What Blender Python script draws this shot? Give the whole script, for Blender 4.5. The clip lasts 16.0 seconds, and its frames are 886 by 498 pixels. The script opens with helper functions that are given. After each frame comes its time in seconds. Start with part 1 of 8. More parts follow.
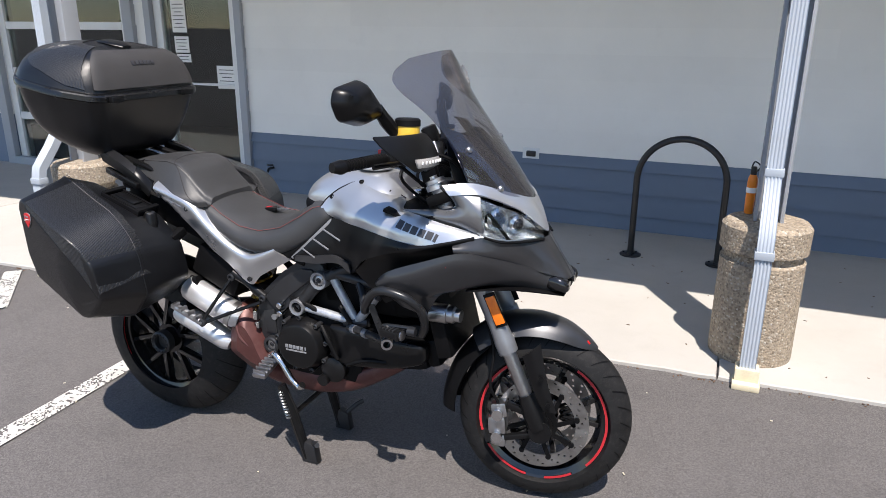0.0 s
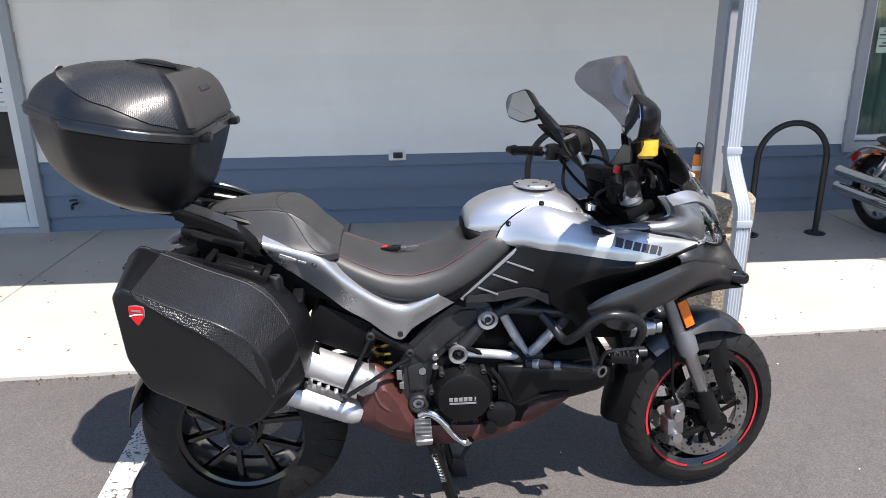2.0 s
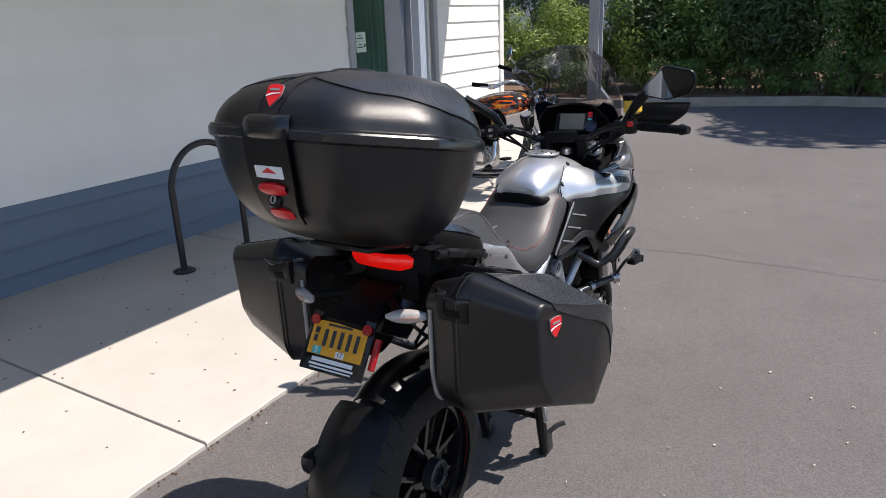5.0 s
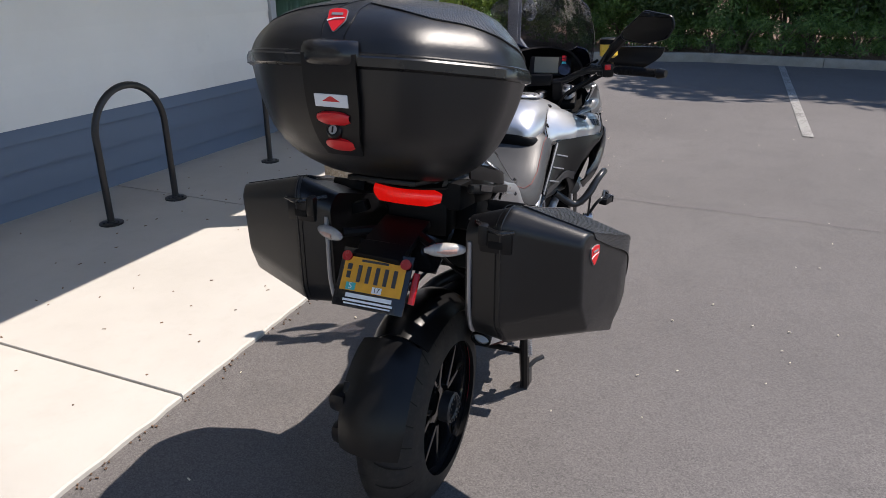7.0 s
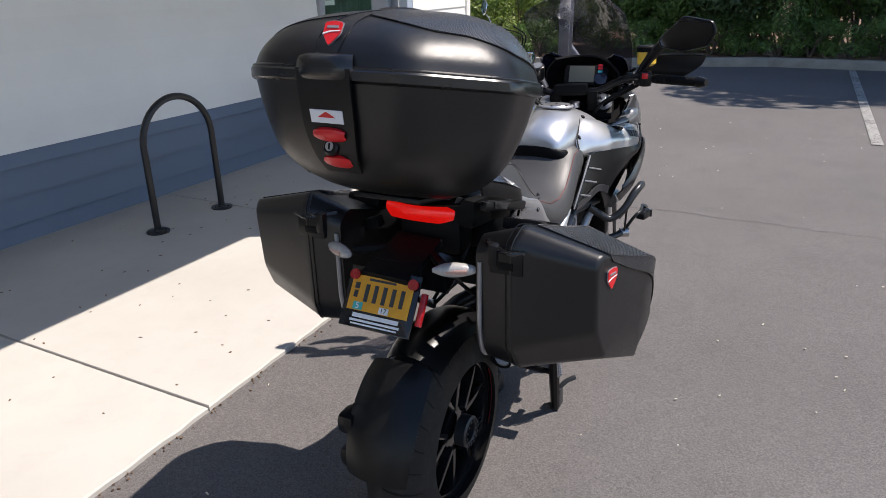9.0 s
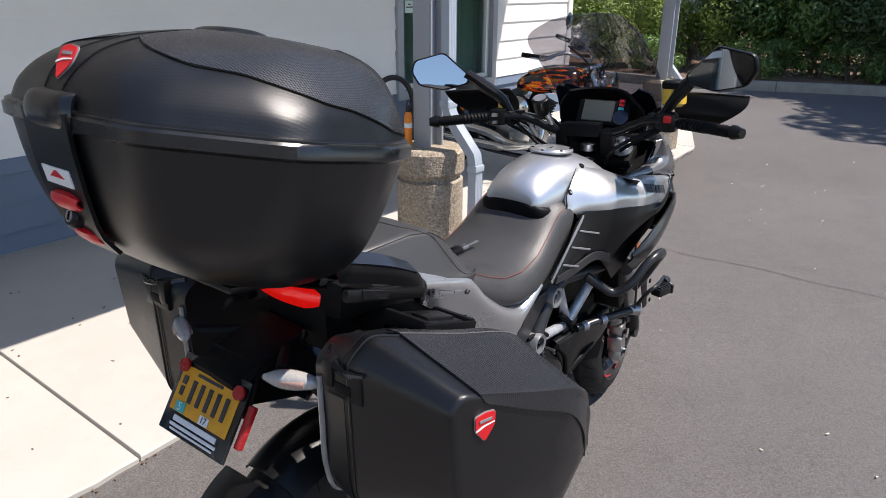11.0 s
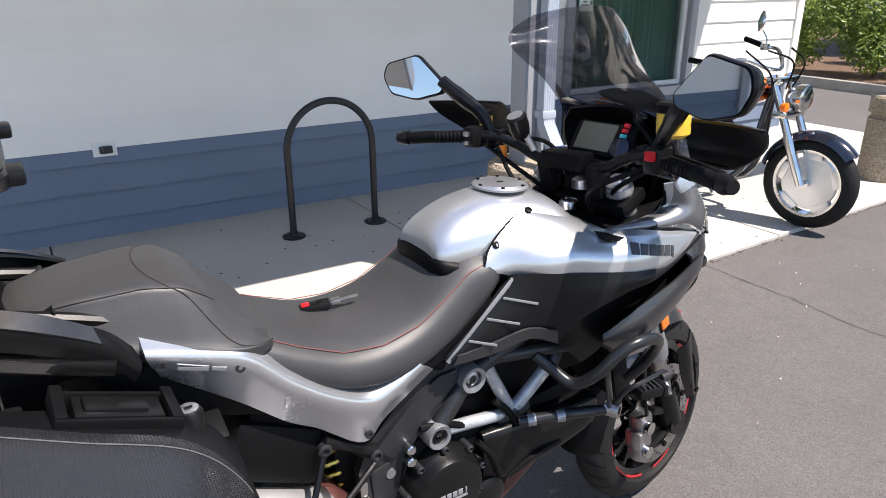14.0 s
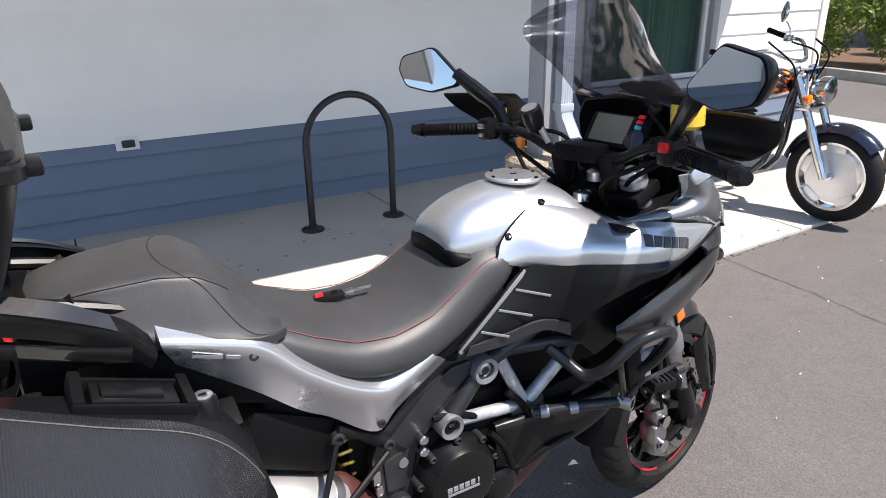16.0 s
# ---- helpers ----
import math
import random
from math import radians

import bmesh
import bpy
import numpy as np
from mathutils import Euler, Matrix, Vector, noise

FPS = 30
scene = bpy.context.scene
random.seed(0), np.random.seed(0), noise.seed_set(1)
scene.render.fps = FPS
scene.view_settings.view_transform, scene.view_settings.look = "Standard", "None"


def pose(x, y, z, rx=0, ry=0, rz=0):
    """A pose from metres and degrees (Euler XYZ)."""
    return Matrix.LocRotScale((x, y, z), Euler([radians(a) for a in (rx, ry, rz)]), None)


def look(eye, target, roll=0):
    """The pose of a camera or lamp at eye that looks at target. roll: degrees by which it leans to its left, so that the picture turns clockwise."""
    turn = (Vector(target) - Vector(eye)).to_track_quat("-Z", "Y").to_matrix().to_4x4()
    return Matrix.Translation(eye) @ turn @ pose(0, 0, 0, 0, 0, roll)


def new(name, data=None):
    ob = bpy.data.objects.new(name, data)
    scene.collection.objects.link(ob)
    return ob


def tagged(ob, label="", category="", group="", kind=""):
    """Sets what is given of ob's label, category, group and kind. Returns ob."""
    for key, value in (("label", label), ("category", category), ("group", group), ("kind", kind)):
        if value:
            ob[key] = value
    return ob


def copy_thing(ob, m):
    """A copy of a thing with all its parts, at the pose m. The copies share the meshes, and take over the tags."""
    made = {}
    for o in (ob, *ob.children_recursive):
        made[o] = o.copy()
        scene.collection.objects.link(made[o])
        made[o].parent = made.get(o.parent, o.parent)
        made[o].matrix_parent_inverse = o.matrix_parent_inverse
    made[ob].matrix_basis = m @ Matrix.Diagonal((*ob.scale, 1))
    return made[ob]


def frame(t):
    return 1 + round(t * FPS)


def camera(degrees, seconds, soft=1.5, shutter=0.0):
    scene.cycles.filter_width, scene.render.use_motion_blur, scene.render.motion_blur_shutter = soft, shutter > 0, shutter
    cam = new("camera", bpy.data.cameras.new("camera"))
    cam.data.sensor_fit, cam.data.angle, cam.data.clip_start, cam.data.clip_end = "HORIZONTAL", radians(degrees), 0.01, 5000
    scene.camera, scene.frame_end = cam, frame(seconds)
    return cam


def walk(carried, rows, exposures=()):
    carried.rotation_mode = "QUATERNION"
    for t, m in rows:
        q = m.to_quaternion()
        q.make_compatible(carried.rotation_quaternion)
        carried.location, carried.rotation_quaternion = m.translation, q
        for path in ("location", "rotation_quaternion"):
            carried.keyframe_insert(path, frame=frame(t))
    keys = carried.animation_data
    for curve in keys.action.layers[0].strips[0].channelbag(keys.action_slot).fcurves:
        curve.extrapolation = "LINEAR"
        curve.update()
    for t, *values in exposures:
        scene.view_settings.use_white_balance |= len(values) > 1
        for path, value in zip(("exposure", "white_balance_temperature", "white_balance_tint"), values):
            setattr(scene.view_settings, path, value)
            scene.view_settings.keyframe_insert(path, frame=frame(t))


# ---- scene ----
cam = camera(64.8, 16.0, soft=0.8)
PATH = [
    (0, (0.215, 0.23, 1.497), (-0.523, 1.989, 0.896), 0.4),
    (0.5, (-0.17, 0.125, 1.507), (-0.76, 1.939, 0.905), -0.4),
    (1, (-0.563, 0.009, 1.521), (-0.912, 1.897, 0.961), -2.3),
    (1.5, (-0.886, 0.07, 1.495), (-0.989, 1.987, 0.932), -1.5),
    (2, (-1.223, 0.188, 1.535), (-1.123, 2.088, 0.918), -0.8),
    (2.5, (-1.651, 0.263, 1.538), (-1.255, 2.124, 0.92), -1),
    (3, (-2.015, 0.48, 1.523), (-1.34, 2.248, 0.875), -1.1),
    (3.5, (-2.373, 0.749, 1.533), (-1.308, 2.312, 0.884), 0.7),
    (4, (-2.735, 0.941, 1.561), (-1.44, 2.307, 0.886), 0.3),
    (4.2, (-2.847, 0.967, 1.557), (-1.475, 2.267, 0.901), -0.5),
    (6.3, (-3.322, 1.459, 1.533), (-1.579, 2.174, 0.862), -0.8),
    (6.5, (-3.33, 1.451, 1.525), (-1.587, 2.155, 0.844), -0.5),
    (7, (-3.338, 1.449, 1.512), (-1.633, 2.176, 0.763), 0.1),
    (7.5, (-3.333, 1.451, 1.517), (-1.625, 2.161, 0.757), 0.6),
    (8, (-3.316, 1.456, 1.514), (-1.606, 2.174, 0.764), 0.6),
    (8.2, (-3.317, 1.456, 1.518), (-1.609, 2.184, 0.776), 0.2),
    (10.3, (-2.793, 1.223, 1.503), (-1.31, 2.354, 0.782), -0.5),
    (10.5, (-2.717, 1.245, 1.504), (-1.23, 2.374, 0.787), 0.1),
    (11, (-2.577, 1.216, 1.516), (-1.108, 2.373, 0.806), 0.4),
    (11.5, (-2.325, 1.136, 1.492), (-1.027, 2.482, 0.781), 1.2),
    (12, (-2.113, 1.115, 1.491), (-0.89, 2.519, 0.76), -0.6),
    (12.5, (-1.948, 1.122, 1.493), (-0.773, 2.575, 0.78), -0.7),
    (13, (-1.792, 1.037, 1.482), (-0.777, 2.611, 0.78), 1.5),
    (13.5, (-1.726, 1.009, 1.485), (-0.737, 2.6, 0.785), -0),
    (14, (-1.716, 1.005, 1.484), (-0.739, 2.599, 0.774), -0.2),
    (14.5, (-1.717, 1, 1.484), (-0.748, 2.597, 0.768), -0.2),
    (15, (-1.719, 0.998, 1.484), (-0.772, 2.605, 0.762), -0.6),
    (15.5, (-1.717, 0.995, 1.484), (-0.77, 2.605, 0.768), -0.4),
    (16, (-1.707, 0.99, 1.481), (-0.783, 2.609, 0.756), -0.7),
]
EXPOSURES = [(0, 0.8, 6690, 13.5), (1.5, 1.02, 6740, 13.5), (2.5, 1, 6690, 13.5), (3.5, 0.76, 6790, 14.5), (7, 0.74, 6840, 14.5), (10.5, 0.74, 6790, 14.5), (11.5, 0.9, 6790, 14.5), (12.5, 1.08, 6890, 14.5), (14.5, 1.1, 6890, 14.5), (16, 1.1, 6890, 14.5)]
walk(cam, [(t, look(eye, target, roll)) for t, eye, target, roll in PATH], EXPOSURES)

# ---------------------------------------------------------------- sky and sun
SUN_DIR = Vector((0.29, -0.47, 1.0)).normalized()
world = bpy.data.worlds.new("sky")
scene.world = world
world.use_nodes = True
wn = world.node_tree
wn.nodes.clear()
sky = wn.nodes.new("ShaderNodeTexSky")
sky.sky_type = "NISHITA"
sky.sun_disc = False
sky.sun_elevation = math.asin(SUN_DIR.z)
sky.sun_rotation = math.atan2(SUN_DIR.x, SUN_DIR.y)
sky.air_density, sky.dust_density, sky.ozone_density = 1.0, 0.1, 3.0
back = wn.nodes.new("ShaderNodeBackground")
back.inputs["Strength"].default_value = 0.118
wout = wn.nodes.new("ShaderNodeOutputWorld")
wn.links.new(sky.outputs[0], back.inputs[0])
wn.links.new(back.outputs[0], wout.inputs[0])

sun_data = bpy.data.lights.new("sun", "SUN")
sun_data.energy, sun_data.angle, sun_data.color = 4.3, radians(0.53), (1.0, 0.955, 0.89)
sun = new("sun", sun_data)
sun.matrix_world = look(SUN_DIR * 60, (0, 0, 0))

# ---------------------------------------------------------------- small mesh tools
def append(bm, other):
    me = bpy.data.meshes.new("tmp")
    other.to_mesh(me)
    bm.from_mesh(me)
    bpy.data.meshes.remove(me)
    other.free()
    return bm


def merge(*bms):
    out = bms[0]
    for b in bms[1:]:
        append(out, b)
    return out


def moved(bm, m):
    bm.transform(m)
    return bm


def finish(bm, name, materials, sharp=38):
    bmesh.ops.recalc_face_normals(bm, faces=bm.faces[:])
    lim = radians(sharp)
    for f in bm.faces:
        f.smooth = True
    for e in bm.edges:
        if len(e.link_faces) == 2 and e.calc_face_angle(0) > lim:
            e.smooth = False
    me = bpy.data.meshes.new(name)
    bm.to_mesh(me)
    bm.free()
    for m in materials if isinstance(materials, (list, tuple)) else [materials]:
        me.materials.append(m)
    return me


def part(name, bm, material, parent=None, label="", sharp=38):
    """Links a bmesh as one mesh object under a thing or a part."""
    ob = new(name, finish(bm, name, material, sharp))
    if parent is not None:
        ob.parent = parent
    return tagged(ob, label)


def thing(name, label, category, at=None, group="", kind=""):
    ob = new(name)
    ob.empty_display_size = 0.1
    if at is not None:
        ob.matrix_world = at
    return tagged(ob, label, category, group, kind)


def solid(name, bm, material, label, category="", group="", kind="", sharp=38):
    """A top-level thing that is one mesh."""
    return tagged(part(name, bm, material, None, "", sharp), label, category, group, kind)


def spline(points, n):
    """n points of a smooth curve through the given ones."""
    p = [Vector(q) for q in points]
    k = len(p) - 1
    out = []
    for i in range(n):
        u = i * k / (n - 1)
        j = min(int(u), k - 1)
        t = u - j
        b, c = p[j], p[j + 1]
        a = p[j - 1] if j else b * 2 - c
        d = p[j + 2] if j + 2 <= k else c * 2 - b
        out.append(0.5 * (b * 2 + (c - a) * t + (a * 2 - b * 5 + c * 4 - d) * t * t + (b * 3 - a - c * 3 + d) * t ** 3))
    return out


def loft(rings, closed=True, caps=True):
    bm = bmesh.new()
    vs = [[bm.verts.new(p) for p in r] for r in rings]
    n = len(rings[0])
    for a, b in zip(vs, vs[1:]):
        for i in range(n if closed else n - 1):
            j = (i + 1) % n
            bm.faces.new((a[i], a[j], b[j], b[i]))
    if caps and closed:
        bm.faces.new(vs[0][::-1])
        bm.faces.new(vs[-1])
    return bm


def sweep(path, r, n=10, smooth=0, caps=True):
    """A tube along a path; r is one radius or one for each point."""
    pts = [Vector(p) for p in (spline(path, smooth) if smooth else path)]
    k = len(pts)
    rr = [r] * k if isinstance(r, (int, float)) else [r[min(int(i * len(r) / k), len(r) - 1)] for i in range(k)]
    tang = [(pts[min(i + 1, k - 1)] - pts[max(i - 1, 0)]).normalized() for i in range(k)]
    up = Vector((0, 0, 1)) if abs(tang[0].z) < 0.9 else Vector((1, 0, 0))
    side = tang[0].cross(up).normalized()
    rings = []
    for p, t, q in zip(pts, tang, rr):
        side = (side - t * side.dot(t)).normalized()
        o = t.cross(side)
        rings.append([p + (side * math.cos(a) + o * math.sin(a)) * q for a in (2 * math.pi * i / n for i in range(n))])
    return loft(rings, True, caps)


def lathe(profile, at=(0, 0, 0), axis="Z", seg=32, close=False):
    """Turns (radius, height) pairs round an axis."""
    bm = bmesh.new()
    c = Vector(at)
    rows = []
    for r, h in profile:
        row = []
        for i in range(seg):
            a = 2 * math.pi * i / seg
            u, v = r * math.cos(a), r * math.sin(a)
            row.append(bm.verts.new(c + Vector({"Z": (u, v, h), "Y": (u, h, v), "X": (h, u, v)}[axis])))
        rows.append(row)
    pairs = list(zip(rows, rows[1:])) + ([(rows[-1], rows[0])] if close else [])
    for a, b in pairs:
        for i in range(seg):
            j = (i + 1) % seg
            bm.faces.new((a[i], a[j], b[j], b[i]))
    if not close:
        if profile[0][0] > 1e-5:
            bm.faces.new(rows[0][::-1])
        if profile[-1][0] > 1e-5:
            bm.faces.new(rows[-1])
    bmesh.ops.remove_doubles(bm, verts=bm.verts[:], dist=1e-6)
    return bm


def block(at, size, bevel=0.0, turn=None, segments=2):
    bm = bmesh.new()
    bmesh.ops.create_cube(bm, size=1)
    bm.transform(Matrix.Diagonal((*size, 1)))
    if bevel:
        bmesh.ops.bevel(bm, geom=bm.edges[:], offset=bevel, segments=segments, affect="EDGES", profile=0.6)
    bm.transform(Matrix.Translation(at) @ (turn or Matrix()))
    return bm


def between(a, b, size, bevel=0.0):
    """A bar of a rectangular section from a to b."""
    a, b = Vector(a), Vector(b)
    d = b - a
    m = Matrix.Translation((a + b) / 2) @ d.to_track_quat("X", "Z").to_matrix().to_4x4()
    return moved(block((0, 0, 0), (d.length, *size), bevel), m)


def rounded(points, r, n=4):
    """A closed outline with rounded corners; points are pairs."""
    p = [Vector(q) for q in points]
    out = []
    for i, b in enumerate(p):
        a, c = p[i - 1], p[(i + 1) % len(p)]
        q = min(r, (a - b).length * 0.45, (c - b).length * 0.45)
        s, e = b + (a - b).normalized() * q, b + (c - b).normalized() * q
        for k in range(n + 1):
            t = k / n
            out.append(s * (1 - t) ** 2 + b * 2 * t * (1 - t) + e * t * t)
    return out


def prism(outline, lo, hi, axis="Y", bevel=0.0):
    """An outline drawn out along an axis; outline in the two others."""
    def at(u, v, h):
        return {"Y": (u, h, v), "Z": (u, v, h), "X": (h, u, v)}[axis]
    bm = loft([[at(u, v, lo) for u, v in outline], [at(u, v, hi) for u, v in outline]])
    if bevel:
        es = [e for e in bm.edges if any(len(f.verts) > 4 for f in e.link_faces)] or bm.edges[:]
        bmesh.ops.bevel(bm, geom=es, offset=bevel, segments=2, affect="EDGES", profile=0.6)
    return bm


def patch(curves, nu=14, nv=8, thick=0.004):
    """A shell through curves that lie side by side, with a thickness."""
    rows = [spline(c, nu) for c in curves]
    cols = [spline([r[i] for r in rows], nv) if len(rows) > 2 else [rows[0][i].lerp(rows[1][i], k / (nv - 1)) for k in range(nv)] for i in range(nu)]
    def normal(i, j):
        a = cols[min(i + 1, nu - 1)][j] - cols[max(i - 1, 0)][j]
        b = cols[i][min(j + 1, nv - 1)] - cols[i][max(j - 1, 0)]
        c = a.cross(b)
        return c.normalized() if c.length > 1e-9 else Vector((0, 0, 0))
    bm = bmesh.new()
    front = [[bm.verts.new(cols[i][j]) for j in range(nv)] for i in range(nu)]
    rear = [[bm.verts.new(cols[i][j] - normal(i, j) * thick) for j in range(nv)] for i in range(nu)]
    for i in range(nu - 1):
        for j in range(nv - 1):
            bm.faces.new((front[i][j], front[i + 1][j], front[i + 1][j + 1], front[i][j + 1]))
            bm.faces.new((rear[i][j], rear[i][j + 1], rear[i + 1][j + 1], rear[i + 1][j]))
    for i in range(nu - 1):
        for j in (0, nv - 1):
            bm.faces.new((front[i][j], rear[i][j], rear[i + 1][j], front[i + 1][j]))
    for j in range(nv - 1):
        for i in (0, nu - 1):
            bm.faces.new((front[i][j], front[i][j + 1], rear[i][j + 1], rear[i][j]))
    return bm


def hull_x(stations, n=20, power=2.6):
    """A body along x. Stations: x, half width, bottom, top, and optionally the height of the widest point as a share."""
    rings = []
    for x, w, lo, hi, *rest in stations:
        share = rest[0] if rest else 0.5
        mid = lo + (hi - lo) * share
        ring = []
        for i in range(n):
            a = 2 * math.pi * i / n
            c, s = math.cos(a), math.sin(a)
            y = w * math.copysign(abs(c) ** (2 / power), c)
            z = mid + (hi - mid if s > 0 else mid - lo) * math.copysign(abs(s) ** (2 / power), s)
            ring.append((x, y, z))
        rings.append(ring)
    k = 3 * (len(rings) - 1) + 1
    cols = [spline([r[i] for r in rings], k) for i in range(n)]
    return loft([[c[j] for c in cols] for j in range(k)])


def mirrored(bm):
    out = bm.copy()
    out.transform(Matrix.Diagonal((1, -1, 1, 1)))
    bmesh.ops.reverse_faces(out, faces=out.faces[:])
    return out


# ---------------------------------------------------------------- materials
def nodes_of(name):
    m = bpy.data.materials.new(name)
    m.use_nodes = True
    nt = m.node_tree
    return m, nt, nt.nodes["Principled BSDF"]


def noise_at(nt, scale, detail=4, coord=None, rough=0.6):
    n = nt.nodes.new("ShaderNodeTexNoise")
    n.inputs["Scale"].default_value, n.inputs["Detail"].default_value, n.inputs["Roughness"].default_value = scale, detail, rough
    nt.links.new(coord, n.inputs["Vector"])
    return n.outputs["Fac"]


def ramp(nt, fac, lo, hi, a=0.0, b=1.0):
    r = nt.nodes.new("ShaderNodeMapRange")
    for k, v in zip(("From Min", "From Max", "To Min", "To Max"), (lo, hi, a, b)):
        r.inputs[k].default_value = v
    nt.links.new(fac, r.inputs["Value"])
    return r.outputs["Result"]


def mix(nt, fac, a, b, how="MIX"):
    n = nt.nodes.new("ShaderNodeMix")
    n.data_type, n.blend_type = "RGBA", how
    for sock, v in ((n.inputs[0], fac), (n.inputs[6], a), (n.inputs[7], b)):
        if isinstance(v, (int, float)):
            sock.default_value = v
        elif isinstance(v, (tuple, list)):
            sock.default_value = (*v, 1) if len(v) == 3 else v
        else:
            nt.links.new(v, sock)
    return n.outputs[2]


def bump_on(nt, bsdf, height, strength, distance=0.002):
    b = nt.nodes.new("ShaderNodeBump")
    b.inputs["Strength"].default_value, b.inputs["Distance"].default_value = strength, distance
    nt.links.new(height, b.inputs["Height"])
    nt.links.new(b.outputs["Normal"], bsdf.inputs["Normal"])


def coords(nt):
    return nt.nodes.new("ShaderNodeTexCoord").outputs["Object"]


def surface(name, color, rough=0.5, metal=0.0, var=0.12, scale=8, fine=160, bump=0.05, depth=0.001, coat=0.0, spec=0.5, dust=0.0, flakes=0.0):
    """Paint, plastic or metal with a coarse and a fine variation."""
    m, nt, b = nodes_of(name)
    co = coords(nt)
    big, small = noise_at(nt, scale, 4, co), noise_at(nt, fine, 2, co)
    dark = tuple(c * (1 - var) for c in color)
    light = tuple(min(1, c * (1 + var)) for c in color)
    col = mix(nt, ramp(nt, big, 0.3, 0.7), dark, light)
    col = mix(nt, ramp(nt, small, 0.35, 0.7, 0, 0.5 * min(1, var * 4)), col, light)
    if dust:
        col = mix(nt, ramp(nt, noise_at(nt, scale * 3, 6, co, 0.7), 0.5, 0.8, 0, dust), col, (0.42, 0.38, 0.33))
    nt.links.new(col, b.inputs["Base Color"])
    nt.links.new(ramp(nt, big, 0.3, 0.7, max(0.02, rough * 0.85), min(1, rough * 1.18)), b.inputs["Roughness"])
    b.inputs["Metallic"].default_value = metal
    b.inputs["Specular IOR Level"].default_value = spec
    b.inputs["Coat Weight"].default_value = coat
    b.inputs["Coat Roughness"].default_value = 0.08
    if bump:
        bump_on(nt, b, small, bump, depth)
    return m


def random_tint(nt, col, lo=0.85, hi=1.15, island=False):
    src = nt.nodes.new("ShaderNodeNewGeometry").outputs["Random Per Island"] if island else nt.nodes.new("ShaderNodeObjectInfo").outputs["Random"]
    g = ramp(nt, src, 0, 1, lo, hi)
    hsv = nt.nodes.new("ShaderNodeHueSaturation")
    nt.links.new(g, hsv.inputs["Value"])
    nt.links.new(col, hsv.inputs["Color"])
    return hsv.outputs["Color"]


def asphalt_material():
    m, nt, b = nodes_of("asphalt")
    co = coords(nt)
    big, mid, fine = noise_at(nt, 0.35, 5, co), noise_at(nt, 3.5, 5, co), noise_at(nt, 230, 3, co, 0.7)
    col = mix(nt, ramp(nt, big, 0.35, 0.65), (0.093, 0.086, 0.084), (0.116, 0.108, 0.106))
    col = mix(nt, ramp(nt, mid, 0.5, 0.75, 0, 0.45), col, (0.07, 0.067, 0.066))
    vo = nt.nodes.new("ShaderNodeTexVoronoi")
    vo.inputs["Scale"].default_value = 250
    nt.links.new(co, vo.inputs["Vector"])
    stone = ramp(nt, vo.outputs["Color"], 0.15, 0.95, 0.7, 1.42)
    hsv = nt.nodes.new("ShaderNodeHueSaturation")
    nt.links.new(stone, hsv.inputs["Value"])
    nt.links.new(col, hsv.inputs["Color"])
    nt.links.new(hsv.outputs["Color"], b.inputs["Base Color"])
    b.inputs["Roughness"].default_value = 0.88
    hgt = nt.nodes.new("ShaderNodeMath")
    hgt.operation = "ADD"
    nt.links.new(vo.outputs["Distance"], hgt.inputs[0])
    nt.links.new(fine, hgt.inputs[1])
    bump_on(nt, b, hgt.outputs[0], 0.5, 0.002)
    return m


def concrete_material():
    m, nt, b = nodes_of("concrete")
    co = coords(nt)
    big, mid, fine = noise_at(nt, 0.8, 6, co), noise_at(nt, 9, 6, co, 0.7), noise_at(nt, 320, 2, co)
    col = mix(nt, ramp(nt, big, 0.35, 0.65), (0.400, 0.381, 0.350), (0.462, 0.443, 0.410))
    col = mix(nt, ramp(nt, mid, 0.52, 0.78, 0, 0.4), col, (0.37, 0.345, 0.312))
    col = mix(nt, ramp(nt, fine, 0.6, 0.75, 0, 0.35), col, (0.28, 0.265, 0.24))
    nt.links.new(random_tint(nt, col, 0.95, 1.04), b.inputs["Base Color"])
    b.inputs["Roughness"].default_value = 0.85
    bump_on(nt, b, fine, 0.25, 0.0012)
    return m


def paint_board(name, color):
    m, nt, b = nodes_of(name)
    co = coords(nt)
    big, grain = noise_at(nt, 0.9, 5, co), noise_at(nt, 6, 4, co)
    mp = nt.nodes.new("ShaderNodeMapping")
    mp.inputs["Scale"].default_value = (3, 60, 60)
    nt.links.new(co, mp.inputs["Vector"])
    wood = noise_at(nt, 2.2, 4, mp.outputs["Vector"])
    col = mix(nt, ramp(nt, big, 0.3, 0.7), tuple(c * 0.94 for c in color), tuple(min(1, c * 1.04) for c in color))
    col = mix(nt, ramp(nt, grain, 0.6, 0.8, 0, 0.25), col, tuple(c * 0.82 for c in color))
    nt.links.new(random_tint(nt, col, 0.975, 1.02), b.inputs["Base Color"])
    b.inputs["Roughness"].default_value = 0.55
    bump_on(nt, b, wood, 0.12, 0.001)
    return m


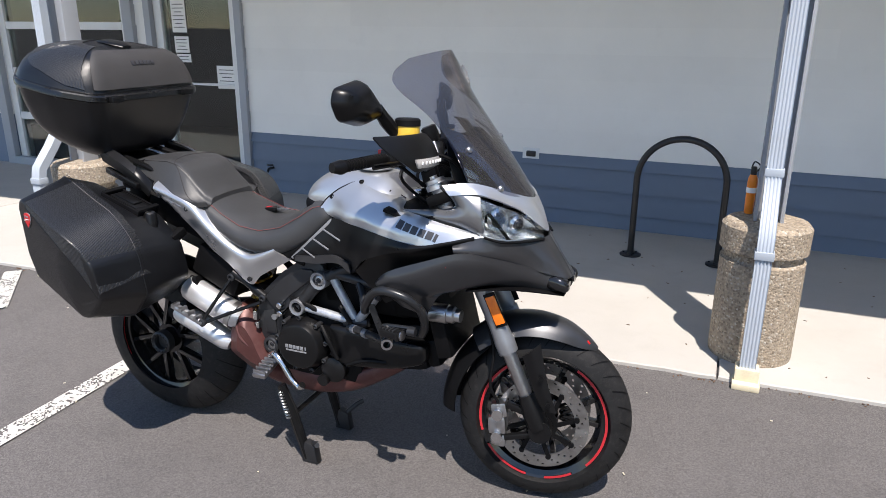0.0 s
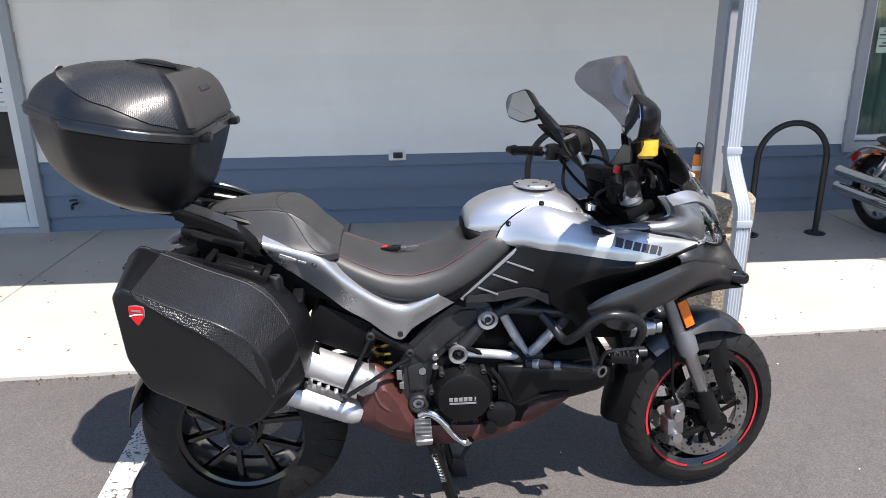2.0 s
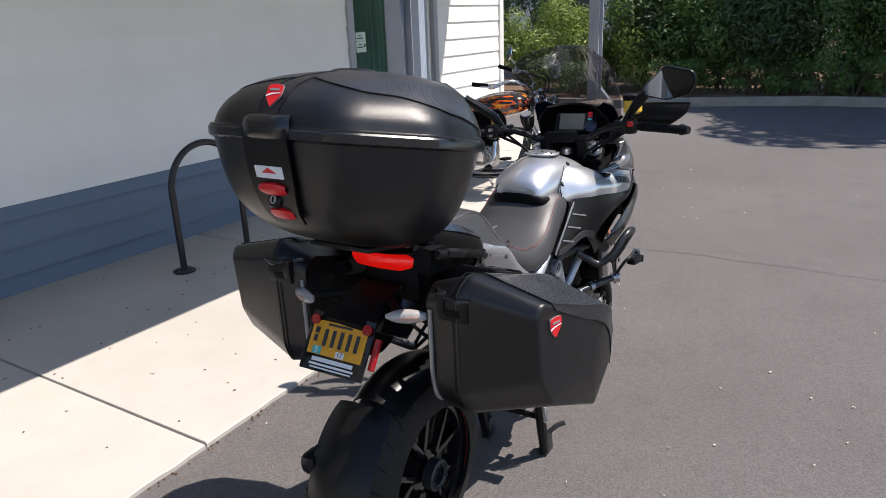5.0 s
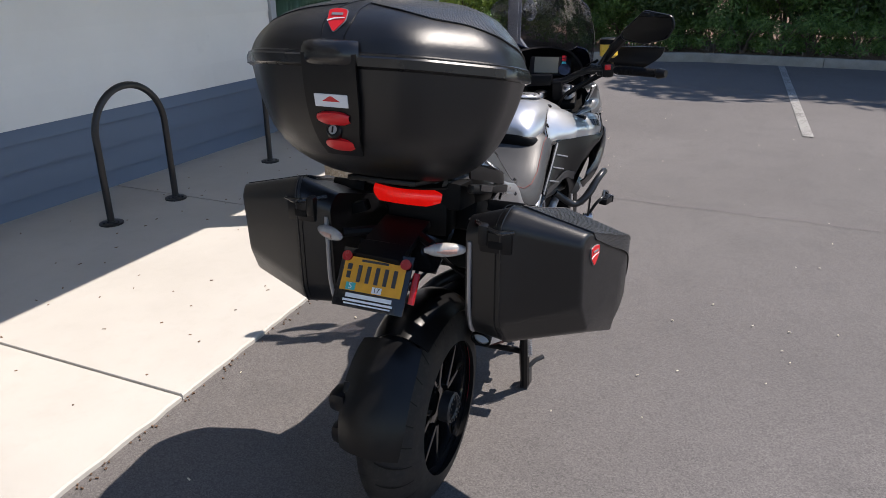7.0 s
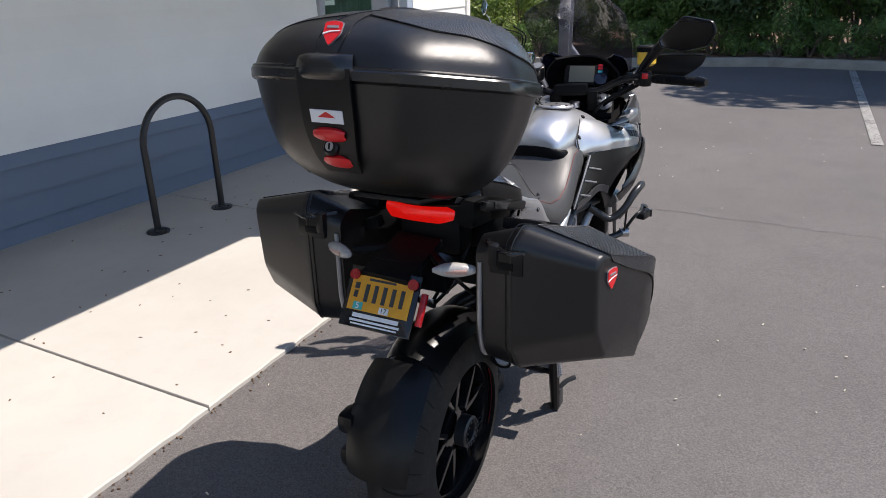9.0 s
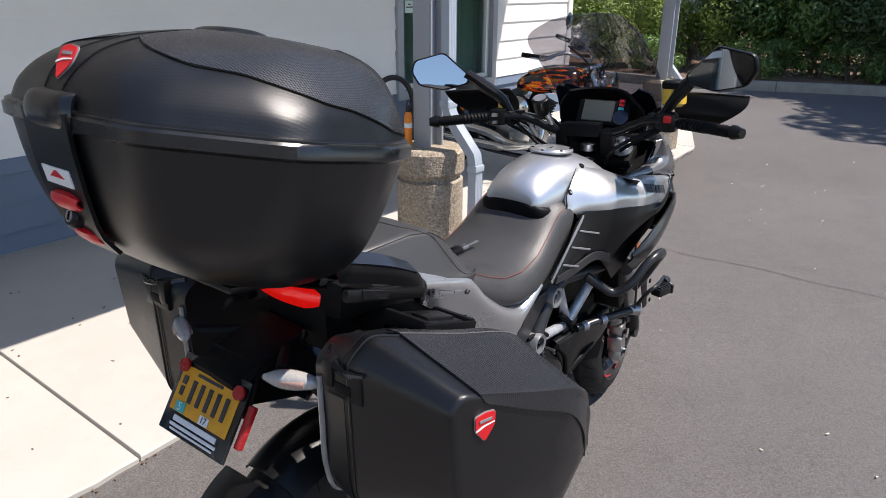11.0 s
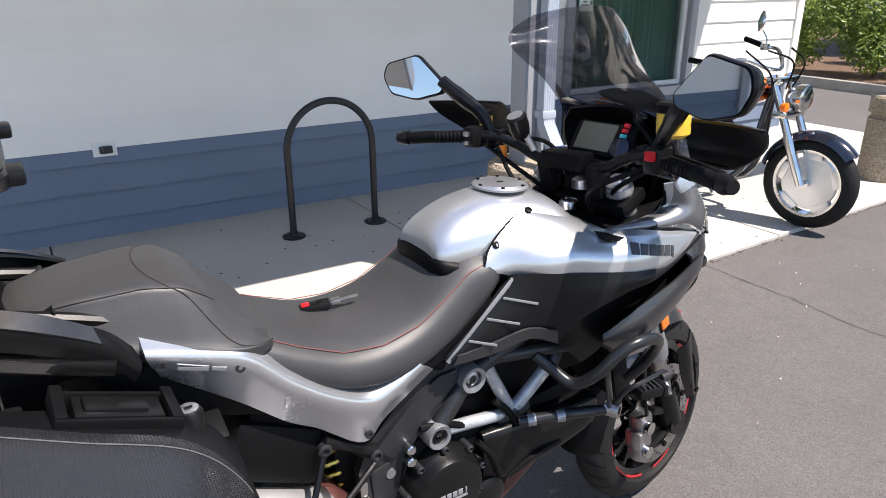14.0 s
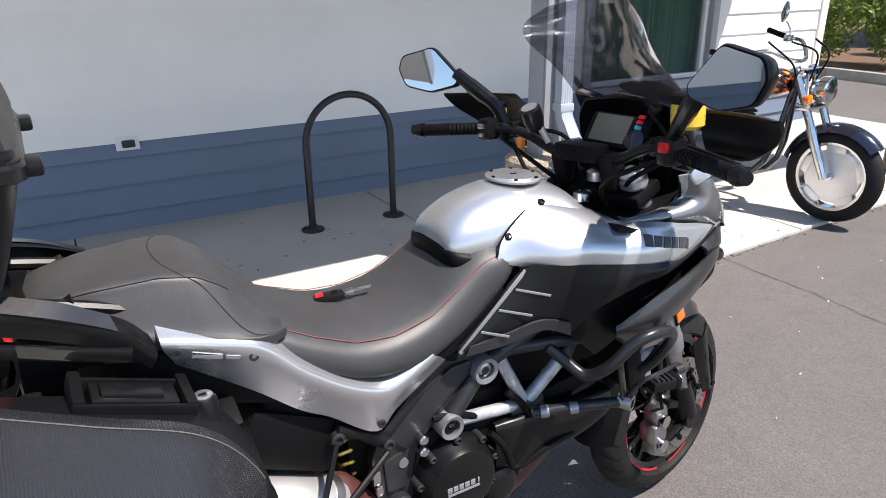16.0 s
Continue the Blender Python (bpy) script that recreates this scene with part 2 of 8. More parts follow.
def aggregate_material():
    m, nt, b = nodes_of("exposed_aggregate")
    co = coords(nt)
    vo = nt.nodes.new("ShaderNodeTexVoronoi")
    vo.inputs["Scale"].default_value = 95
    nt.links.new(co, vo.inputs["Vector"])
    sep = nt.nodes.new("ShaderNodeSeparateColor")
    nt.links.new(vo.outputs["Color"], sep.inputs[0])
    col = mix(nt, sep.outputs[0], (0.17, 0.135, 0.10), (0.44, 0.36, 0.265))
    col = mix(nt, ramp(nt, sep.outputs[1], 0.8, 1.0), col, (0.50, 0.46, 0.39))
    col = mix(nt, ramp(nt, vo.outputs["Distance"], 0.35, 0.75, 0, 0.75), col, (0.30, 0.25, 0.19))
    col = mix(nt, ramp(nt, noise_at(nt, 4, 4, co), 0.45, 0.75, 0, 0.35), col, (0.23, 0.19, 0.14))
    nt.links.new(col, b.inputs["Base Color"])
    b.inputs["Roughness"].default_value = 0.8
    bump_on(nt, b, ramp(nt, vo.outputs["Distance"], 0, 0.7, 1, 0), 0.7, 0.004)
    return m


def grained(name, color, rough, pitch, strength, depth=0.0008, gloss_var=0.1, spec=0.5):
    """Vinyl or moulded plastic with a fine embossed dot pattern."""
    m, nt, b = nodes_of(name)
    co = coords(nt)
    vo = nt.nodes.new("ShaderNodeTexVoronoi")
    vo.inputs["Scale"].default_value, vo.inputs["Randomness"].default_value = pitch, 0.35
    nt.links.new(co, vo.inputs["Vector"])
    big = noise_at(nt, 7, 5, co)
    col = mix(nt, ramp(nt, big, 0.3, 0.72), tuple(c * 0.86 for c in color), tuple(c * 1.18 for c in color))
    nt.links.new(col, b.inputs["Base Color"])
    nt.links.new(ramp(nt, big, 0.3, 0.7, rough - gloss_var / 2, rough + gloss_var / 2), b.inputs["Roughness"])
    b.inputs["Specular IOR Level"].default_value = spec
    bump_on(nt, b, vo.outputs["Distance"], strength, depth)
    return m


def weave(name, color, rough, pitch=260):
    """Embossed carbon-look weave that follows a surface sloping outwards from the middle line."""
    m, nt, b = nodes_of(name)
    co = coords(nt)
    sep = nt.nodes.new("ShaderNodeSeparateXYZ")
    nt.links.new(co, sep.inputs[0])

    def calc(how, a, c=None):
        n = nt.nodes.new("ShaderNodeMath")
        n.operation = how
        nt.links.new(a, n.inputs[0])
        if c is not None:
            nt.links.new(c, n.inputs[1])
        return n.outputs[0]
    down = calc("SUBTRACT", calc("ABSOLUTE", sep.outputs["Y"]), sep.outputs["Z"])
    com = nt.nodes.new("ShaderNodeCombineXYZ")
    nt.links.new(calc("ADD", sep.outputs["X"], down), com.inputs[0])
    nt.links.new(calc("SUBTRACT", sep.outputs["X"], down), com.inputs[1])
    com.inputs[2].default_value = 0.4 / pitch
    ch = nt.nodes.new("ShaderNodeTexChecker")
    ch.inputs["Scale"].default_value = pitch
    nt.links.new(com.outputs[0], ch.inputs["Vector"])
    fac = ch.outputs["Fac"]
    nt.links.new(mix(nt, fac, tuple(c * 0.45 for c in color), tuple(c * 1.5 for c in color)), b.inputs["Base Color"])
    nt.links.new(ramp(nt, fac, 0, 1, rough * 1.5, rough * 0.72), b.inputs["Roughness"])
    b.inputs["Specular IOR Level"].default_value = 0.75
    bump_on(nt, b, fac, 0.6, 0.0012)
    return m


def glass_material(name, tint, gloss=0.02, ior=1.5, haze=0.0):
    """A clear pane: tinted see-through with Fresnel gloss."""
    m = bpy.data.materials.new(name)
    m.use_nodes = True
    nt = m.node_tree
    nt.nodes.clear()
    out, ms = nt.nodes.new("ShaderNodeOutputMaterial"), nt.nodes.new("ShaderNodeMixShader")
    tr, gl, fr = nt.nodes.new("ShaderNodeBsdfTransparent"), nt.nodes.new("ShaderNodeBsdfGlossy"), nt.nodes.new("ShaderNodeLayerWeight")
    tr.inputs["Color"].default_value = (*tint, 1)
    gl.inputs["Roughness"].default_value = gloss
    pw = nt.nodes.new("ShaderNodeMath")
    pw.operation = "POWER"
    pw.inputs[1].default_value = 4.0
    nt.links.new(fr.outputs["Facing"], pw.inputs[0])
    f0 = ((ior - 1) / (ior + 1)) ** 2
    nt.links.new(ramp(nt, pw.outputs[0], 0, 1, f0 * 1.6, 0.9), ms.inputs[0])
    last = tr.outputs[0]
    if haze:
        df, m2 = nt.nodes.new("ShaderNodeBsdfDiffuse"), nt.nodes.new("ShaderNodeMixShader")
        df.inputs["Color"].default_value = (0.5, 0.5, 0.52, 1)
        co = coords(nt)
        nt.links.new(ramp(nt, noise_at(nt, 5, 4, co), 0.35, 0.75, haze * 0.5, haze * 1.6), m2.inputs[0])
        nt.links.new(tr.outputs[0], m2.inputs[1])
        nt.links.new(df.outputs[0], m2.inputs[2])
        last = m2.outputs[0]
    nt.links.new(last, ms.inputs[1])
    nt.links.new(gl.outputs[0], ms.inputs[2])
    nt.links.new(ms.outputs[0], out.inputs["Surface"])
    return m


def leaf_material(name, a, b_col):
    m, nt, b = nodes_of(name)
    src = nt.nodes.new("ShaderNodeNewGeometry").outputs["Random Per Island"]
    col = mix(nt, src, a, b_col)
    nt.links.new(col, b.inputs["Base Color"])
    b.inputs["Roughness"].default_value = 0.45
    b.inputs["Subsurface Weight"].default_value = 0.0
    tl, ms = nt.nodes.new("ShaderNodeBsdfTranslucent"), nt.nodes.new("ShaderNodeMixShader")
    nt.links.new(col, tl.inputs["Color"])
    ms.inputs[0].default_value = 0.3
    out = nt.nodes["Material Output"]
    nt.links.new(b.outputs[0], ms.inputs[1])
    nt.links.new(tl.outputs[0], ms.inputs[2])
    nt.links.new(ms.outputs[0], out.inputs["Surface"])
    return m


ASPHALT, CONCRETE, AGGREGATE = asphalt_material(), concrete_material(), aggregate_material()
WHITE_BOARD, BLUE_BOARD = paint_board("white_board_paint", (0.80, 0.79, 0.76)), paint_board("blue_board_paint", (0.128, 0.168, 0.236))
TRIM_GREY = surface("grey_trim_paint", (0.33, 0.35, 0.38), 0.5, var=0.06, scale=2, fine=60, bump=0.04)
FRAME_WHITE = surface("white_frame_paint", (0.72, 0.73, 0.73), 0.4, var=0.05, scale=3, bump=0.02)
# white pipe enamel toned grey-blue: the eave's shade is in the base colour
PIPE_SHADED_WHITE = surface("shaded_white_enamel", (0.37, 0.415, 0.47), 0.45, var=0.06, scale=4, fine=90, bump=0.03, dust=0.2)
MARK_WHITE = surface("worn_road_paint", (0.62, 0.61, 0.57), 0.8, var=0.15, scale=14, fine=150, bump=0.2, dust=0.15)
MARK_FADED = surface("faded_road_paint", (0.33, 0.325, 0.31), 0.85, var=0.2, scale=14, fine=150, bump=0.2, dust=0.15)
# weathered concrete, darkened further to paint in the shade of the shrubs
KERB_STONE = surface("weathered_shaded_kerb", (0.25, 0.235, 0.205), 0.9, var=0.25, scale=5, fine=160, bump=0.3, depth=0.002, dust=0.1)
BLACK_STEEL = surface("black_powder_coat", (0.012, 0.012, 0.014), 0.35, var=0.2, scale=12, fine=220, bump=0.05)
# near-black base colour carries the dimness of the unlit room
DARK_ROOM = surface("painted_dim_interior", (0.016, 0.016, 0.0155), 0.9, var=0.2, scale=1.2, bump=0)
CURTAIN = surface("green_curtain_cloth", (0.33, 0.46, 0.39), 0.85, var=0.2, scale=3, fine=400, bump=0.1)
PANE = glass_material("window_glass", (0.84, 0.90, 0.88), 0.004, 1.45)
PAPER = surface("paper", (0.78, 0.78, 0.76), 0.7, var=0.03, bump=0)
INK = surface("ink", (0.1, 0.1, 0.11), 0.7, var=0.05, bump=0)
CEILING = surface("soffit_paint", (0.66, 0.66, 0.64), 0.6, var=0.06, scale=2, bump=0.02)
MULCH = surface("bark_mulch", (0.14, 0.085, 0.055), 0.95, var=0.5, scale=30, fine=90, bump=1.0, depth=0.02)
LEAF_MID = leaf_material("laurel_leaf", (0.05, 0.11, 0.024), (0.15, 0.26, 0.06))
LEAF_BRIGHT = leaf_material("young_leaf", (0.075, 0.14, 0.02), (0.24, 0.31, 0.055))
LEAF_DARK = leaf_material("evergreen_leaf", (0.03, 0.065, 0.02), (0.085, 0.145, 0.045))
BARK = surface("bark", (0.11, 0.085, 0.065), 0.9, var=0.35, scale=20, fine=80, bump=0.8, depth=0.01)
FAR_WALL = surface("far_wall_paint", (0.55, 0.54, 0.52), 0.7, var=0.08, scale=0.6, bump=0)

# ---------------------------------------------------------------- ground, pavement, planting bed
WALL_Y = 5.62          # outer face of the siding
EAVE_Y, EAVE_Z = 3.22, 2.56
random.seed(7)


def kerb_y(x):
    return 3.30 + 0.045 * x if x < 4.35 else 3.30 + 0.045 * 4.35 + (x - 4.35) * 0.40


def ground_sheet():
    bm = bmesh.new()
    bmesh.ops.create_grid(bm, x_segments=60, y_segments=60, size=1)
    for v in bm.verts:
        r = Vector((v.co.x, v.co.y))
        v.co.x, v.co.y = r.x * 18 + r.x ** 5 * 900, r.y * 18 + r.y ** 5 * 900
        v.co.z = 0.004 * noise.noise(Vector((v.co.x * 0.4, v.co.y * 0.4, 0))) - 0.0045
    return solid("ground", bm, ASPHALT, "grey weathered asphalt of the parking lot with fine cracks", "ground", kind="structure")


ground_sheet()

# concrete slabs of the pavement, each with its own edges
pavement = thing("pavement", "pale concrete pavement along the building with tooled joints", "pavement", kind="structure")
JOINTS = [-10.2, -7.48, -5.54, -3.61, -1.675, 0.262, 2.2, 4.35]
for a, b in zip(JOINTS, JOINTS[1:]):
    out = [(a + 0.004, kerb_y(a) ), (b - 0.004, kerb_y(b)), (b - 0.004, WALL_Y + 0.05), (a + 0.004, WALL_Y + 0.05)]
    bm = bmesh.new()
    n = 26
    lower, upper = [], []
    for i in range(n + 1):
        x = out[0][0] + (out[1][0] - out[0][0]) * i / n
        lower.append(Vector((x, kerb_y(x) + 0.012 * noise.noise(Vector((x * 9, 1, 0))), 0.0)))
    ring = lower + [Vector((*out[2], 0)), Vector((*out[3], 0))]
    bm = loft([[Vector((p.x, p.y, -0.12)) for p in ring], [Vector((p.x, p.y, 0.012)) for p in ring], [Vector((p.x + (0.004 if p.x < (a + b) / 2 else -0.004) * (p.y > 0), p.y + (0.007 if p.y < 4.6 else 0), 0.018)) for p in ring]])
    part("slab", bm, CONCRETE, pavement)
side_ring = [(4.358, kerb_y(4.358)), (5.30, kerb_y(5.30)), (5.84, kerb_y(5.30) + 0.4), (5.86, 7.5), (5.9, 14), (5.4, 14), (5.4, WALL_Y + 0.05), (4.358, WALL_Y + 0.05)]
part("slab", prism(side_ring, -0.12, 0.017, "Z"), CONCRETE, pavement)

# soil strip and chips where the pavement meets the asphalt
bm = bmesh.new()
for i in range(300):
    x = random.uniform(-4, 4.3)
    append(bm, block((x, kerb_y(x) - abs(random.gauss(0, 0.02)) - 0.004, 0.0), (random.uniform(0.003, 0.010), random.uniform(0.003, 0.007), 0.005), 0, pose(0, 0, 0, 0, 0, random.uniform(0, 180))))
solid("kerb_debris", bm, MULCH, "brown dirt and grit along the pavement edge", "debris", kind="stuff")

# painted stall lines, laid on the asphalt as worn flakes
def stall_line(a, b, width, seed, label, paint=MARK_WHITE):
    rnd = random.Random(seed)
    a, b = Vector((*a, 0)), Vector((*b, 0))
    d = (b - a).normalized()
    s = Vector((-d.y, d.x, 0))
    bm = bmesh.new()
    step = 0.007
    rows, cols = int((b - a).length / step), int(width / step)
    for i in range(rows):
        for j in range(cols):
            p = a + d * (i + 0.5) * step + s * ((j + 0.5) * step - width / 2)
            k = noise.noise(Vector((p.x * 45, p.y * 45, seed))) * 0.55 + noise.noise(Vector((p.x * 5, p.y * 5, seed))) * 0.35
            if k > 0.02 + (0.3 if j in (0, cols - 1) and rnd.random() < 0.4 else 0):
                if rnd.random() < 0.55:
                    continue
            h = step * 0.56
            bm.faces.new([bm.verts.new(p + d * u * h + s * v * h + Vector((0, 0, 0.0035))) for u, v in ((-1, -1), (1, -1), (1, 1), (-1, 1))])
    return solid("stall_line", bm, paint, label, "road marking", "stall lines", "structure")


stall_line((-2.10, -0.6), (-2.31, 3.12), 0.10, 1, "worn white stall line painted on the asphalt")
stall_line((-3.45, 2.58), (-3.95, 3.05), 0.10, 2, "worn white line painted on the asphalt by the kerb")
stall_line((4.15, 0.82), (9.7, 0.95), 0.10, 3, "faded white stall line painted on the asphalt", MARK_FADED)

# the long crack that runs from the pavement across the asphalt
path = [Vector((1.44 + 0.05 * noise.noise(Vector((y * 2.2, 3, 0))) + 0.018 * noise.noise(Vector((y * 14, 5, 0))), y, 0.0)) for y in np.linspace(3.34, -1.5, 130)]
bm = bmesh.new()
rows = [(bm.verts.new(p + Vector((-w, 0, 0.0015))), bm.verts.new(p + Vector((w, 0, 0.0015)))) for p, w in ((p, 0.0013 + 0.0022 * abs(noise.noise(p * 7))) for p in path)]
for a, b in zip(rows, rows[1:]):
    bm.faces.new((a[0], a[1], b[1], b[0]))
CRACK = surface("crack_filler", (0.02, 0.019, 0.018), 0.9, var=0.3, bump=0)
solid("asphalt_crack", bm, CRACK, "long dark crack running across the asphalt", "crack", kind="structure")

# pale seeds and petals lying about
bm = bmesh.new()
for i in range(170):
    x, y = random.uniform(-4, 5), random.uniform(-1.5, 3.2)
    s = random.uniform(0.0020, 0.0050)
    append(bm, moved(block((0, 0, 0), (s * 2.6, s, 0.003), 0), pose(x, y, 0.002, random.uniform(-15, 15), random.uniform(-15, 15), random.uniform(0, 180))))
PETAL = surface("dry_petal", (0.62, 0.56, 0.44), 0.8, var=0.2, bump=0)
solid("fallen_petals", bm, PETAL, "pale dry seeds and petals scattered on the asphalt", "litter", kind="stuff")
bm = bmesh.new()
for i in range(170):
    x, y = random.uniform(-4, 4), random.uniform(3.4, 5.5)
    append(bm, moved(block((0, 0, 0), (random.uniform(0.006, 0.02), random.uniform(0.004, 0.008), 0.002), 0), pose(x, y, 0.0195, 0, 0, random.uniform(0, 180))))
solid("fallen_leaves", bm, MULCH, "small dark leaf crumbs on the pavement", "litter", kind="stuff")

# planting bed with its kerb
BED = [(9.9, -9), (9.9, 2.2), (9.25, 4.0), (8.68, 5.3), (8.8, 7.5), (8.8, 14.5)]
soil = [(x + 0.08, y) for x, y in BED] + [(34, 14.5), (34, -9)]
bm = prism(soil, -0.1, 0.10, "Z")
solid("planting_bed", bm, MULCH, "raised planting bed covered with brown bark mulch", "planting bed", kind="structure")
bed_kerb = thing("bed_kerb", "pale concrete kerb round the planting bed", "kerb", kind="structure")
for (x0, y0), (x1, y1) in zip(BED, BED[1:]):
    n = max(1, round(math.hypot(x1 - x0, y1 - y0) / 1.9))
    for i in range(n):
        a = Vector((x0 + (x1 - x0) * i / n, y0 + (y1 - y0) * i / n, 0.055))
        b = Vector((x0 + (x1 - x0) * (i + 1) / n, y0 + (y1 - y0) * (i + 1) / n, 0.055))
        d = (b - a).normalized() * 0.004
        part("kerbstone", between(a + d, b - d, (0.14, 0.17), 0.012), KERB_STONE, bed_kerb)

# ---------------------------------------------------------------- the building
X_LEFT, X_RIGHT, TOP_Z = -10.2, 5.5, 3.1
OPENINGS = [(-7.25, -5.40, -0.02, 2.45), (-5.06, -4.08, -0.02, 2.25), (2.36, 3.80, 0.57, 2.30)]  # x0, x1, z0, z1
BORDER = 0.56


def spans(z0, z1):
    """The stretches of wall left between openings in a band of heights."""
    x, out = X_LEFT, []
    for x0, x1, lo, hi in OPENINGS:
        if z1 > lo + 0.01 and z0 < hi - 0.01:
            out.append((x, x0))
            x = x1
    return out + [(x, X_RIGHT)]


wall = thing("wall_north", "shaded wall of white lap siding over a blue-grey skirt", "wall", kind="structure")
levels = sorted({-0.05, TOP_Z, *[o[2] for o in OPENINGS], *[o[3] for o in OPENINGS]})
bm = bmesh.new()
for lo, hi in zip(levels, levels[1:]):
    for a, b in spans(lo, hi):
        append(bm, block(((a + b) / 2, WALL_Y + 0.11, (lo + hi) / 2), (b - a, 0.16, hi - lo)))
part("wall_core", bm, TRIM_GREY, wall)


def lap_board(x0, x1, z, h, material, name="board"):
    t, q = (0.015, 0.003) if material is WHITE_BOARD else (0.028, 0.002)
    ring = [(WALL_Y - t, z), (WALL_Y - q, z + h + 0.004), (WALL_Y + 0.03, z + h + 0.004), (WALL_Y + 0.03, z)]
    part(name, prism(ring, x0 + 0.0001, x1 - 0.0001, "X"), material, wall)


z = BORDER - 0.085
rows_blue = [(z + 0.003, 0.08)]
while z > 0.02:
    z -= 0.17
    rows_blue.append((max(z, 0.012), min(0.17, z + 0.17 - 0.012)))
for z, h in rows_blue:
    for a, b in spans(z, z + h):
        lap_board(a, b, z, h, BLUE_BOARD)
z = BORDER + 0.004
while z < TOP_Z - 0.1:
    for a, b in spans(z, z + 0.19):
        cuts = [a] + [c for c in (-2.9 + 0.9 * (round(z * 10) % 3), 0.75 + 0.7 * (round(z * 7) % 3)) if a + 0.4 < c < b - 0.4] + [b]
        for p, q in zip(cuts, cuts[1:]):
            lap_board(p, q, z, 0.19, WHITE_BOARD)
    z += 0.19
# corner board and the side wall round the corner
part("corner_board", block((X_RIGHT - 0.03, WALL_Y - 0.012, TOP_Z / 2), (0.1, 0.04, TOP_Z), 0.004), WHITE_BOARD, wall)
side_wall = thing("wall_east", "white painted end wall of the building", "wall", kind="structure")
part("wall_core", block((X_RIGHT - 0.05, 9.9, TOP_Z / 2), (0.16, 8.4, TOP_Z)), WHITE_BOARD, side_wall)
for k in range(15):
    z = 0.02 + 0.2 * k
    ring = [(X_RIGHT + 0.045, z), (X_RIGHT + 0.034, z + 0.2), (X_RIGHT + 0.02, z + 0.2), (X_RIGHT + 0.02, z)]
    part("board", loft([[(x, WALL_Y + 0.02, zz) for x, zz in ring], [(x, 14, zz) for x, zz in ring]]), WHITE_BOARD, side_wall)
west = thing("wall_west", "plain painted end wall of the building", "wall", kind="structure")
part("wall_core", block((X_LEFT + 0.08, 9.9, TOP_Z / 2), (0.16, 8.4, TOP_Z)), FAR_WALL, west)
inside = thing("interior_walls", "near-black walls standing in for the unlit room behind the glass", "wall", kind="structure")
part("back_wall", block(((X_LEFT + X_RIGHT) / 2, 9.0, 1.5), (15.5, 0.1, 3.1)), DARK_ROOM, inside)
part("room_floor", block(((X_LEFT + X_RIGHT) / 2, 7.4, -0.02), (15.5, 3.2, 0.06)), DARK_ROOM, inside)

# canopy over the pavement: soffit, fascia, gutter
X_CANOPY = 4.45
roof = thing("canopy_roof", "canopy roof with painted soffit and fascia over the pavement", "roof", kind="structure")
part("soffit", block(((X_LEFT + X_CANOPY) / 2, (EAVE_Y + WALL_Y) / 2 + 0.05, EAVE_Z + 0.06), (X_CANOPY - X_LEFT, WALL_Y - EAVE_Y + 0.1, 0.08)), CEILING, roof)
part("fascia", block(((X_LEFT + X_CANOPY) / 2, EAVE_Y - 0.02, EAVE_Z + 0.12), (X_CANOPY - X_LEFT, 0.04, 0.24), 0.004), TRIM_GREY, roof)
part("roof_slab", block(((X_LEFT + X_RIGHT) / 2, 9.9, TOP_Z + 0.06), (X_RIGHT - X_LEFT + 0.02, 8.7, 0.12)), TRIM_GREY, roof)
part("roof_edge", block(((X_LEFT + X_CANOPY) / 2, 4.6, EAVE_Z + 0.2), (X_CANOPY - X_LEFT, 2.7, 0.2), 0.01), TRIM_GREY, roof)


# posts standing in aggregate bollards, each with a ribbed downpipe
def rough_round(prof):
    bm = lathe(prof, seg=44)
    for v in bm.verts:
        if v.co.xy.length > 0.1:
            v.co += Vector((v.co.x, v.co.y, 0)).normalized() * 0.004 * noise.noise(v.co * 24)
    return bm


def bollard(x, y):
    r = 0.186
    root = thing("bollard", "round tan exposed-aggregate concrete bollard with a grooved cap", "bollard", pose(x, y, 0.018), "bollards")
    part("shaft", rough_round([(r - 0.004, -0.02), (r, 0.02), (r, 0.475), (r - 0.018, 0.485), (r - 0.018, 0.515)]), AGGREGATE, root)
    part("cap", rough_round([(r - 0.018, 0.513), (r + 0.006, 0.525), (r + 0.006, 0.635), (r - 0.012, 0.655), (0.0, 0.66)]), AGGREGATE, root)
    return root


def pipe_ring(c, ahead, w=0.066, d=0.05, ribs=5):
    """Cross-section of the ribbed pipe round c, square to ahead."""
    ahead = Vector(ahead).normalized()
    side = Vector((1, 0, 0))
    o = -ahead.cross(side).normalized()
    out = []
    n = ribs * 4
    for i in range(n):
        u = -w / 2 + w * i / (n - 1)
        out.append((u, -d / 2 + (0.006 if (i % 4) in (1, 2) else 0)))
    out += [(w / 2, d / 2), (-w / 2, d / 2)]
    return [Vector(c) + side * u + o * v for u, v in out]


def column(x, y, label):
    root = thing("canopy_post", label, "post", pose(x, y, 0), "canopy posts")
    part("post", merge(block((-0.055, 0.03, 1.6), (0.016, 0.11, 1.96), 0.002), block((0.055, 0.03, 1.6), (0.016, 0.11, 1.96), 0.002), block((0, 0.03, 1.6), (0.10, 0.02, 1.96), 0.002)), TRIM_GREY, root)
    return root


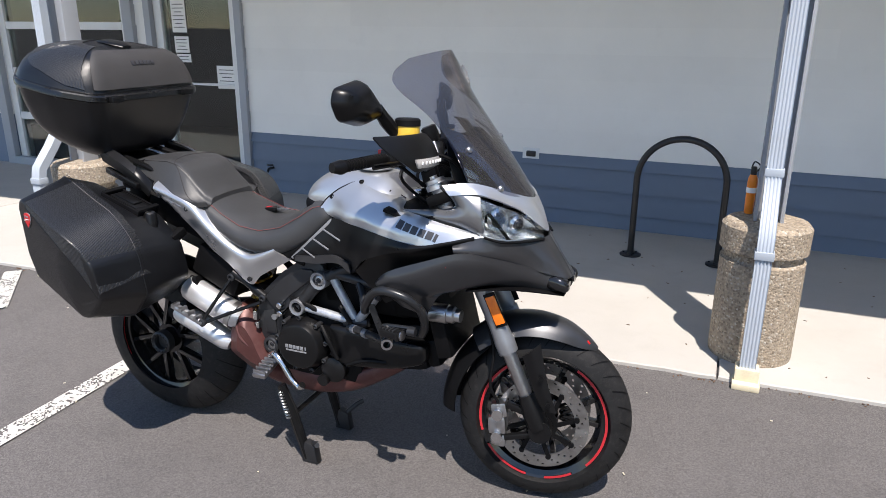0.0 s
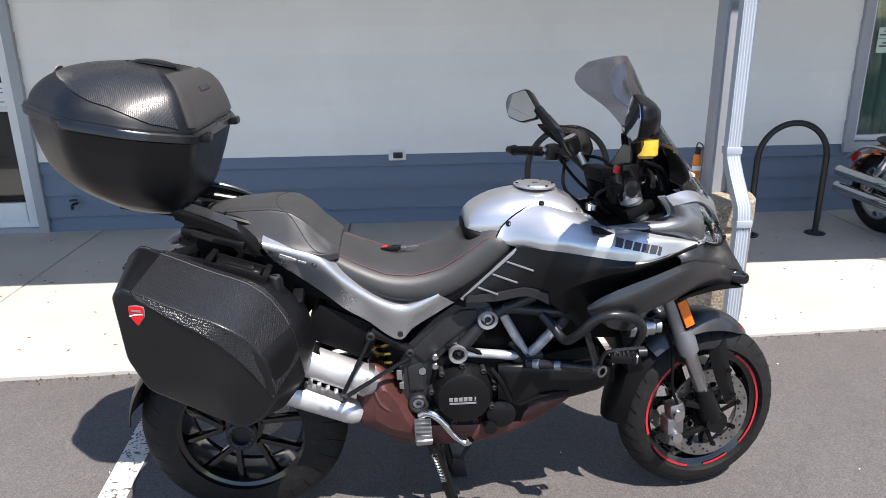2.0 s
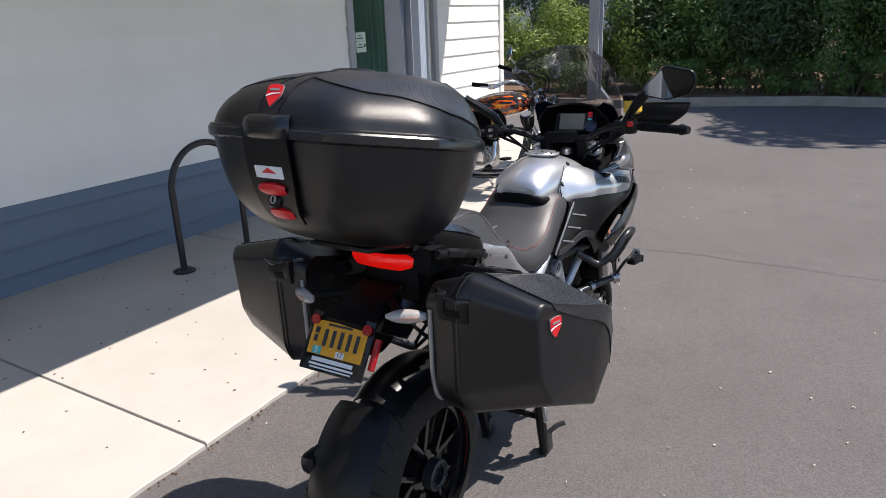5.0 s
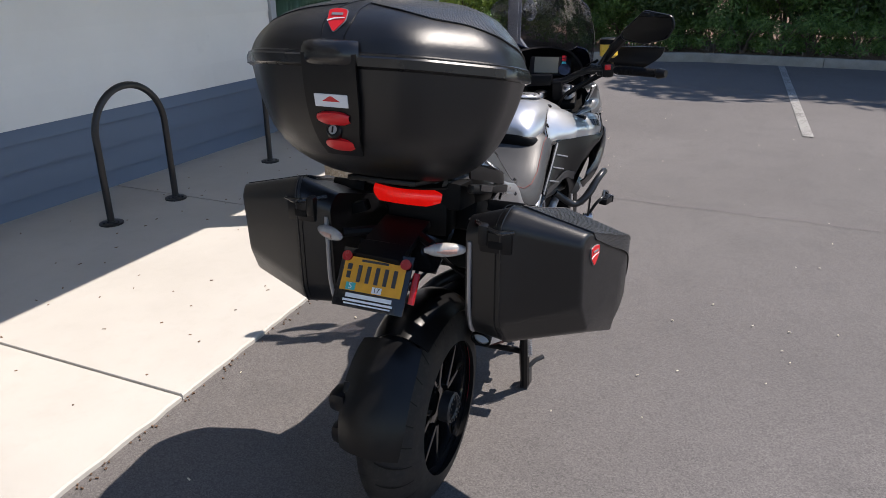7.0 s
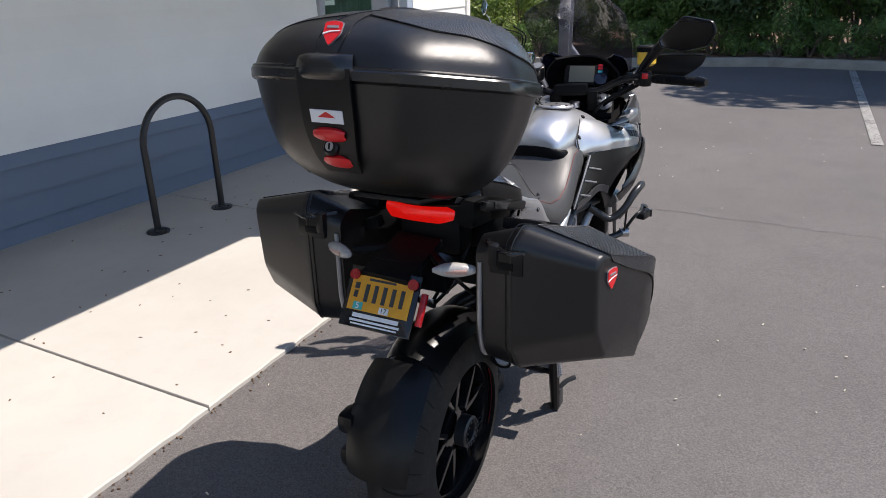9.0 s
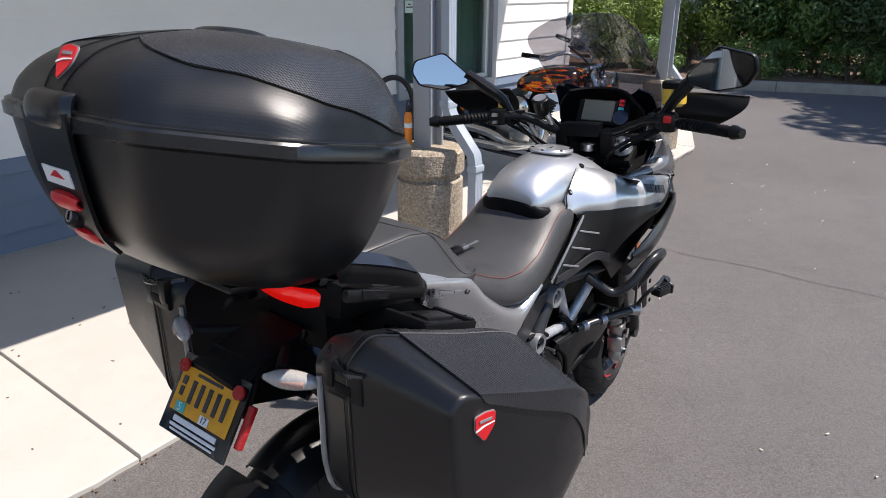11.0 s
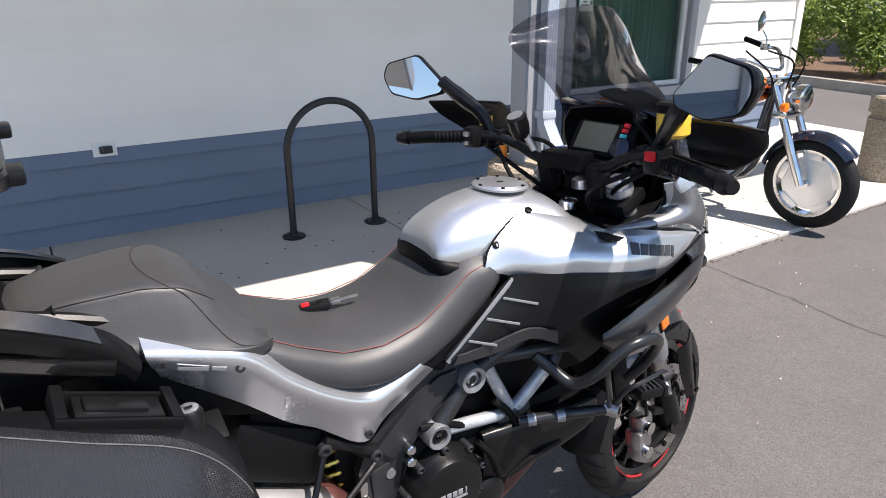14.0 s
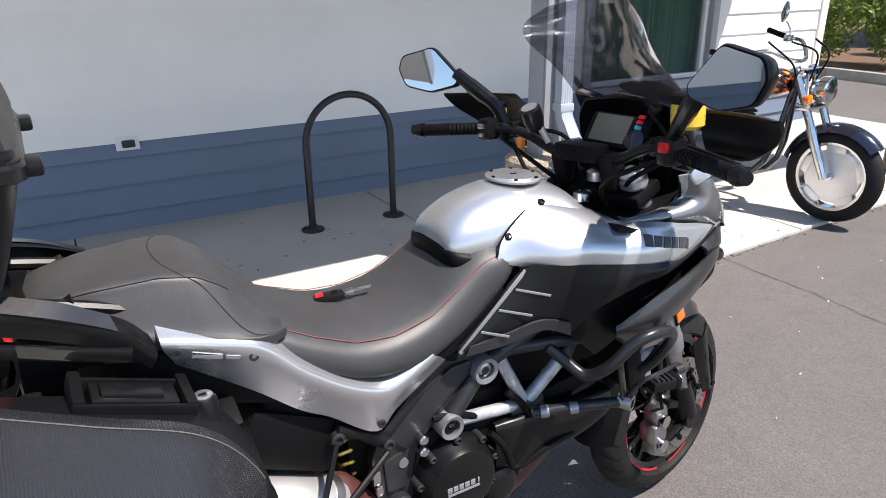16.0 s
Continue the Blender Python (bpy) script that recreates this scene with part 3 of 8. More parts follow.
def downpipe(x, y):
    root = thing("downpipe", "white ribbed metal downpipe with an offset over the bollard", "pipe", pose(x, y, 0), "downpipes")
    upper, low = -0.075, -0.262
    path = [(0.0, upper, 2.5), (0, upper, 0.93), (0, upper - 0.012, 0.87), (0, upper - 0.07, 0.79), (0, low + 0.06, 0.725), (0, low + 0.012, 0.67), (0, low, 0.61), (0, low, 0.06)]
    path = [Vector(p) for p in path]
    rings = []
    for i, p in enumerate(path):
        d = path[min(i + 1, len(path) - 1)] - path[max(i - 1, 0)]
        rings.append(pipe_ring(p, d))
    part("pipe", loft(rings), PIPE_SHADED_WHITE, root, sharp=60)
    for z0, yy in ((0.92, upper), (0.60, low)):
        part("collar", block((0, yy, z0), (0.078, 0.062, 0.035), 0.004), PIPE_SHADED_WHITE, root)
    part("outlet_boot", merge(block((0, low, 0.045), (0.1, 0.085, 0.075), 0.006), block((0, low - 0.03, 0.012), (0.115, 0.1, 0.03), 0.008)), surface("yellowed_plastic", (0.63, 0.56, 0.40), 0.6, var=0.15, scale=14), root, "yellowed plastic boot")
    return root


POSTS = [(-3.66, 3.45), (0.39, 3.65), (4.13, 3.80)]
for i, (x, y) in enumerate(POSTS):
    column(x, y - 0.02, "grey painted steel canopy post standing in a concrete bollard")
    bollard(x, y)
    downpipe(x - 0.01, y - 0.06) if i < 2 else downpipe(x + 0.09, y + 0.14)


# bicycle racks: bent tubes with floor flanges
def bicycle_rack(x0, x1, y, h=0.835):
    root = thing("bicycle_rack", "black steel hoop bicycle rack bolted to the pavement", "bicycle rack", pose((x0 + x1) / 2, y, 0.018), "bicycle racks")
    w = (x1 - x0) / 2
    path = [(-w, 0, 0)] + [(-w, 0, z) for z in (0.2, 0.4, h - w - 0.02)] + [(-w * math.cos(a), 0, h - 0.02 - w + w * math.sin(a)) for a in np.linspace(0.12, math.pi - 0.12, 22)] + [(w, 0, z) for z in (h - w - 0.02, 0.4, 0.2, 0)]
    part("hoop", sweep(path, 0.0215, 14), BLACK_STEEL, root)
    for s in (-w, w):
        part("flange", lathe([(0.072, 0), (0.072, 0.009), (0.066, 0.012), (0.028, 0.012), (0.026, 0.02), (0.0, 0.02)], (s, 0, 0), seg=28), BLACK_STEEL, root)
        for a in (0.8, 2.9, 5.0):
            part("bolt", lathe([(0.008, 0), (0.008, 0.018), (0.005, 0.02), (0, 0.02)], (s + 0.05 * math.cos(a), 0.05 * math.sin(a), 0), seg=6), BLACK_STEEL, root)


bicycle_rack(-0.37, 0.19, 4.97)
bicycle_rack(1.275, 1.78, 4.97)

# orange flask hanging by the middle post
flask = thing("orange_flask", "orange tube flask with a black cap standing on the bollard", "flask", pose(0.305, 3.735, 0.678))
FLASK_ORANGE = surface("orange_plastic", (0.85, 0.24, 0.02), 0.35, var=0.08, scale=20, bump=0.02)
part("body", lathe([(0, 0), (0.018, 0), (0.02, 0.006), (0.022, 0.15), (0.02, 0.17), (0.012, 0.19), (0, 0.19)], seg=20), FLASK_ORANGE, flask)
part("cap", merge(lathe([(0.014, 0.185), (0.015, 0.20), (0.012, 0.222), (0, 0.224)], seg=18), sweep([(0.014, 0, 0.20), (0.026, 0, 0.225), (0.0, 0, 0.245), (-0.012, 0, 0.215)], 0.0035, 6, 14)), BLACK_STEEL, flask, "black cap with a loop")
part("label_band", lathe([(0.0226, 0.10), (0.0228, 0.125), (0.0224, 0.125), (0.0222, 0.10)], seg=20, close=True), PAPER, flask)

# weatherproof outlet on the wall
outlet = thing("wall_outlet", "white outdoor socket plate with a black cover", "outlet", pose(-1.285, WALL_Y - 0.014, 0.56))
part("plate", block((0, -0.004, 0), (0.135, 0.012, 0.085), 0.003), FRAME_WHITE, outlet)
part("cover", merge(block((0.005, -0.016, -0.002), (0.075, 0.03, 0.045), 0.008), block((-0.02, -0.026, -0.002), (0.02, 0.03, 0.03), 0.006)), BLACK_STEEL, outlet, "black flip cover")
tap = thing("wall_tap", "small dark hose tap low on the skirt", "tap", pose(-3.78, WALL_Y - 0.014, 0.24))
part("body", merge(sweep([(0, 0.01, 0), (0, -0.07, 0), (0, -0.09, -0.03)], 0.012, 8, 8), lathe([(0.03, 0), (0.03, 0.006), (0, 0.006)], (0, -0.045, 0.03), seg=14)), BLACK_STEEL, tap)


# ---------------------------------------------------------------- window with curtain, doors
def frame_ring(name, x0, x1, z0, z1, w, d, y, material, parent):
    for nm, a, b in (("jamb", (x0 + w / 2, z0), (x0 + w / 2, z1)), ("jamb", (x1 - w / 2, z0), (x1 - w / 2, z1))):
        part(nm, block((a[0], y, (z0 + z1) / 2), (w, d, z1 - z0), 0.004), material, parent)
    for nm, zz in (("rail", z0 + w / 2), ("rail", z1 - w / 2)):
        part(nm, block(((x0 + x1) / 2, y, zz), (x1 - x0 - 2 * w, d, w), 0.004), material, parent)


x0, x1, z0, z1 = OPENINGS[2]
win = thing("window_1", "fixed window in a grey frame with a closed green curtain behind", "window", kind="structure")
frame_ring("frame", x0 - 0.07, x1 + 0.07, z0 - 0.07, z1 + 0.07, 0.08, 0.05, WALL_Y - 0.018, TRIM_GREY, win)
frame_ring("sash", x0 + 0.012, x1 - 0.012, z0 + 0.012, z1, 0.045, 0.05, WALL_Y + 0.04, FRAME_WHITE, win)
pane = part("pane", block(((x0 + x1) / 2, WALL_Y + 0.045, (z0 + z1) / 2), (x1 - x0 - 0.11, 0.006, z1 - z0 - 0.1)), PANE, win)
pane.visible_shadow = False
bm = bmesh.new()
cols = []
for i in range(181):
    x = x0 + 0.02 + (x1 - x0 - 0.04) * i / 180
    y = WALL_Y + 0.17 + 0.022 * math.sin(i * 0.62 + 1.2 * math.sin(i * 0.11)) + 0.01 * math.sin(i * 0.23)
    cols.append([bm.verts.new((x + 0.006 * math.sin(i * 1.3 + k), y + 0.004 * k * math.sin(i * 0.3), z)) for k, z in enumerate((0.3, 1.0, 1.7, 2.5))])
for a, b in zip(cols, cols[1:]):
    for k in range(3):
        bm.faces.new((a[k], b[k], b[k + 1], a[k + 1]))
bmesh.ops.solidify(bm, geom=bm.faces[:], thickness=0.003)
solid("curtain", bm, CURTAIN, "closed green curtain hanging in folds behind the window", "curtain")
notice = thing("window_notice", "small pale green notice stuck inside the window", "sign", pose(2.55, WALL_Y + 0.035, 1.36))
part("sheet", block((0, 0, 0), (0.155, 0.003, 0.19), 0.001), surface("pale_green_card", (0.55, 0.68, 0.60), 0.6, var=0.03, bump=0), notice)
for dz, w in ((0.065, 0.04), (0.04, 0.1), (-0.02, 0.04), (-0.045, 0.09)):
    part("print_bar", block((-0.015, -0.003, dz), (w, 0.002, 0.012)), INK, notice)
part("print_line", block((0, -0.003, 0.012), (0.14, 0.002, 0.003)), INK, notice)
part("symbol", block((0.055, -0.003, -0.03), (0.025, 0.002, 0.03)), INK, notice)

# entrance door
x0, x1, z0, z1 = OPENINGS[1]
door = thing("door_1", "glazed entrance door in a white metal frame with posted notices", "door", kind="structure")
frame_ring("casing", x0 - 0.075, x1 + 0.075, z0, z1 + 0.07, 0.075, 0.06, WALL_Y - 0.02, TRIM_GREY, door)
frame_ring("leaf", x0 + 0.006, x1 - 0.006, z0 + 0.03, z1 - 0.01, 0.085, 0.05, WALL_Y + 0.03, FRAME_WHITE, door)
part("kick_panel", block(((x0 + x1) / 2, WALL_Y + 0.03, 0.15), (x1 - x0 - 0.2, 0.045, 0.19), 0.004), FRAME_WHITE, door)
part("mid_rail", block(((x0 + x1) / 2, WALL_Y + 0.02, 0.98), (x1 - x0 - 0.18, 0.05, 0.02), 0.004), FRAME_WHITE, door)
p = part("pane", block(((x0 + x1) / 2, WALL_Y + 0.035, 1.2), (x1 - x0 - 0.17, 0.006, 2.0)), PANE, door)
p.visible_shadow = False
part("lock", block((x0 + 0.62, WALL_Y + 0.0, 0.18), (0.05, 0.02, 0.018), 0.003), BLACK_STEEL, door)
for cx, cz, w, h, n in ((-4.78, 1.60, 0.17, 0.30, 7), (-4.77, 1.34, 0.17, 0.15, 4), (-4.76, 1.215, 0.17, 0.075, 2), (-4.27, 1.05, 0.22, 0.21, 5)):
    sheet = thing("posted_notice", "white paper notice taped to the door glass", "sign", pose(cx, WALL_Y + 0.028, cz), "posted notices")
    part("sheet", block((0, 0, 0), (w, 0.002, h)), PAPER, sheet)
    for k in range(n):
        part("print_bar", block((0, -0.002, h * 0.4 - (k + 0.5) * h * 0.8 / n), (w * (0.75 - 0.25 * (k % 3 == 2)), 0.001, h * 0.18 / n)), INK, sheet)

# glazed roll-up style door with cross rails
x0, x1, z0, z1 = OPENINGS[0]
gate = thing("door_2", "wide glazed door with grey cross rails", "door", kind="structure")
frame_ring("casing", x0 - 0.12, x1 + 0.12, z0, z1 + 0.08, 0.12, 0.07, WALL_Y - 0.025, TRIM_GREY, gate)
frame_ring("leaf", x0 + 0.005, x1 - 0.005, z0 + 0.02, z1 - 0.01, 0.09, 0.05, WALL_Y + 0.04, FRAME_WHITE, gate)
for k in range(1, 5):
    part("cross_rail", block(((x0 + x1) / 2, WALL_Y + 0.04, 0.08 + k * 0.475), (x1 - x0 - 0.2, 0.045, 0.075), 0.004), FRAME_WHITE, gate)
part("mullion", block(((x0 + x1) / 2, WALL_Y + 0.04, 1.2), (0.075, 0.05, 2.2), 0.004), FRAME_WHITE, gate)
p = part("pane", block(((x0 + x1) / 2, WALL_Y + 0.045, 1.2), (x1 - x0 - 0.18, 0.006, 2.25)), PANE, gate)
p.visible_shadow = False


# ---------------------------------------------------------------- shrubs, hedge, trees, far building
def leaf_cloud(n, rx, ry, rz, size, seed, flat=0.0, lumps=7):
    """Many folded leaves in a lumpy, open outline."""
    rnd = random.Random(seed)
    centres = [Vector((rnd.uniform(-0.7, 0.7) * rx, rnd.uniform(-0.7, 0.7) * ry, rnd.uniform(-0.6, 0.75) * rz)) for _ in range(lumps)]
    verts, faces = [], []
    for i in range(n):
        c = rnd.choice(centres)
        d = Vector((rnd.gauss(0, 1), rnd.gauss(0, 1), rnd.gauss(0, 1))).normalized()
        k = rnd.random() ** 0.35
        p = c + Vector((d.x * rx, d.y * ry, d.z * rz)) * 0.46 * k
        out = (d + Vector((0, 0, 0.5)) + Vector((rnd.gauss(0, 0.5), rnd.gauss(0, 0.5), rnd.gauss(0, 0.5)))).normalized()
        u = out.orthogonal().normalized()
        u = Matrix.Rotation(rnd.uniform(0, 6.28), 3, out) @ u
        v = out.cross(u)
        s = size * rnd.uniform(0.6, 1.3)
        b = len(verts)
        verts += [p - u * s, p + v * s * 0.36 + out * s * 0.12, p + u * s, p - v * s * 0.36 + out * s * 0.12]
        faces += [(b, b + 1, b + 2), (b, b + 2, b + 3)]
    me = bpy.data.meshes.new("crown")
    me.from_pydata([tuple(v) for v in verts], [], faces)
    return me


def shrub(at, r, h, n, size, material, seed, label, name="shrub", category="shrub", group="garden shrubs"):
    root = thing(name, label, category, at, group)
    me = leaf_cloud(n, r, r, h / 2, size, seed, lumps=9)
    me.transform(Matrix.Translation((0, 0, h * 0.55)))
    me.materials.append(material)
    crown = new("crown", me)
    crown.parent = root
    bm = bmesh.new()
    rnd = random.Random(seed + 50)
    for k in range(6):
        a = rnd.uniform(0, 6.28)
        tip = Vector((math.cos(a) * r * 0.6, math.sin(a) * r * 0.6, h * rnd.uniform(0.5, 0.85)))
        append(bm, sweep([(0, 0, -0.05), tip * 0.4 + Vector((0, 0, h * 0.1)), tip], [0.02, 0.014, 0.007], 6, 7))
    part("trunk", bm, BARK, root)
    return root


bush_a = shrub(pose(9.85, 7.0, 0.1), 0.85, 1.65, 7000, 0.045, LEAF_BRIGHT, 1, "leafy yellow-green garden shrub growing in the bark bed")
copy_thing(bush_a, pose(9.75, 8.5, 0.1, 0, 0, 70))
copy_thing(bush_a, pose(10.6, 5.9, 0.1, 0, 0, 300))
copy_thing(bush_a, pose(11.3, 9.6, 0.1, 0, 0, 160))
copy_thing(bush_a, pose(12.3, 7.6, 0.1, 0, 0, 220))
hedge_a = shrub(pose(11.0, 3.9, 0.1), 0.95, 2.3, 8200, 0.05, LEAF_MID, 2, "dense dark green hedge shrub growing behind the kerb", "hedge_shrub", "hedge", "hedge")
hedge_b = shrub(pose(11.05, 2.4, 0.1), 1.0, 2.4, 8200, 0.055, LEAF_DARK, 3, "dense dark green hedge shrub growing behind the kerb", "hedge_shrub", "hedge", "hedge")
k = 0
for y in (3.1, 1.6, 0.9, 0.1, -0.6, -1.4, -2.1, -2.9, -3.6, 4.6, 5.4):
    copy_thing(hedge_a if k % 2 else hedge_b, pose(11.1 + 0.2 * (k % 3), y, 0.1, 0, 0, 75 * k + 30))
    k += 1
for x, y in ((12.6, 5.2), (12.8, 3.2), (12.7, 1.2), (12.9, -0.9), (12.8, -3.0), (14.2, 6.6), (14.5, 9.0)):
    copy_thing(hedge_b if k % 2 else hedge_a, pose(x, y, 0.1, 0, 0, 55 * k))
    k += 1
# low flowering cover in front of the hedge
low = shrub(pose(10.45, 3.2, 0.1), 0.5, 0.6, 1500, 0.035, LEAF_MID, 5, "low green ground cover behind the kerb", "ground_cover", "shrub", "ground cover")
for j, (x, y) in enumerate(((10.4, 2.1), (10.4, 1.0), (10.45, -0.2), (10.4, -1.4), (10.75, 3.7), (10.75, 2.65), (10.8, 1.55), (10.75, 0.4), (10.8, -0.8), (10.85, 4.3), (10.45, 0.5), (10.45, 1.6), (10.5, 2.7), (9.9, 4.4), (9.3, 6.0))):
    copy_thing(low, pose(x, y, 0.1, 0, 0, 50 * j))


def tree(at, h, r, seed, label):
    root = thing("tree", label, "tree", at, "trees behind the hedge")
    rnd = random.Random(seed)
    bm = sweep([(0, 0, -0.1), (0.05, 0.02, h * 0.3), (-0.05, 0.06, h * 0.6), (0.02, 0, h * 0.9)], [0.2, 0.17, 0.12, 0.05], 10, 12)
    for k in range(9):
        a, zz = rnd.uniform(0, 6.28), h * rnd.uniform(0.35, 0.7)
        tip = Vector((math.cos(a) * r * 0.8, math.sin(a) * r * 0.8, zz + h * 0.2))
        append(bm, sweep([(0, 0, zz), tip * 0.5 + Vector((0, 0, zz * 0.5 + 0.1)), tip], [0.07, 0.045, 0.02], 7, 8))
    part("trunk", bm, BARK, root)
    me = leaf_cloud(15000, r, r, h * 0.32, 0.19, seed, lumps=24)
    me.transform(Matrix.Translation((0, 0, h * 0.7)))
    me.materials.append(LEAF_MID)
    crown = new("crown", me)
    crown.parent = root
    return root


t1 = tree(pose(11.0, -3.6, 0.1), 8.6, 2.6, 11, "broad-leaved tree shading the far end of the lot")
copy_thing(t1, pose(11.2, -6.6, 0.1, 0, 0, 120))
copy_thing(t1, pose(11.3, -1.5, 0.1, 0, 0, 200))
copy_thing(t1, pose(16.5, 7.5, 0.1, 0, 0, 40))

far = thing("far_building", "pale plain building behind the garden", "building", pose(27, 15, 0))
part("wall", block((0, 0, 2), (0.3, 16, 4.2)), FAR_WALL, far)
part("roof", block((-0.1, 0, 4.2), (0.9, 16.5, 0.25), 0.02), TRIM_GREY, far)
for j in range(4):
    part("window", block((-0.16, -6 + j * 4, 1.9), (0.06, 1.6, 1.3), 0.01), BLACK_STEEL, far)

# ---------------------------------------------------------------- the touring motorcycle
BIKE_X, BIKE_Y = -1.03, 2.186
SILVER = surface("silver_grey_paint", (0.555, 0.565, 0.58), 0.31, metal=0.8, var=0.05, scale=6, fine=900, bump=0.02, depth=0.0003, coat=0.5)
DARK_GREY = surface("dark_metallic_paint", (0.045, 0.046, 0.050), 0.34, metal=0.5, var=0.1, scale=6, fine=900, bump=0.02, depth=0.0003, coat=0.3)
# darker copy of the silver: shading of the down-tilted wedge put into colour
WEDGE_GREY = surface("shaded_silver_paint", (0.21, 0.213, 0.22), 0.33, metal=0.7, var=0.06, scale=6, fine=900, bump=0.02, depth=0.0003, coat=0.4)
FRAME_GREY = surface("cast_grey_paint", (0.034, 0.035, 0.038), 0.42, metal=0.5, var=0.15, scale=14, fine=300, bump=0.05)
TUBE_GREY = surface("frame_tube_paint", (0.30, 0.31, 0.33), 0.38, metal=0.7, var=0.1, scale=14, fine=300, bump=0.04, dust=0.1)
SATIN_BLACK = surface("satin_black_plastic", (0.005, 0.005, 0.0055), 0.32, var=0.25, scale=9, fine=420, bump=0.06, dust=0.004, spec=0.27)
MATT_BLACK = surface("matt_black_plastic", (0.0035, 0.0035, 0.004), 0.55, var=0.25, scale=9, fine=300, bump=0.1, dust=0.004, spec=0.14)
GLOSS_BLACK = surface("gloss_black", (0.008, 0.008, 0.009), 0.12, var=0.1, scale=5, bump=0.0, coat=0.3)
CASE_BLACK = grained("grained_case_plastic", (0.0038, 0.0040, 0.0050), 0.35, 700, 0.3, 0.0006, spec=0.52)
CASE_RIM = grained("case_rim_plastic", (0.0045, 0.0047, 0.0056), 0.27, 700, 0.12, 0.0004, spec=0.65)
CASE_WEAVE = weave("case_weave_inlay", (0.0095, 0.0102, 0.0122), 0.36, 250)
SEAT_TOP = grained("seat_vinyl", (0.036, 0.0362, 0.0375), 0.46, 760, 0.28, 0.0005, spec=0.5)
TYRE = surface("tyre_rubber", (0.010, 0.010, 0.0105), 0.62, var=0.3, scale=20, fine=240, bump=0.2, dust=0.035, spec=0.25)
CHROME = surface("bright_metal", (0.62, 0.62, 0.62), 0.16, metal=1.0, var=0.06, scale=20, bump=0.02)
STEEL = surface("brushed_steel", (0.42, 0.42, 0.43), 0.34, metal=1.0, var=0.12, scale=24, fine=500, bump=0.08)
MUFFLER = surface("muffler_steel", (0.62, 0.62, 0.63), 0.38, metal=0.7, var=0.08, scale=10, fine=400, bump=0.05)
DISC_STEEL = surface("disc_steel", (0.36, 0.35, 0.34), 0.38, metal=1.0, var=0.2, scale=30, fine=700, bump=0.1)
RUST_GUARD = surface("brown_heat_shield", (0.085, 0.03, 0.027), 0.45, metal=0.3, var=0.2, scale=9, fine=200, bump=0.08, dust=0.06)
RED = surface("red_enamel", (0.62, 0.012, 0.016), 0.3, var=0.05, bump=0)
RED_LINE = surface("red_rim_stripe", (0.45, 0.02, 0.028), 0.4, var=0.15, bump=0)
ORANGE = surface("orange_reflector", (0.9, 0.19, 0.01), 0.2, var=0.1, scale=60, fine=300, bump=0.2, coat=0.6)
WHITE_INK = surface("white_print", (0.75, 0.75, 0.75), 0.5, var=0.03, bump=0)
DARK_INK = surface("charcoal_print", (0.035, 0.036, 0.042), 0.4, var=0.05, bump=0)
LIGHT_STRIPE = surface("light_grey_stripe", (0.26, 0.265, 0.28), 0.4, metal=0.3, var=0.05, bump=0)
STITCH = surface("red_thread", (0.20, 0.055, 0.05), 0.8, var=0.2, bump=0)
DARK_STITCH = surface("dark_thread", (0.018, 0.014, 0.014), 0.8, var=0.2, bump=0)
GREY_STITCH = surface("grey_thread", (0.10, 0.095, 0.095), 0.8, var=0.2, bump=0)
FLUID = surface("yellow_fluid_pot", (0.78, 0.50, 0.06), 0.3, var=0.12, scale=40, bump=0, coat=0.4)
LENS_CLEAR = glass_material("clear_lamp_cover", (0.93, 0.95, 0.96), 0.02, 1.5)
SCREEN_TINT = glass_material("smoked_windscreen", (0.63, 0.62, 0.645), 0.015, 1.5, 0.03)
SCREEN_DARK = surface("blue_black_panel", (0.008, 0.009, 0.022), 0.14, var=0.1, scale=5, bump=0.0, coat=0.3)
SCREEN_HAZE = glass_material("pale_sticker", (0.75, 0.75, 0.75), 0.2, 1.4, 0.25)
BULB = surface("amber_bulb", (0.42, 0.25, 0.20), 0.3, var=0.2, scale=120, bump=0.2, coat=0.8)
SIGNAL_LENS = surface("clear_signal_lens", (0.36, 0.345, 0.33), 0.18, var=0.12, scale=120, fine=500, bump=0.6, depth=0.001, coat=0.8)
TAIL_RED = surface("red_tail_lens", (0.62, 0.015, 0.008), 0.2, var=0.25, scale=60, fine=260, bump=0.5, depth=0.001, coat=0.7)
LIT_RED = surface("lit_tail_lens", (0.42, 0.008, 0.006), 0.2, var=0.25, scale=60, fine=260, bump=0.5, depth=0.001, coat=0.6)
LIT_RED.node_tree.nodes["Principled BSDF"].inputs["Emission Color"].default_value = (1.0, 0.010, 0.006, 1)
LIT_RED.node_tree.nodes["Principled BSDF"].inputs["Emission Strength"].default_value = 0.28
REFLECTOR = surface("red_reflector", (0.36, 0.007, 0.010), 0.25, var=0.2, scale=80, fine=300, bump=0.4, coat=0.5)
MIRROR = surface("mirror_glass", (0.54, 0.57, 0.60), 0.008, metal=1.0, var=0.0, bump=0)
LCD = surface("grey_display", (0.085, 0.087, 0.063), 0.35, var=0.05, bump=0, coat=0.1)
PLATE_YELLOW = surface("plate_orange", (0.74, 0.34, 0.022), 0.4, var=0.1, scale=30, bump=0)
TEAL = surface("teal_sticker", (0.04, 0.42, 0.42), 0.4, var=0.05, bump=0)
LAMP_SILVER = surface("lamp_reflector", (0.80, 0.83, 0.86), 0.24, metal=0.9, var=0.25, scale=40, bump=0.3, depth=0.004)
GOLD = surface("gold_anodised", (0.62, 0.38, 0.08), 0.3, metal=0.9, var=0.1, bump=0.02)

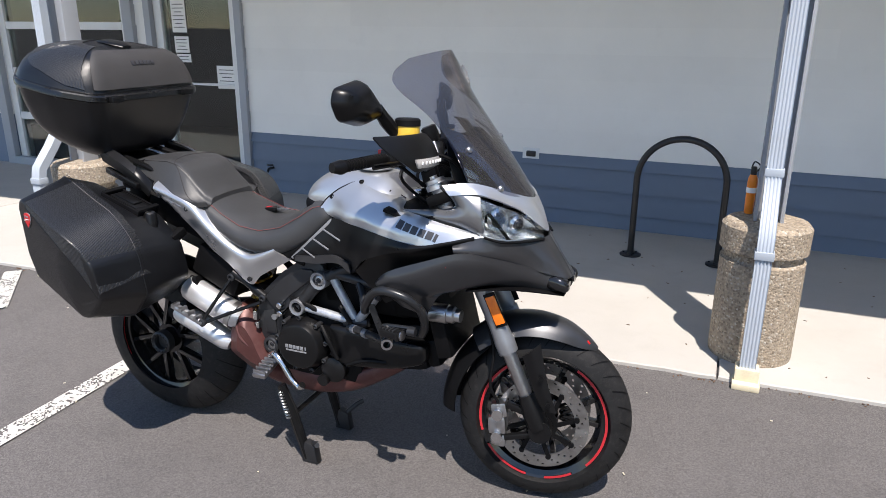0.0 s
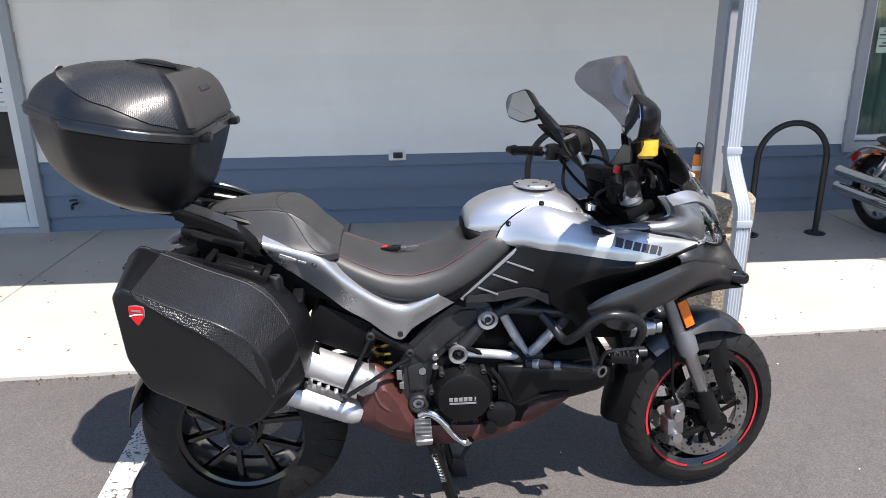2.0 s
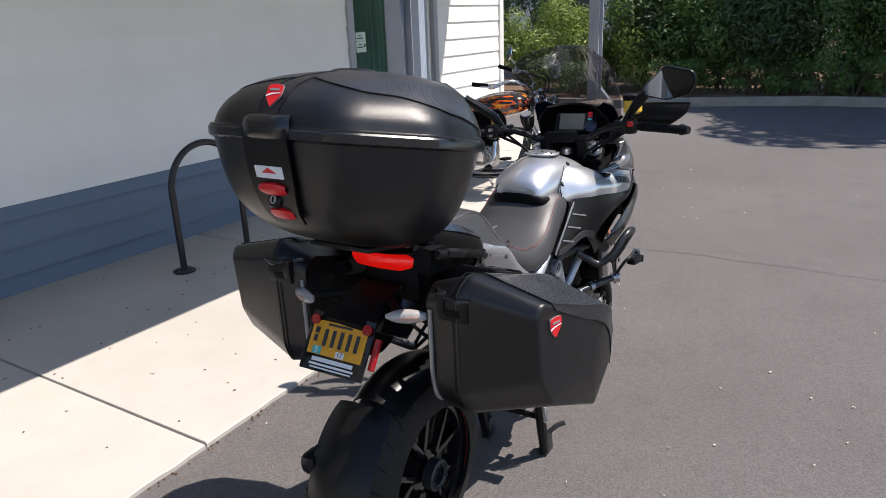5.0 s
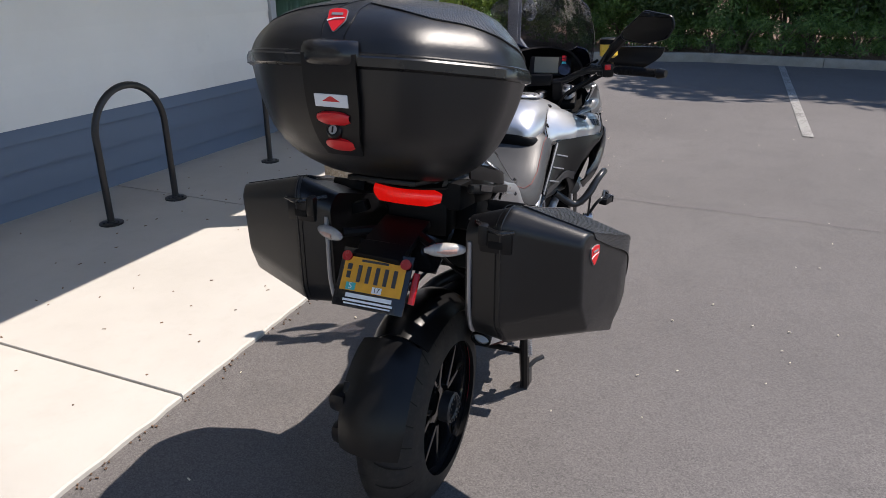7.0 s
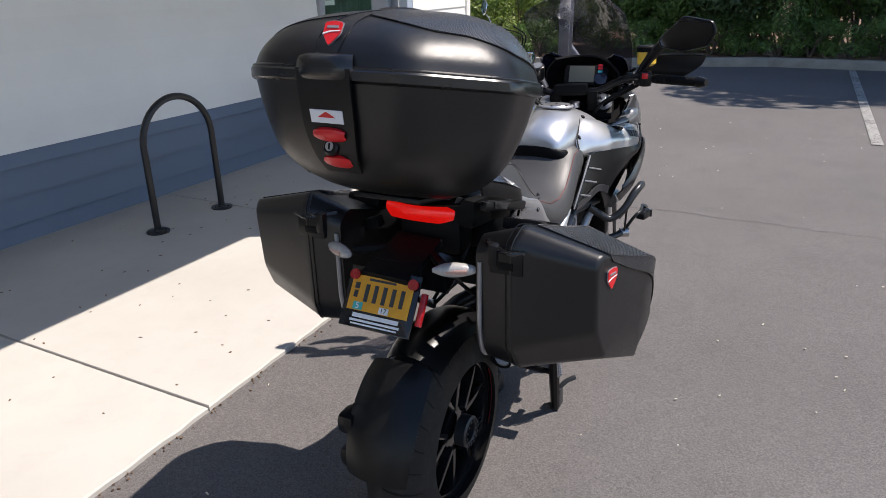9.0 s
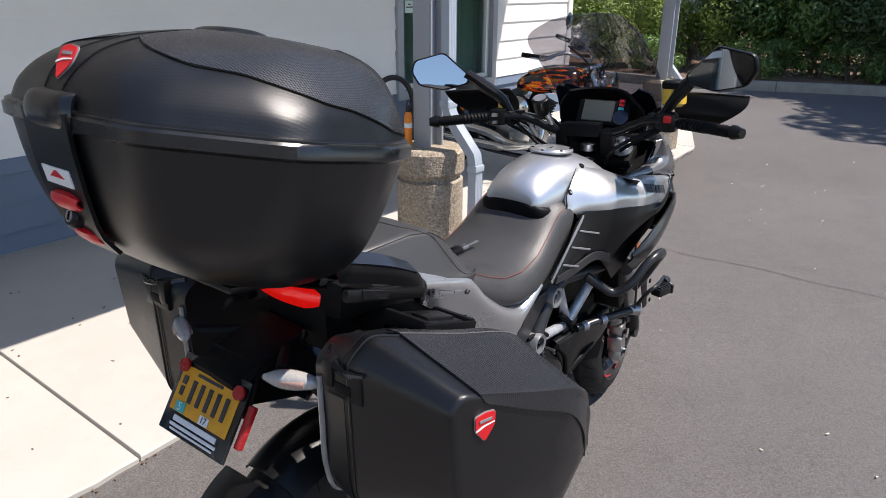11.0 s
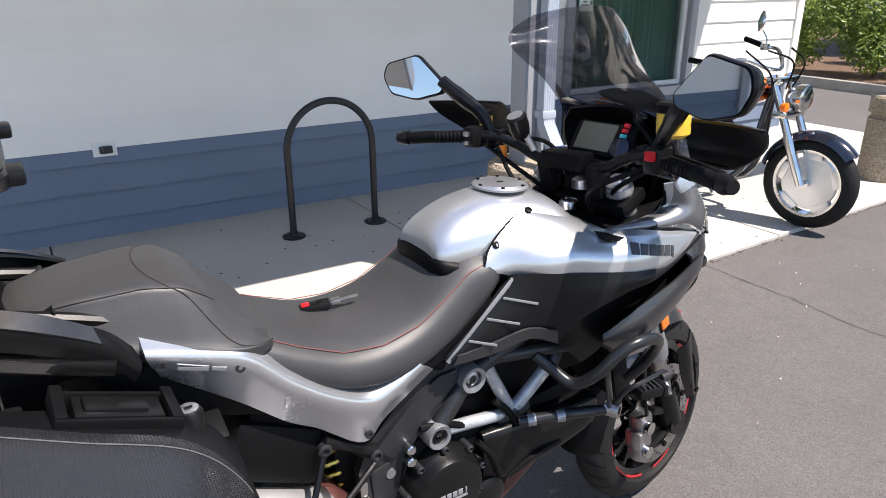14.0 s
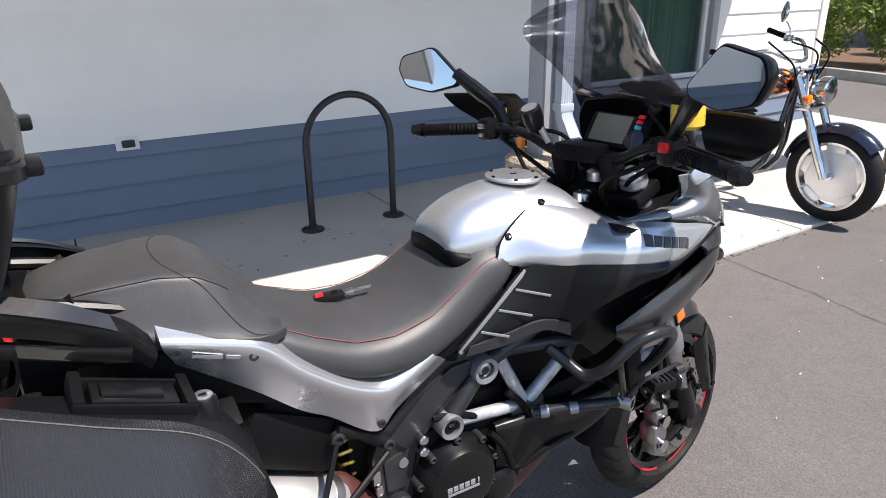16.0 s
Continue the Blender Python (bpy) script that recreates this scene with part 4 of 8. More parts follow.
bike = thing("touring_motorcycle", "silver and black touring motorcycle with three cases, on its centre stand", "motorcycle", pose(BIKE_X, BIKE_Y, 0.02, 0, 0, 1.0))


def q(x, s, z):
    """A place on the motorcycle: x as in the plan, s to its right side, z up."""
    return Vector((x - BIKE_X, -s, z))


def qs(pts):
    return [q(*p) for p in pts]


def both(name, bm, material, parent, label="", sharp=38):
    """A right-hand piece and its mirror image."""
    m = mirrored(bm)
    return part(name, bm, material, parent, label, sharp), part(name, m, material, parent, label, sharp)


# steering: everything in front turns left about the raked head axis
STEER = Matrix.Translation(q(-0.60, 0, 1.0)) @ Matrix.Rotation(radians(9.0), 4, Vector((-math.sin(radians(24)), 0, math.cos(radians(24))))) @ Matrix.Translation(-q(-0.60, 0, 1.0))


def steered(bm):
    """Turns a piece with the steering; the fork sits a little compressed and the wheel a little to the left."""
    for v in bm.verts:
        if v.co.z < 0.6:
            v.co.z -= 0.024 * min(1, (0.6 - v.co.z) / 0.31)
    bm.transform(STEER)
    for v in bm.verts:
        v.co.y += 0.038 * min(1.0, max(0.0, (1.02 - v.co.z) / 0.75))
    return bm


def tyre_mesh(c, R, w, rim_r, seg=72, drop=0.78):
    prof = []
    for k in range(15):
        a = -1.45 + 2.9 * k / 14
        prof.append((R - (1 - math.cos(a)) * w * drop, math.sin(a) * w * 0.5))
    prof = [(rim_r, -w * 0.36)] + prof + [(rim_r, w * 0.36)]
    return lathe(prof, c, "Y", seg, close=True)


def tread_cuts(c, R, w, n, seed, drop=0.78):
    """Raised-edge grooves: slim dark wedges lying in the tread."""
    bm = bmesh.new()
    for i in range(n):
        a0 = 2 * math.pi * i / n
        for side in (-1, 1):
            rows = []
            for k in range(7):
                u = k / 6
                ang = a0 + (0.09 if side > 0 else 0.17) + 0.16 * u
                lat = side * (0.10 + 0.95 * u)
                rr = R - (1 - math.cos(lat)) * w * drop + 0.0008
                y = math.sin(lat) * w * 0.5
                half = 0.006 * (1 - 0.6 * abs(u - 0.4)) / R * 0.5
                rows.append([Vector((rr * math.cos(ang + d), y + 0.0008 * side, rr * math.sin(ang + d))) + c for d in (-half, half)])
            vs = [[bm.verts.new(p) for p in r] for r in rows]
            for p, r in zip(vs, vs[1:]):
                bm.faces.new((p[0], p[1], r[1], r[0]))
    return bm


def rim_mesh(c, r_out, w, hub_r):
    bm = lathe([(r_out - 0.022, -w / 2 + 0.012), (r_out + 0.006, -w / 2), (r_out + 0.006, -w / 2 + 0.006), (r_out - 0.012, -w / 2 + 0.02), (r_out - 0.026, 0), (r_out - 0.012, w / 2 - 0.02), (r_out + 0.006, w / 2 - 0.006), (r_out + 0.006, w / 2), (r_out - 0.022, w / 2 - 0.012), (r_out - 0.036, 0)], c, "Y", 64, close=True)
    return append(bm, lathe([(hub_r * 0.5, -w * 0.36), (hub_r, -w * 0.33), (hub_r, w * 0.33), (hub_r * 0.5, w * 0.36)], c, "Y", 28))


def spoke_meshes(c, r_out, hub_r, turn, spread=0.13, n=5):
    """The forked spokes of a cast wheel, one mesh each."""
    for i in range(n):
        a = 2 * math.pi * i / n + turn
        root = Vector((math.cos(a), 0, math.sin(a)))
        bm = bmesh.new()
        for d in (-spread, spread):
            tip = Vector((math.cos(a + d * 1.9), 0, math.sin(a + d * 1.9))) * (r_out - 0.02)
            foot = root * hub_r * 0.7 + Vector((math.cos(a + d), 0, math.sin(a + d))) * 0.02
            append(bm, between(c + foot, c + tip, (0.034, 0.018), 0.005))
        yield bm


def arc_stripe(c, r, y, a0, a1, width):
    bm = bmesh.new()
    n = max(4, int((a1 - a0) * 14))
    vs = [[bm.verts.new(c + Vector((rr * math.cos(a), y, rr * math.sin(a)))) for rr in (r - width / 2, r + width / 2)] for a in np.linspace(a0, a1, n)]
    for p, r_ in zip(vs, vs[1:]):
        bm.faces.new((p[0], p[1], r_[1], r_[0]))
    return bm


def drilled_disc(c, r0, r1, y, t=0.005):
    """A brake disc with rows of drilled holes."""
    bm = bmesh.new()
    na, nr = 108, 7
    grid = [[[bm.verts.new(c + Vector(((r0 + (r1 - r0) * j / nr) * math.cos(2 * math.pi * i / na), y + k * t, (r0 + (r1 - r0) * j / nr) * math.sin(2 * math.pi * i / na)))) for j in range(nr + 1)] for i in range(na)] for k in (0, 1)]
    def hole(i, j):
        return (j == 1 and i % 6 == 0) or (j == 3 and i % 6 == 2) or (j == 5 and i % 6 == 4)
    for i in range(na):
        n = (i + 1) % na
        for j in range(nr):
            if not hole(i, j):
                for k in (0, 1):
                    bm.faces.new((grid[k][i][j], grid[k][n][j], grid[k][n][j + 1], grid[k][i][j + 1]))
            else:
                for a, b in (((i, j), (n, j)), ((n, j), (n, j + 1)), ((n, j + 1), (i, j + 1)), ((i, j + 1), (i, j))):
                    bm.faces.new((grid[0][a[0]][a[1]], grid[0][b[0]][b[1]], grid[1][b[0]][b[1]], grid[1][a[0]][a[1]]))
        for j in (0, nr):
            bm.faces.new((grid[0][i][j], grid[0][n][j], grid[1][n][j], grid[1][i][j]))
    return bm


# ---- front wheel, brakes, fork
FC, FR = q(-0.262, 0, 0.290), 0.282
fw = part("front_wheel", steered(rim_mesh(FC, 0.207, 0.092, 0.05)), GLOSS_BLACK, bike, "black cast wheel with split spokes")
for bm in spoke_meshes(FC, 0.207, 0.05, 0.2):
    part("spoke", steered(bm), GLOSS_BLACK, fw)
part("tyre", steered(tyre_mesh(FC, FR, 0.12, 0.209, 72, 0.62)), TYRE, fw, "road tyre dusty from use")
part("tread_pattern", steered(tread_cuts(FC, FR, 0.12, 30, 1, 0.62)), MATT_BLACK, fw)
for a0, a1 in ((-0.75, 1.05), (2.1, 3.45), (3.7, 4.5), (4.8, 5.25)):
    for y in (-0.0475, 0.0475):
        part("rim_stripe", steered(arc_stripe(FC, 0.2035, y, a0, a1, 0.008)), RED_LINE, fw, "red stripe")
for y in (-0.072, 0.067):
    part("brake_disc", steered(drilled_disc(FC, 0.108, 0.150, y)), DISC_STEEL, fw, "drilled steel brake disc")
    carrier = part("disc_carrier", steered(lathe([(0.052, 0), (0.052, 0.006)], FC + Vector((0, y, 0)), "Y", 28)), MATT_BLACK, fw)
    for i in range(8):
        a = 2 * math.pi * i / 8
        arm = between(FC + Vector((0.045 * math.cos(a), y + 0.002, 0.045 * math.sin(a))), FC + Vector((0.114 * math.cos(a + 0.25), y + 0.002, 0.114 * math.sin(a + 0.25))), (0.005, 0.014))
        append(arm, lathe([(0.009, -0.004), (0.009, 0.01), (0, 0.01)], FC + Vector((0.114 * math.cos(a + 0.25), y - 0.002, 0.114 * math.sin(a + 0.25))), "Y", 10))
        part("carrier_arm", steered(arm), MATT_BLACK, fw)
part("axle", steered(merge(lathe([(0.012, -0.105), (0.021, -0.105), (0.021, -0.095), (0.026, -0.09), (0.026, 0.1), (0.012, 0.105)], FC, "Y", 20))), STEEL, fw)

fork = part("fork", steered(sweep(qs([(-0.598, 0.105, 1.03), (-0.372, 0.105, 0.525)]), 0.0265, 18)), TUBE_GREY, bike, "grey upside-down front fork")
part("fork_leg", steered(sweep(qs([(-0.598, -0.105, 1.03), (-0.372, -0.105, 0.525)]), 0.0265, 18)), TUBE_GREY, fork)
for s in (0.105, -0.105):
    part("fork_collar", steered(sweep(qs([(-0.405, s, 0.60), (-0.392, s, 0.57), (-0.388, s, 0.562), (-0.372, s, 0.525)]), [0.0285, 0.0305, 0.0325, 0.031], 18)), TUBE_GREY, fork)
    part("slider", steered(sweep(qs([(-0.376, s, 0.535), (-0.285, s, 0.335)]), 0.0215, 16)), STEEL, fork, "bright fork slider")
    part("axle_clamp", steered(merge(sweep(qs([(-0.312, s, 0.40), (-0.29, s, 0.345), (-0.268, s, 0.296)]), [0.027, 0.034, 0.034], 14), lathe([(0.036, -0.026), (0.036, 0.026)], q(-0.262, s, 0.288), "Y", 20), between(q(-0.28, s * 1.02, 0.33), q(-0.372, s * 1.02, 0.36), (0.02, 0.02), 0.004), between(q(-0.262, s * 1.02, 0.275), q(-0.375, s * 1.02, 0.245), (0.018, 0.018), 0.004))), SATIN_BLACK, fork)
    cal = part("brake_caliper", steered(merge(block(q(-0.395, s * 0.86, 0.335), (0.052, 0.05, 0.05), 0.012, pose(0, 0, 0, 0, -12, 0)), block(q(-0.40, s * 0.86, 0.285), (0.058, 0.056, 0.06), 0.012, pose(0, 0, 0, 0, -4, 0)), block(q(-0.393, s * 0.86, 0.235), (0.05, 0.05, 0.045), 0.012, pose(0, 0, 0, 0, 8, 0)))), STEEL, fork, "radial brake caliper")
    for z in (0.325, 0.25):
        part("piston_cap", steered(lathe([(0.018, -0.006), (0.018, 0.004), (0.012, 0.008), (0, 0.008)], q(-0.398, s + 0.018 * (1 if s > 0 else -1), z), "Y", 18)), CHROME, cal)
    part("brake_hose", steered(sweep(qs([(-0.398, s * 1.05, 0.36), (-0.425, s * 1.1, 0.42), (-0.42, s * 0.9, 0.52), (-0.45, s * 0.8, 0.62)]), 0.005, 7, 16)), MATT_BLACK, fork)
    part("fork_cap", lathe([(0.033, 0), (0.033, 0.016), (0.029, 0.018), (0.029, 0.028), (0.026, 0.03), (0.012, 0.031), (0.011, 0.04), (0.0, 0.04)], (0, 0, 0), seg=24), SILVER, fork, "bright fork cap").matrix_local = STEER @ Matrix.Translation(q(-0.60, s, 1.02)) @ pose(0, 0, 0, 0, -24, 0)
    # fork guard with two holes
    side = 1 if s > 0 else -1
    g = patch([qs([(-0.325, s + 0.034 * side, 0.53), (-0.297, s + 0.038 * side, 0.45), (-0.252, s + 0.040 * side, 0.365)]), qs([(-0.30, s + 0.046 * side, 0.55), (-0.272, s + 0.048 * side, 0.46), (-0.232, s + 0.046 * side, 0.37)]), qs([(-0.272, s + 0.036 * side, 0.575), (-0.245, s + 0.042 * side, 0.46), (-0.212, s + 0.042 * side, 0.365)])], 12, 8, 0.004)
    part("fork_guard", steered(g), SATIN_BLACK, fork, "black fork guard")
    for x, z in ((-0.262, 0.475), (-0.238, 0.395)):
        part("guard_bolt", steered(lathe([(0.008, -0.003), (0.008, 0.002), (0, 0.003)], q(x, s + 0.056 * side, z), "Y", 10)), MATT_BLACK, fork)
    part("side_reflector", steered(merge(between(q(-0.432, s + 0.031 * side, 0.705), q(-0.395, s + 0.031 * side, 0.62), (0.008, 0.03), 0.003))), ORANGE, fork, "orange side reflector")
    part("reflector_backing", steered(between(q(-0.436, s + 0.028 * side, 0.714), q(-0.391, s + 0.028 * side, 0.611), (0.004, 0.036), 0.001)), MATT_BLACK, fork)
part("triple_clamp", steered(merge(block(q(-0.585, 0, 0.995), (0.09, 0.28, 0.035), 0.012, pose(0, 0, 0, 0, -24, 0)), block(q(-0.50, 0, 0.80), (0.09, 0.27, 0.035), 0.012, pose(0, 0, 0, 0, -24, 0)))), MATT_BLACK, fork)
part("stem_nut", steered(lathe([(0.026, 0.0), (0.026, 0.02), (0.016, 0.026), (0.0, 0.026)], q(-0.598, 0, 1.012), "Z", 18)), STEEL, fork)


# front mudguard
def arch(c, r, a0, a1, half, crown, n=16, flare=0.0, m=9, thick=0.004):
    """A curved guard round a wheel, angles from straight ahead upwards."""
    curves = []
    for j in range(m):
        v = -1 + 2 * j / (m - 1)
        row = []
        for i in range(n):
            a = a0 + (a1 - a0) * i / (n - 1)
            taper = 1 - flare * abs(2 * i / (n - 1) - 1) ** 3
            rr = r - crown * abs(v) ** 2.4 
            row.append(c + Vector((rr * math.cos(a), v * half * taper, rr * math.sin(a))))
        curves.append(row)
    return patch(curves, n, m, thick)


FENDER = [(57, 0.285, 0.010), (62, 0.292, 0.030), (70, 0.303, 0.052), (80, 0.317, 0.068), (93, 0.331, 0.078), (106, 0.342, 0.083), (120, 0.349, 0.084), (133, 0.350, 0.080)]  # angle, radius, half width
rows = []
for v in np.linspace(-1, 1, 11):
    rows.append([FC + Vector(((r - 0.055 * (h / 0.084) * abs(v) ** 2.4) * math.cos(radians(a)), v * h, (r - 0.055 * (h / 0.084) * abs(v) ** 2.4) * math.sin(radians(a)))) for a, r, h in FENDER])
fender = part("front_mudguard", steered(patch(rows, 24, 17, 0.005)), DARK_GREY, bike, "dark grey front mudguard")
part("mudguard_badge", steered(block(FC + Vector((0.128, -0.024, 0.262)), (0.012, 0.006, 0.006), 0.001, pose(0, 0, 0, 0, 40, 0))), RED, fender)
part("mudguard_rear", steered(arch(FC, 0.336, radians(128), radians(180), 0.076, 0.05, flare=0.15)), MATT_BLACK, fender, "matt black mudguard extension")

# ---- rear wheel
RC, RR = q(-1.757, -0.018, 0.305), 0.324
rw = part("rear_wheel", rim_mesh(RC, 0.210, 0.15, 0.060), GLOSS_BLACK, bike, "black cast wheel with split spokes")
for bm in spoke_meshes(RC + Vector((0, -0.045, 0)), 0.212, 0.060, 0.5, 0.17):
    part("spoke", bm, GLOSS_BLACK, rw)
part("tyre", tyre_mesh(RC, RR, 0.188, 0.213), TYRE, rw, "wide road tyre dusty from use")
part("tread_pattern", tread_cuts(RC, RR, 0.188, 28, 2), MATT_BLACK, rw)
for a0, a1 in ((-0.5, 0.5), (2.5, 3.6)):
    for y in (-0.0765, 0.0765):
        part("rim_stripe", arc_stripe(RC, 0.207, y, a0, a1, 0.008), RED_LINE, rw, "red stripe")
part("hub_nut", merge(lathe([(0.045, -0.07), (0.045, -0.10), (0.038, -0.105), (0.03, -0.10), (0.03, -0.08), (0, -0.08)], RC, "Y", 30), *[block(RC + Vector((0.036 * math.cos(a), -0.104, 0.036 * math.sin(a))), (0.006, 0.008, 0.006), 0.001) for a in np.linspace(0, 2 * math.pi, 14, endpoint=False)]), FRAME_GREY, rw, "notched hub nut")
part("brake_disc", drilled_disc(RC, 0.075, 0.12, 0.082), DISC_STEEL, rw)
hug = part("rear_hugger", arch(RC, 0.334, radians(25), radians(118), 0.088, 0.05, flare=0.1), SATIN_BLACK, bike, "black rear hugger")
part("rear_mudflap", arch(RC, 0.352, radians(122), radians(172), 0.092, 0.020, flare=0.12), SATIN_BLACK, hug, "black mudguard close behind the wheel")
for z in (0.36, 0.46):
    part("mudflap_lug", block(q(-2.03, -0.120, z), (0.07, 0.05, 0.055), 0.02), SATIN_BLACK, hug)
part("mudflap_arm", between(q(-1.78, -0.115, 0.36), q(-2.04, -0.10, 0.50), (0.02, 0.03), 0.005), SATIN_BLACK, hug)
swing = part("swingarm", merge(sweep(qs([(-1.16, -0.06, 0.42), (-1.35, -0.12, 0.43), (-1.62, -0.15, 0.38), (-1.79, -0.13, 0.32)]), [0.055, 0.05, 0.048, 0.052], 12, 14), sweep(qs([(-1.2, -0.03, 0.52), (-1.45, -0.12, 0.52), (-1.65, -0.14, 0.42)]), 0.022, 10, 10)), FRAME_GREY, bike, "cast single-sided swingarm")
part("shock_body", sweep(qs([(-1.27, 0.02, 0.42), (-1.33, 0.02, 0.70)]), 0.03, 12), MATT_BLACK, swing)
coil = [q(-1.27 - 0.05 * u, 0.02, 0.45 + 0.2 * u) + Vector((0.043 * math.cos(u * 44), 0.043 * math.sin(u * 44), 0)) for u in np.linspace(0, 1, 90)]
part("shock_spring", sweep(coil, 0.006, 6), GOLD, swing, "gold shock spring")

# ---- tank, side covers, fairing
tank = part("fuel_tank_cover", hull_x([(-1.058 - BIKE_X, 0.066, 0.93, 0.975), (-1.045 - BIKE_X, 0.084, 0.90, 1.0), (-1.0 - BIKE_X, 0.100, 0.87, 1.03), (-0.93 - BIKE_X, 0.114, 0.85, 1.05), (-0.84 - BIKE_X, 0.132, 0.84, 1.054), (-0.76 - BIKE_X, 0.155, 0.84, 1.036), (-0.71 - BIKE_X, 0.155, 0.85, 0.99), (-0.69 - BIKE_X, 0.13, 0.87, 0.95)], 40, 2.15), SILVER, bike, "silver painted fuel tank cover")
# black hull just proud of the tank, added to draw the shadow beneath it
part("tank_shade_band", hull_x([(-1.062 - BIKE_X, 0.070, 0.915, 0.956), (-1.045 - BIKE_X, 0.097, 0.90, 0.960), (-0.98 - BIKE_X, 0.119, 0.885, 0.946), (-0.92 - BIKE_X, 0.132, 0.875, 0.922)], 28, 2.9), MATT_BLACK, tank, "black band painting the shade under the tank")
cap = part("fuel_cap", lathe([(0.062, 0), (0.062, 0.004), (0.057, 0.007), (0.05, 0.006), (0.048, 0.008), (0.0, 0.0085)], (0, 0, 0), seg=40), SILVER, tank, "round brushed fuel cap")
cap.matrix_local = Matrix.Translation(q(-0.845, 0, 1.0545)) @ pose(0, 0, 0, 0, 2, 0)
for i in range(6):
    a = i * math.pi / 3
    part("cap_bolt", lathe([(0.004, 0.006), (0.004, 0.0095), (0, 0.0098)], (0.053 * math.cos(a), 0.053 * math.sin(a), 0), seg=8), MATT_BLACK, cap)
part("cap_keyhole", block((0, 0, 0.009), (0.016, 0.004, 0.002), 0.0005), MATT_BLACK, cap)
COVER = [qs([(-0.975, 0.128, 0.940), (-0.955, 0.114, 0.968), (-0.910, 0.104, 1.002), (-0.846, 0.087, 1.026), (-0.773, 0.074, 1.010), (-0.700, 0.080, 0.982), (-0.675, 0.150, 0.968), (-0.600, 0.196, 0.964), (-0.520, 0.200, 0.947), (-0.418, 0.186, 0.927)]),
         qs([(-0.972, 0.130, 0.935), (-0.945, 0.127, 0.950), (-0.890, 0.136, 0.978), (-0.825, 0.139, 1.000), (-0.760, 0.137, 0.997), (-0.700, 0.150, 0.976), (-0.665, 0.195, 0.962), (-0.600, 0.219, 0.950), (-0.520, 0.214, 0.936), (-0.417, 0.192, 0.926)]),
         qs([(-0.969, 0.131, 0.930), (-0.925, 0.142, 0.927), (-0.860, 0.180, 0.940), (-0.800, 0.199, 0.948), (-0.740, 0.211, 0.944), (-0.690, 0.221, 0.938), (-0.650, 0.230, 0.930), (-0.590, 0.234, 0.922), (-0.515, 0.223, 0.917), (-0.416, 0.196, 0.925)]),
         qs([(-0.966, 0.132, 0.925), (-0.915, 0.143, 0.910), (-0.850, 0.186, 0.909), (-0.790, 0.206, 0.908), (-0.730, 0.224, 0.902), (-0.680, 0.234, 0.894), (-0.640, 0.240, 0.889), (-0.580, 0.241, 0.886), (-0.510, 0.231, 0.897), (-0.415, 0.198, 0.924)])]
wing_r, wing_l = both("tank_side_cover", patch(COVER, 44, 14, -0.006), SILVER, bike, "silver side cover with dark lettering", 50)
cover_rows = [spline(c, 90) for c in COVER]
cover_net = [p for i in range(90) for p in spline([r[i] for r in cover_rows], 30)]


def cover_at(x, z, side, out):
    """A place on the side cover for a given x and height."""
    near = sorted(cover_net, key=lambda v: (v.x - (x - BIKE_X)) ** 2 + (v.z - z) ** 2)[:5]
    return q(x, side * (sum(-v.y for v in near) / 5 + out), z)


# lettering as plain blocks
for side, cover in ((1, wing_r), (-1, wing_l)):
    for k in range(6):
        u = k / 5
        wide, lean = (0.0190 if k < 5 else 0.008), 0.008
        x0, zc = -0.662 + 0.0236 * k, 0.942 - 0.0265 * u
        rows = [[cover_at(x0 + a * wide + h * lean, zc + h * 0.021 - a * 0.004, side, 0.0022) for a in (0, 0.5, 1)] for h in (0.5, 0.0, -0.5)]
        part("lettering_block", patch(rows, 4, 4, -0.004 * side), DARK_INK, cover, "charcoal lettering bar")
    for x, sk, z, tip in ((-0.939, 0.116, 0.972, 60), (-0.843, 0.097, 1.0245, 25), (-0.748, 0.100, 1.0035, 22)):
        part("panel_screw", moved(lathe([(0.008, -0.004), (0.008, 0.002), (0.0045, 0.0035), (0.0035, 0.001), (0, 0.001)], (0, 0, 0), seg=12), Matrix.Translation(q(x, side * sk, z)) @ pose(0, 0, 0, tip * side, 0, 0)), MATT_BLACK, cover)
    part("cover_seam", sweep([p if side > 0 else Vector((p.x, -p.y, p.z)) for p in spline(COVER[0][:6], 30)], 0.0022, 6), MATT_BLACK, cover, "dark panel seam")

lower = patch([qs([(-1.075, 0.142, 0.772), (-1.0, 0.146, 0.84), (-0.925, 0.148, 0.909), (-0.83, 0.190, 0.912), (-0.734, 0.221, 0.903), (-0.64, 0.239, 0.891), (-0.56, 0.244, 0.890), (-0.43, 0.210, 0.924)]),
               qs([(-1.07, 0.15, 0.765), (-0.99, 0.158, 0.805), (-0.91, 0.166, 0.845), (-0.83, 0.197, 0.842), (-0.757, 0.223, 0.860), (-0.664, 0.242, 0.874), (-0.58, 0.249, 0.884), (-0.43, 0.212, 0.920)]),
               qs([(-1.065, 0.146, 0.758), (-0.98, 0.157, 0.764), (-0.892, 0.172, 0.782), (-0.832, 0.191, 0.760), (-0.779, 0.214, 0.811), (-0.688, 0.236, 0.851), (-0.598, 0.247, 0.873), (-0.43, 0.210, 0.915)])], 34, 10, 0.005)
low_r, low_l = both("lower_side_panel", lower, SATIN_BLACK, bike, "matt black lower panel with grey stripes")
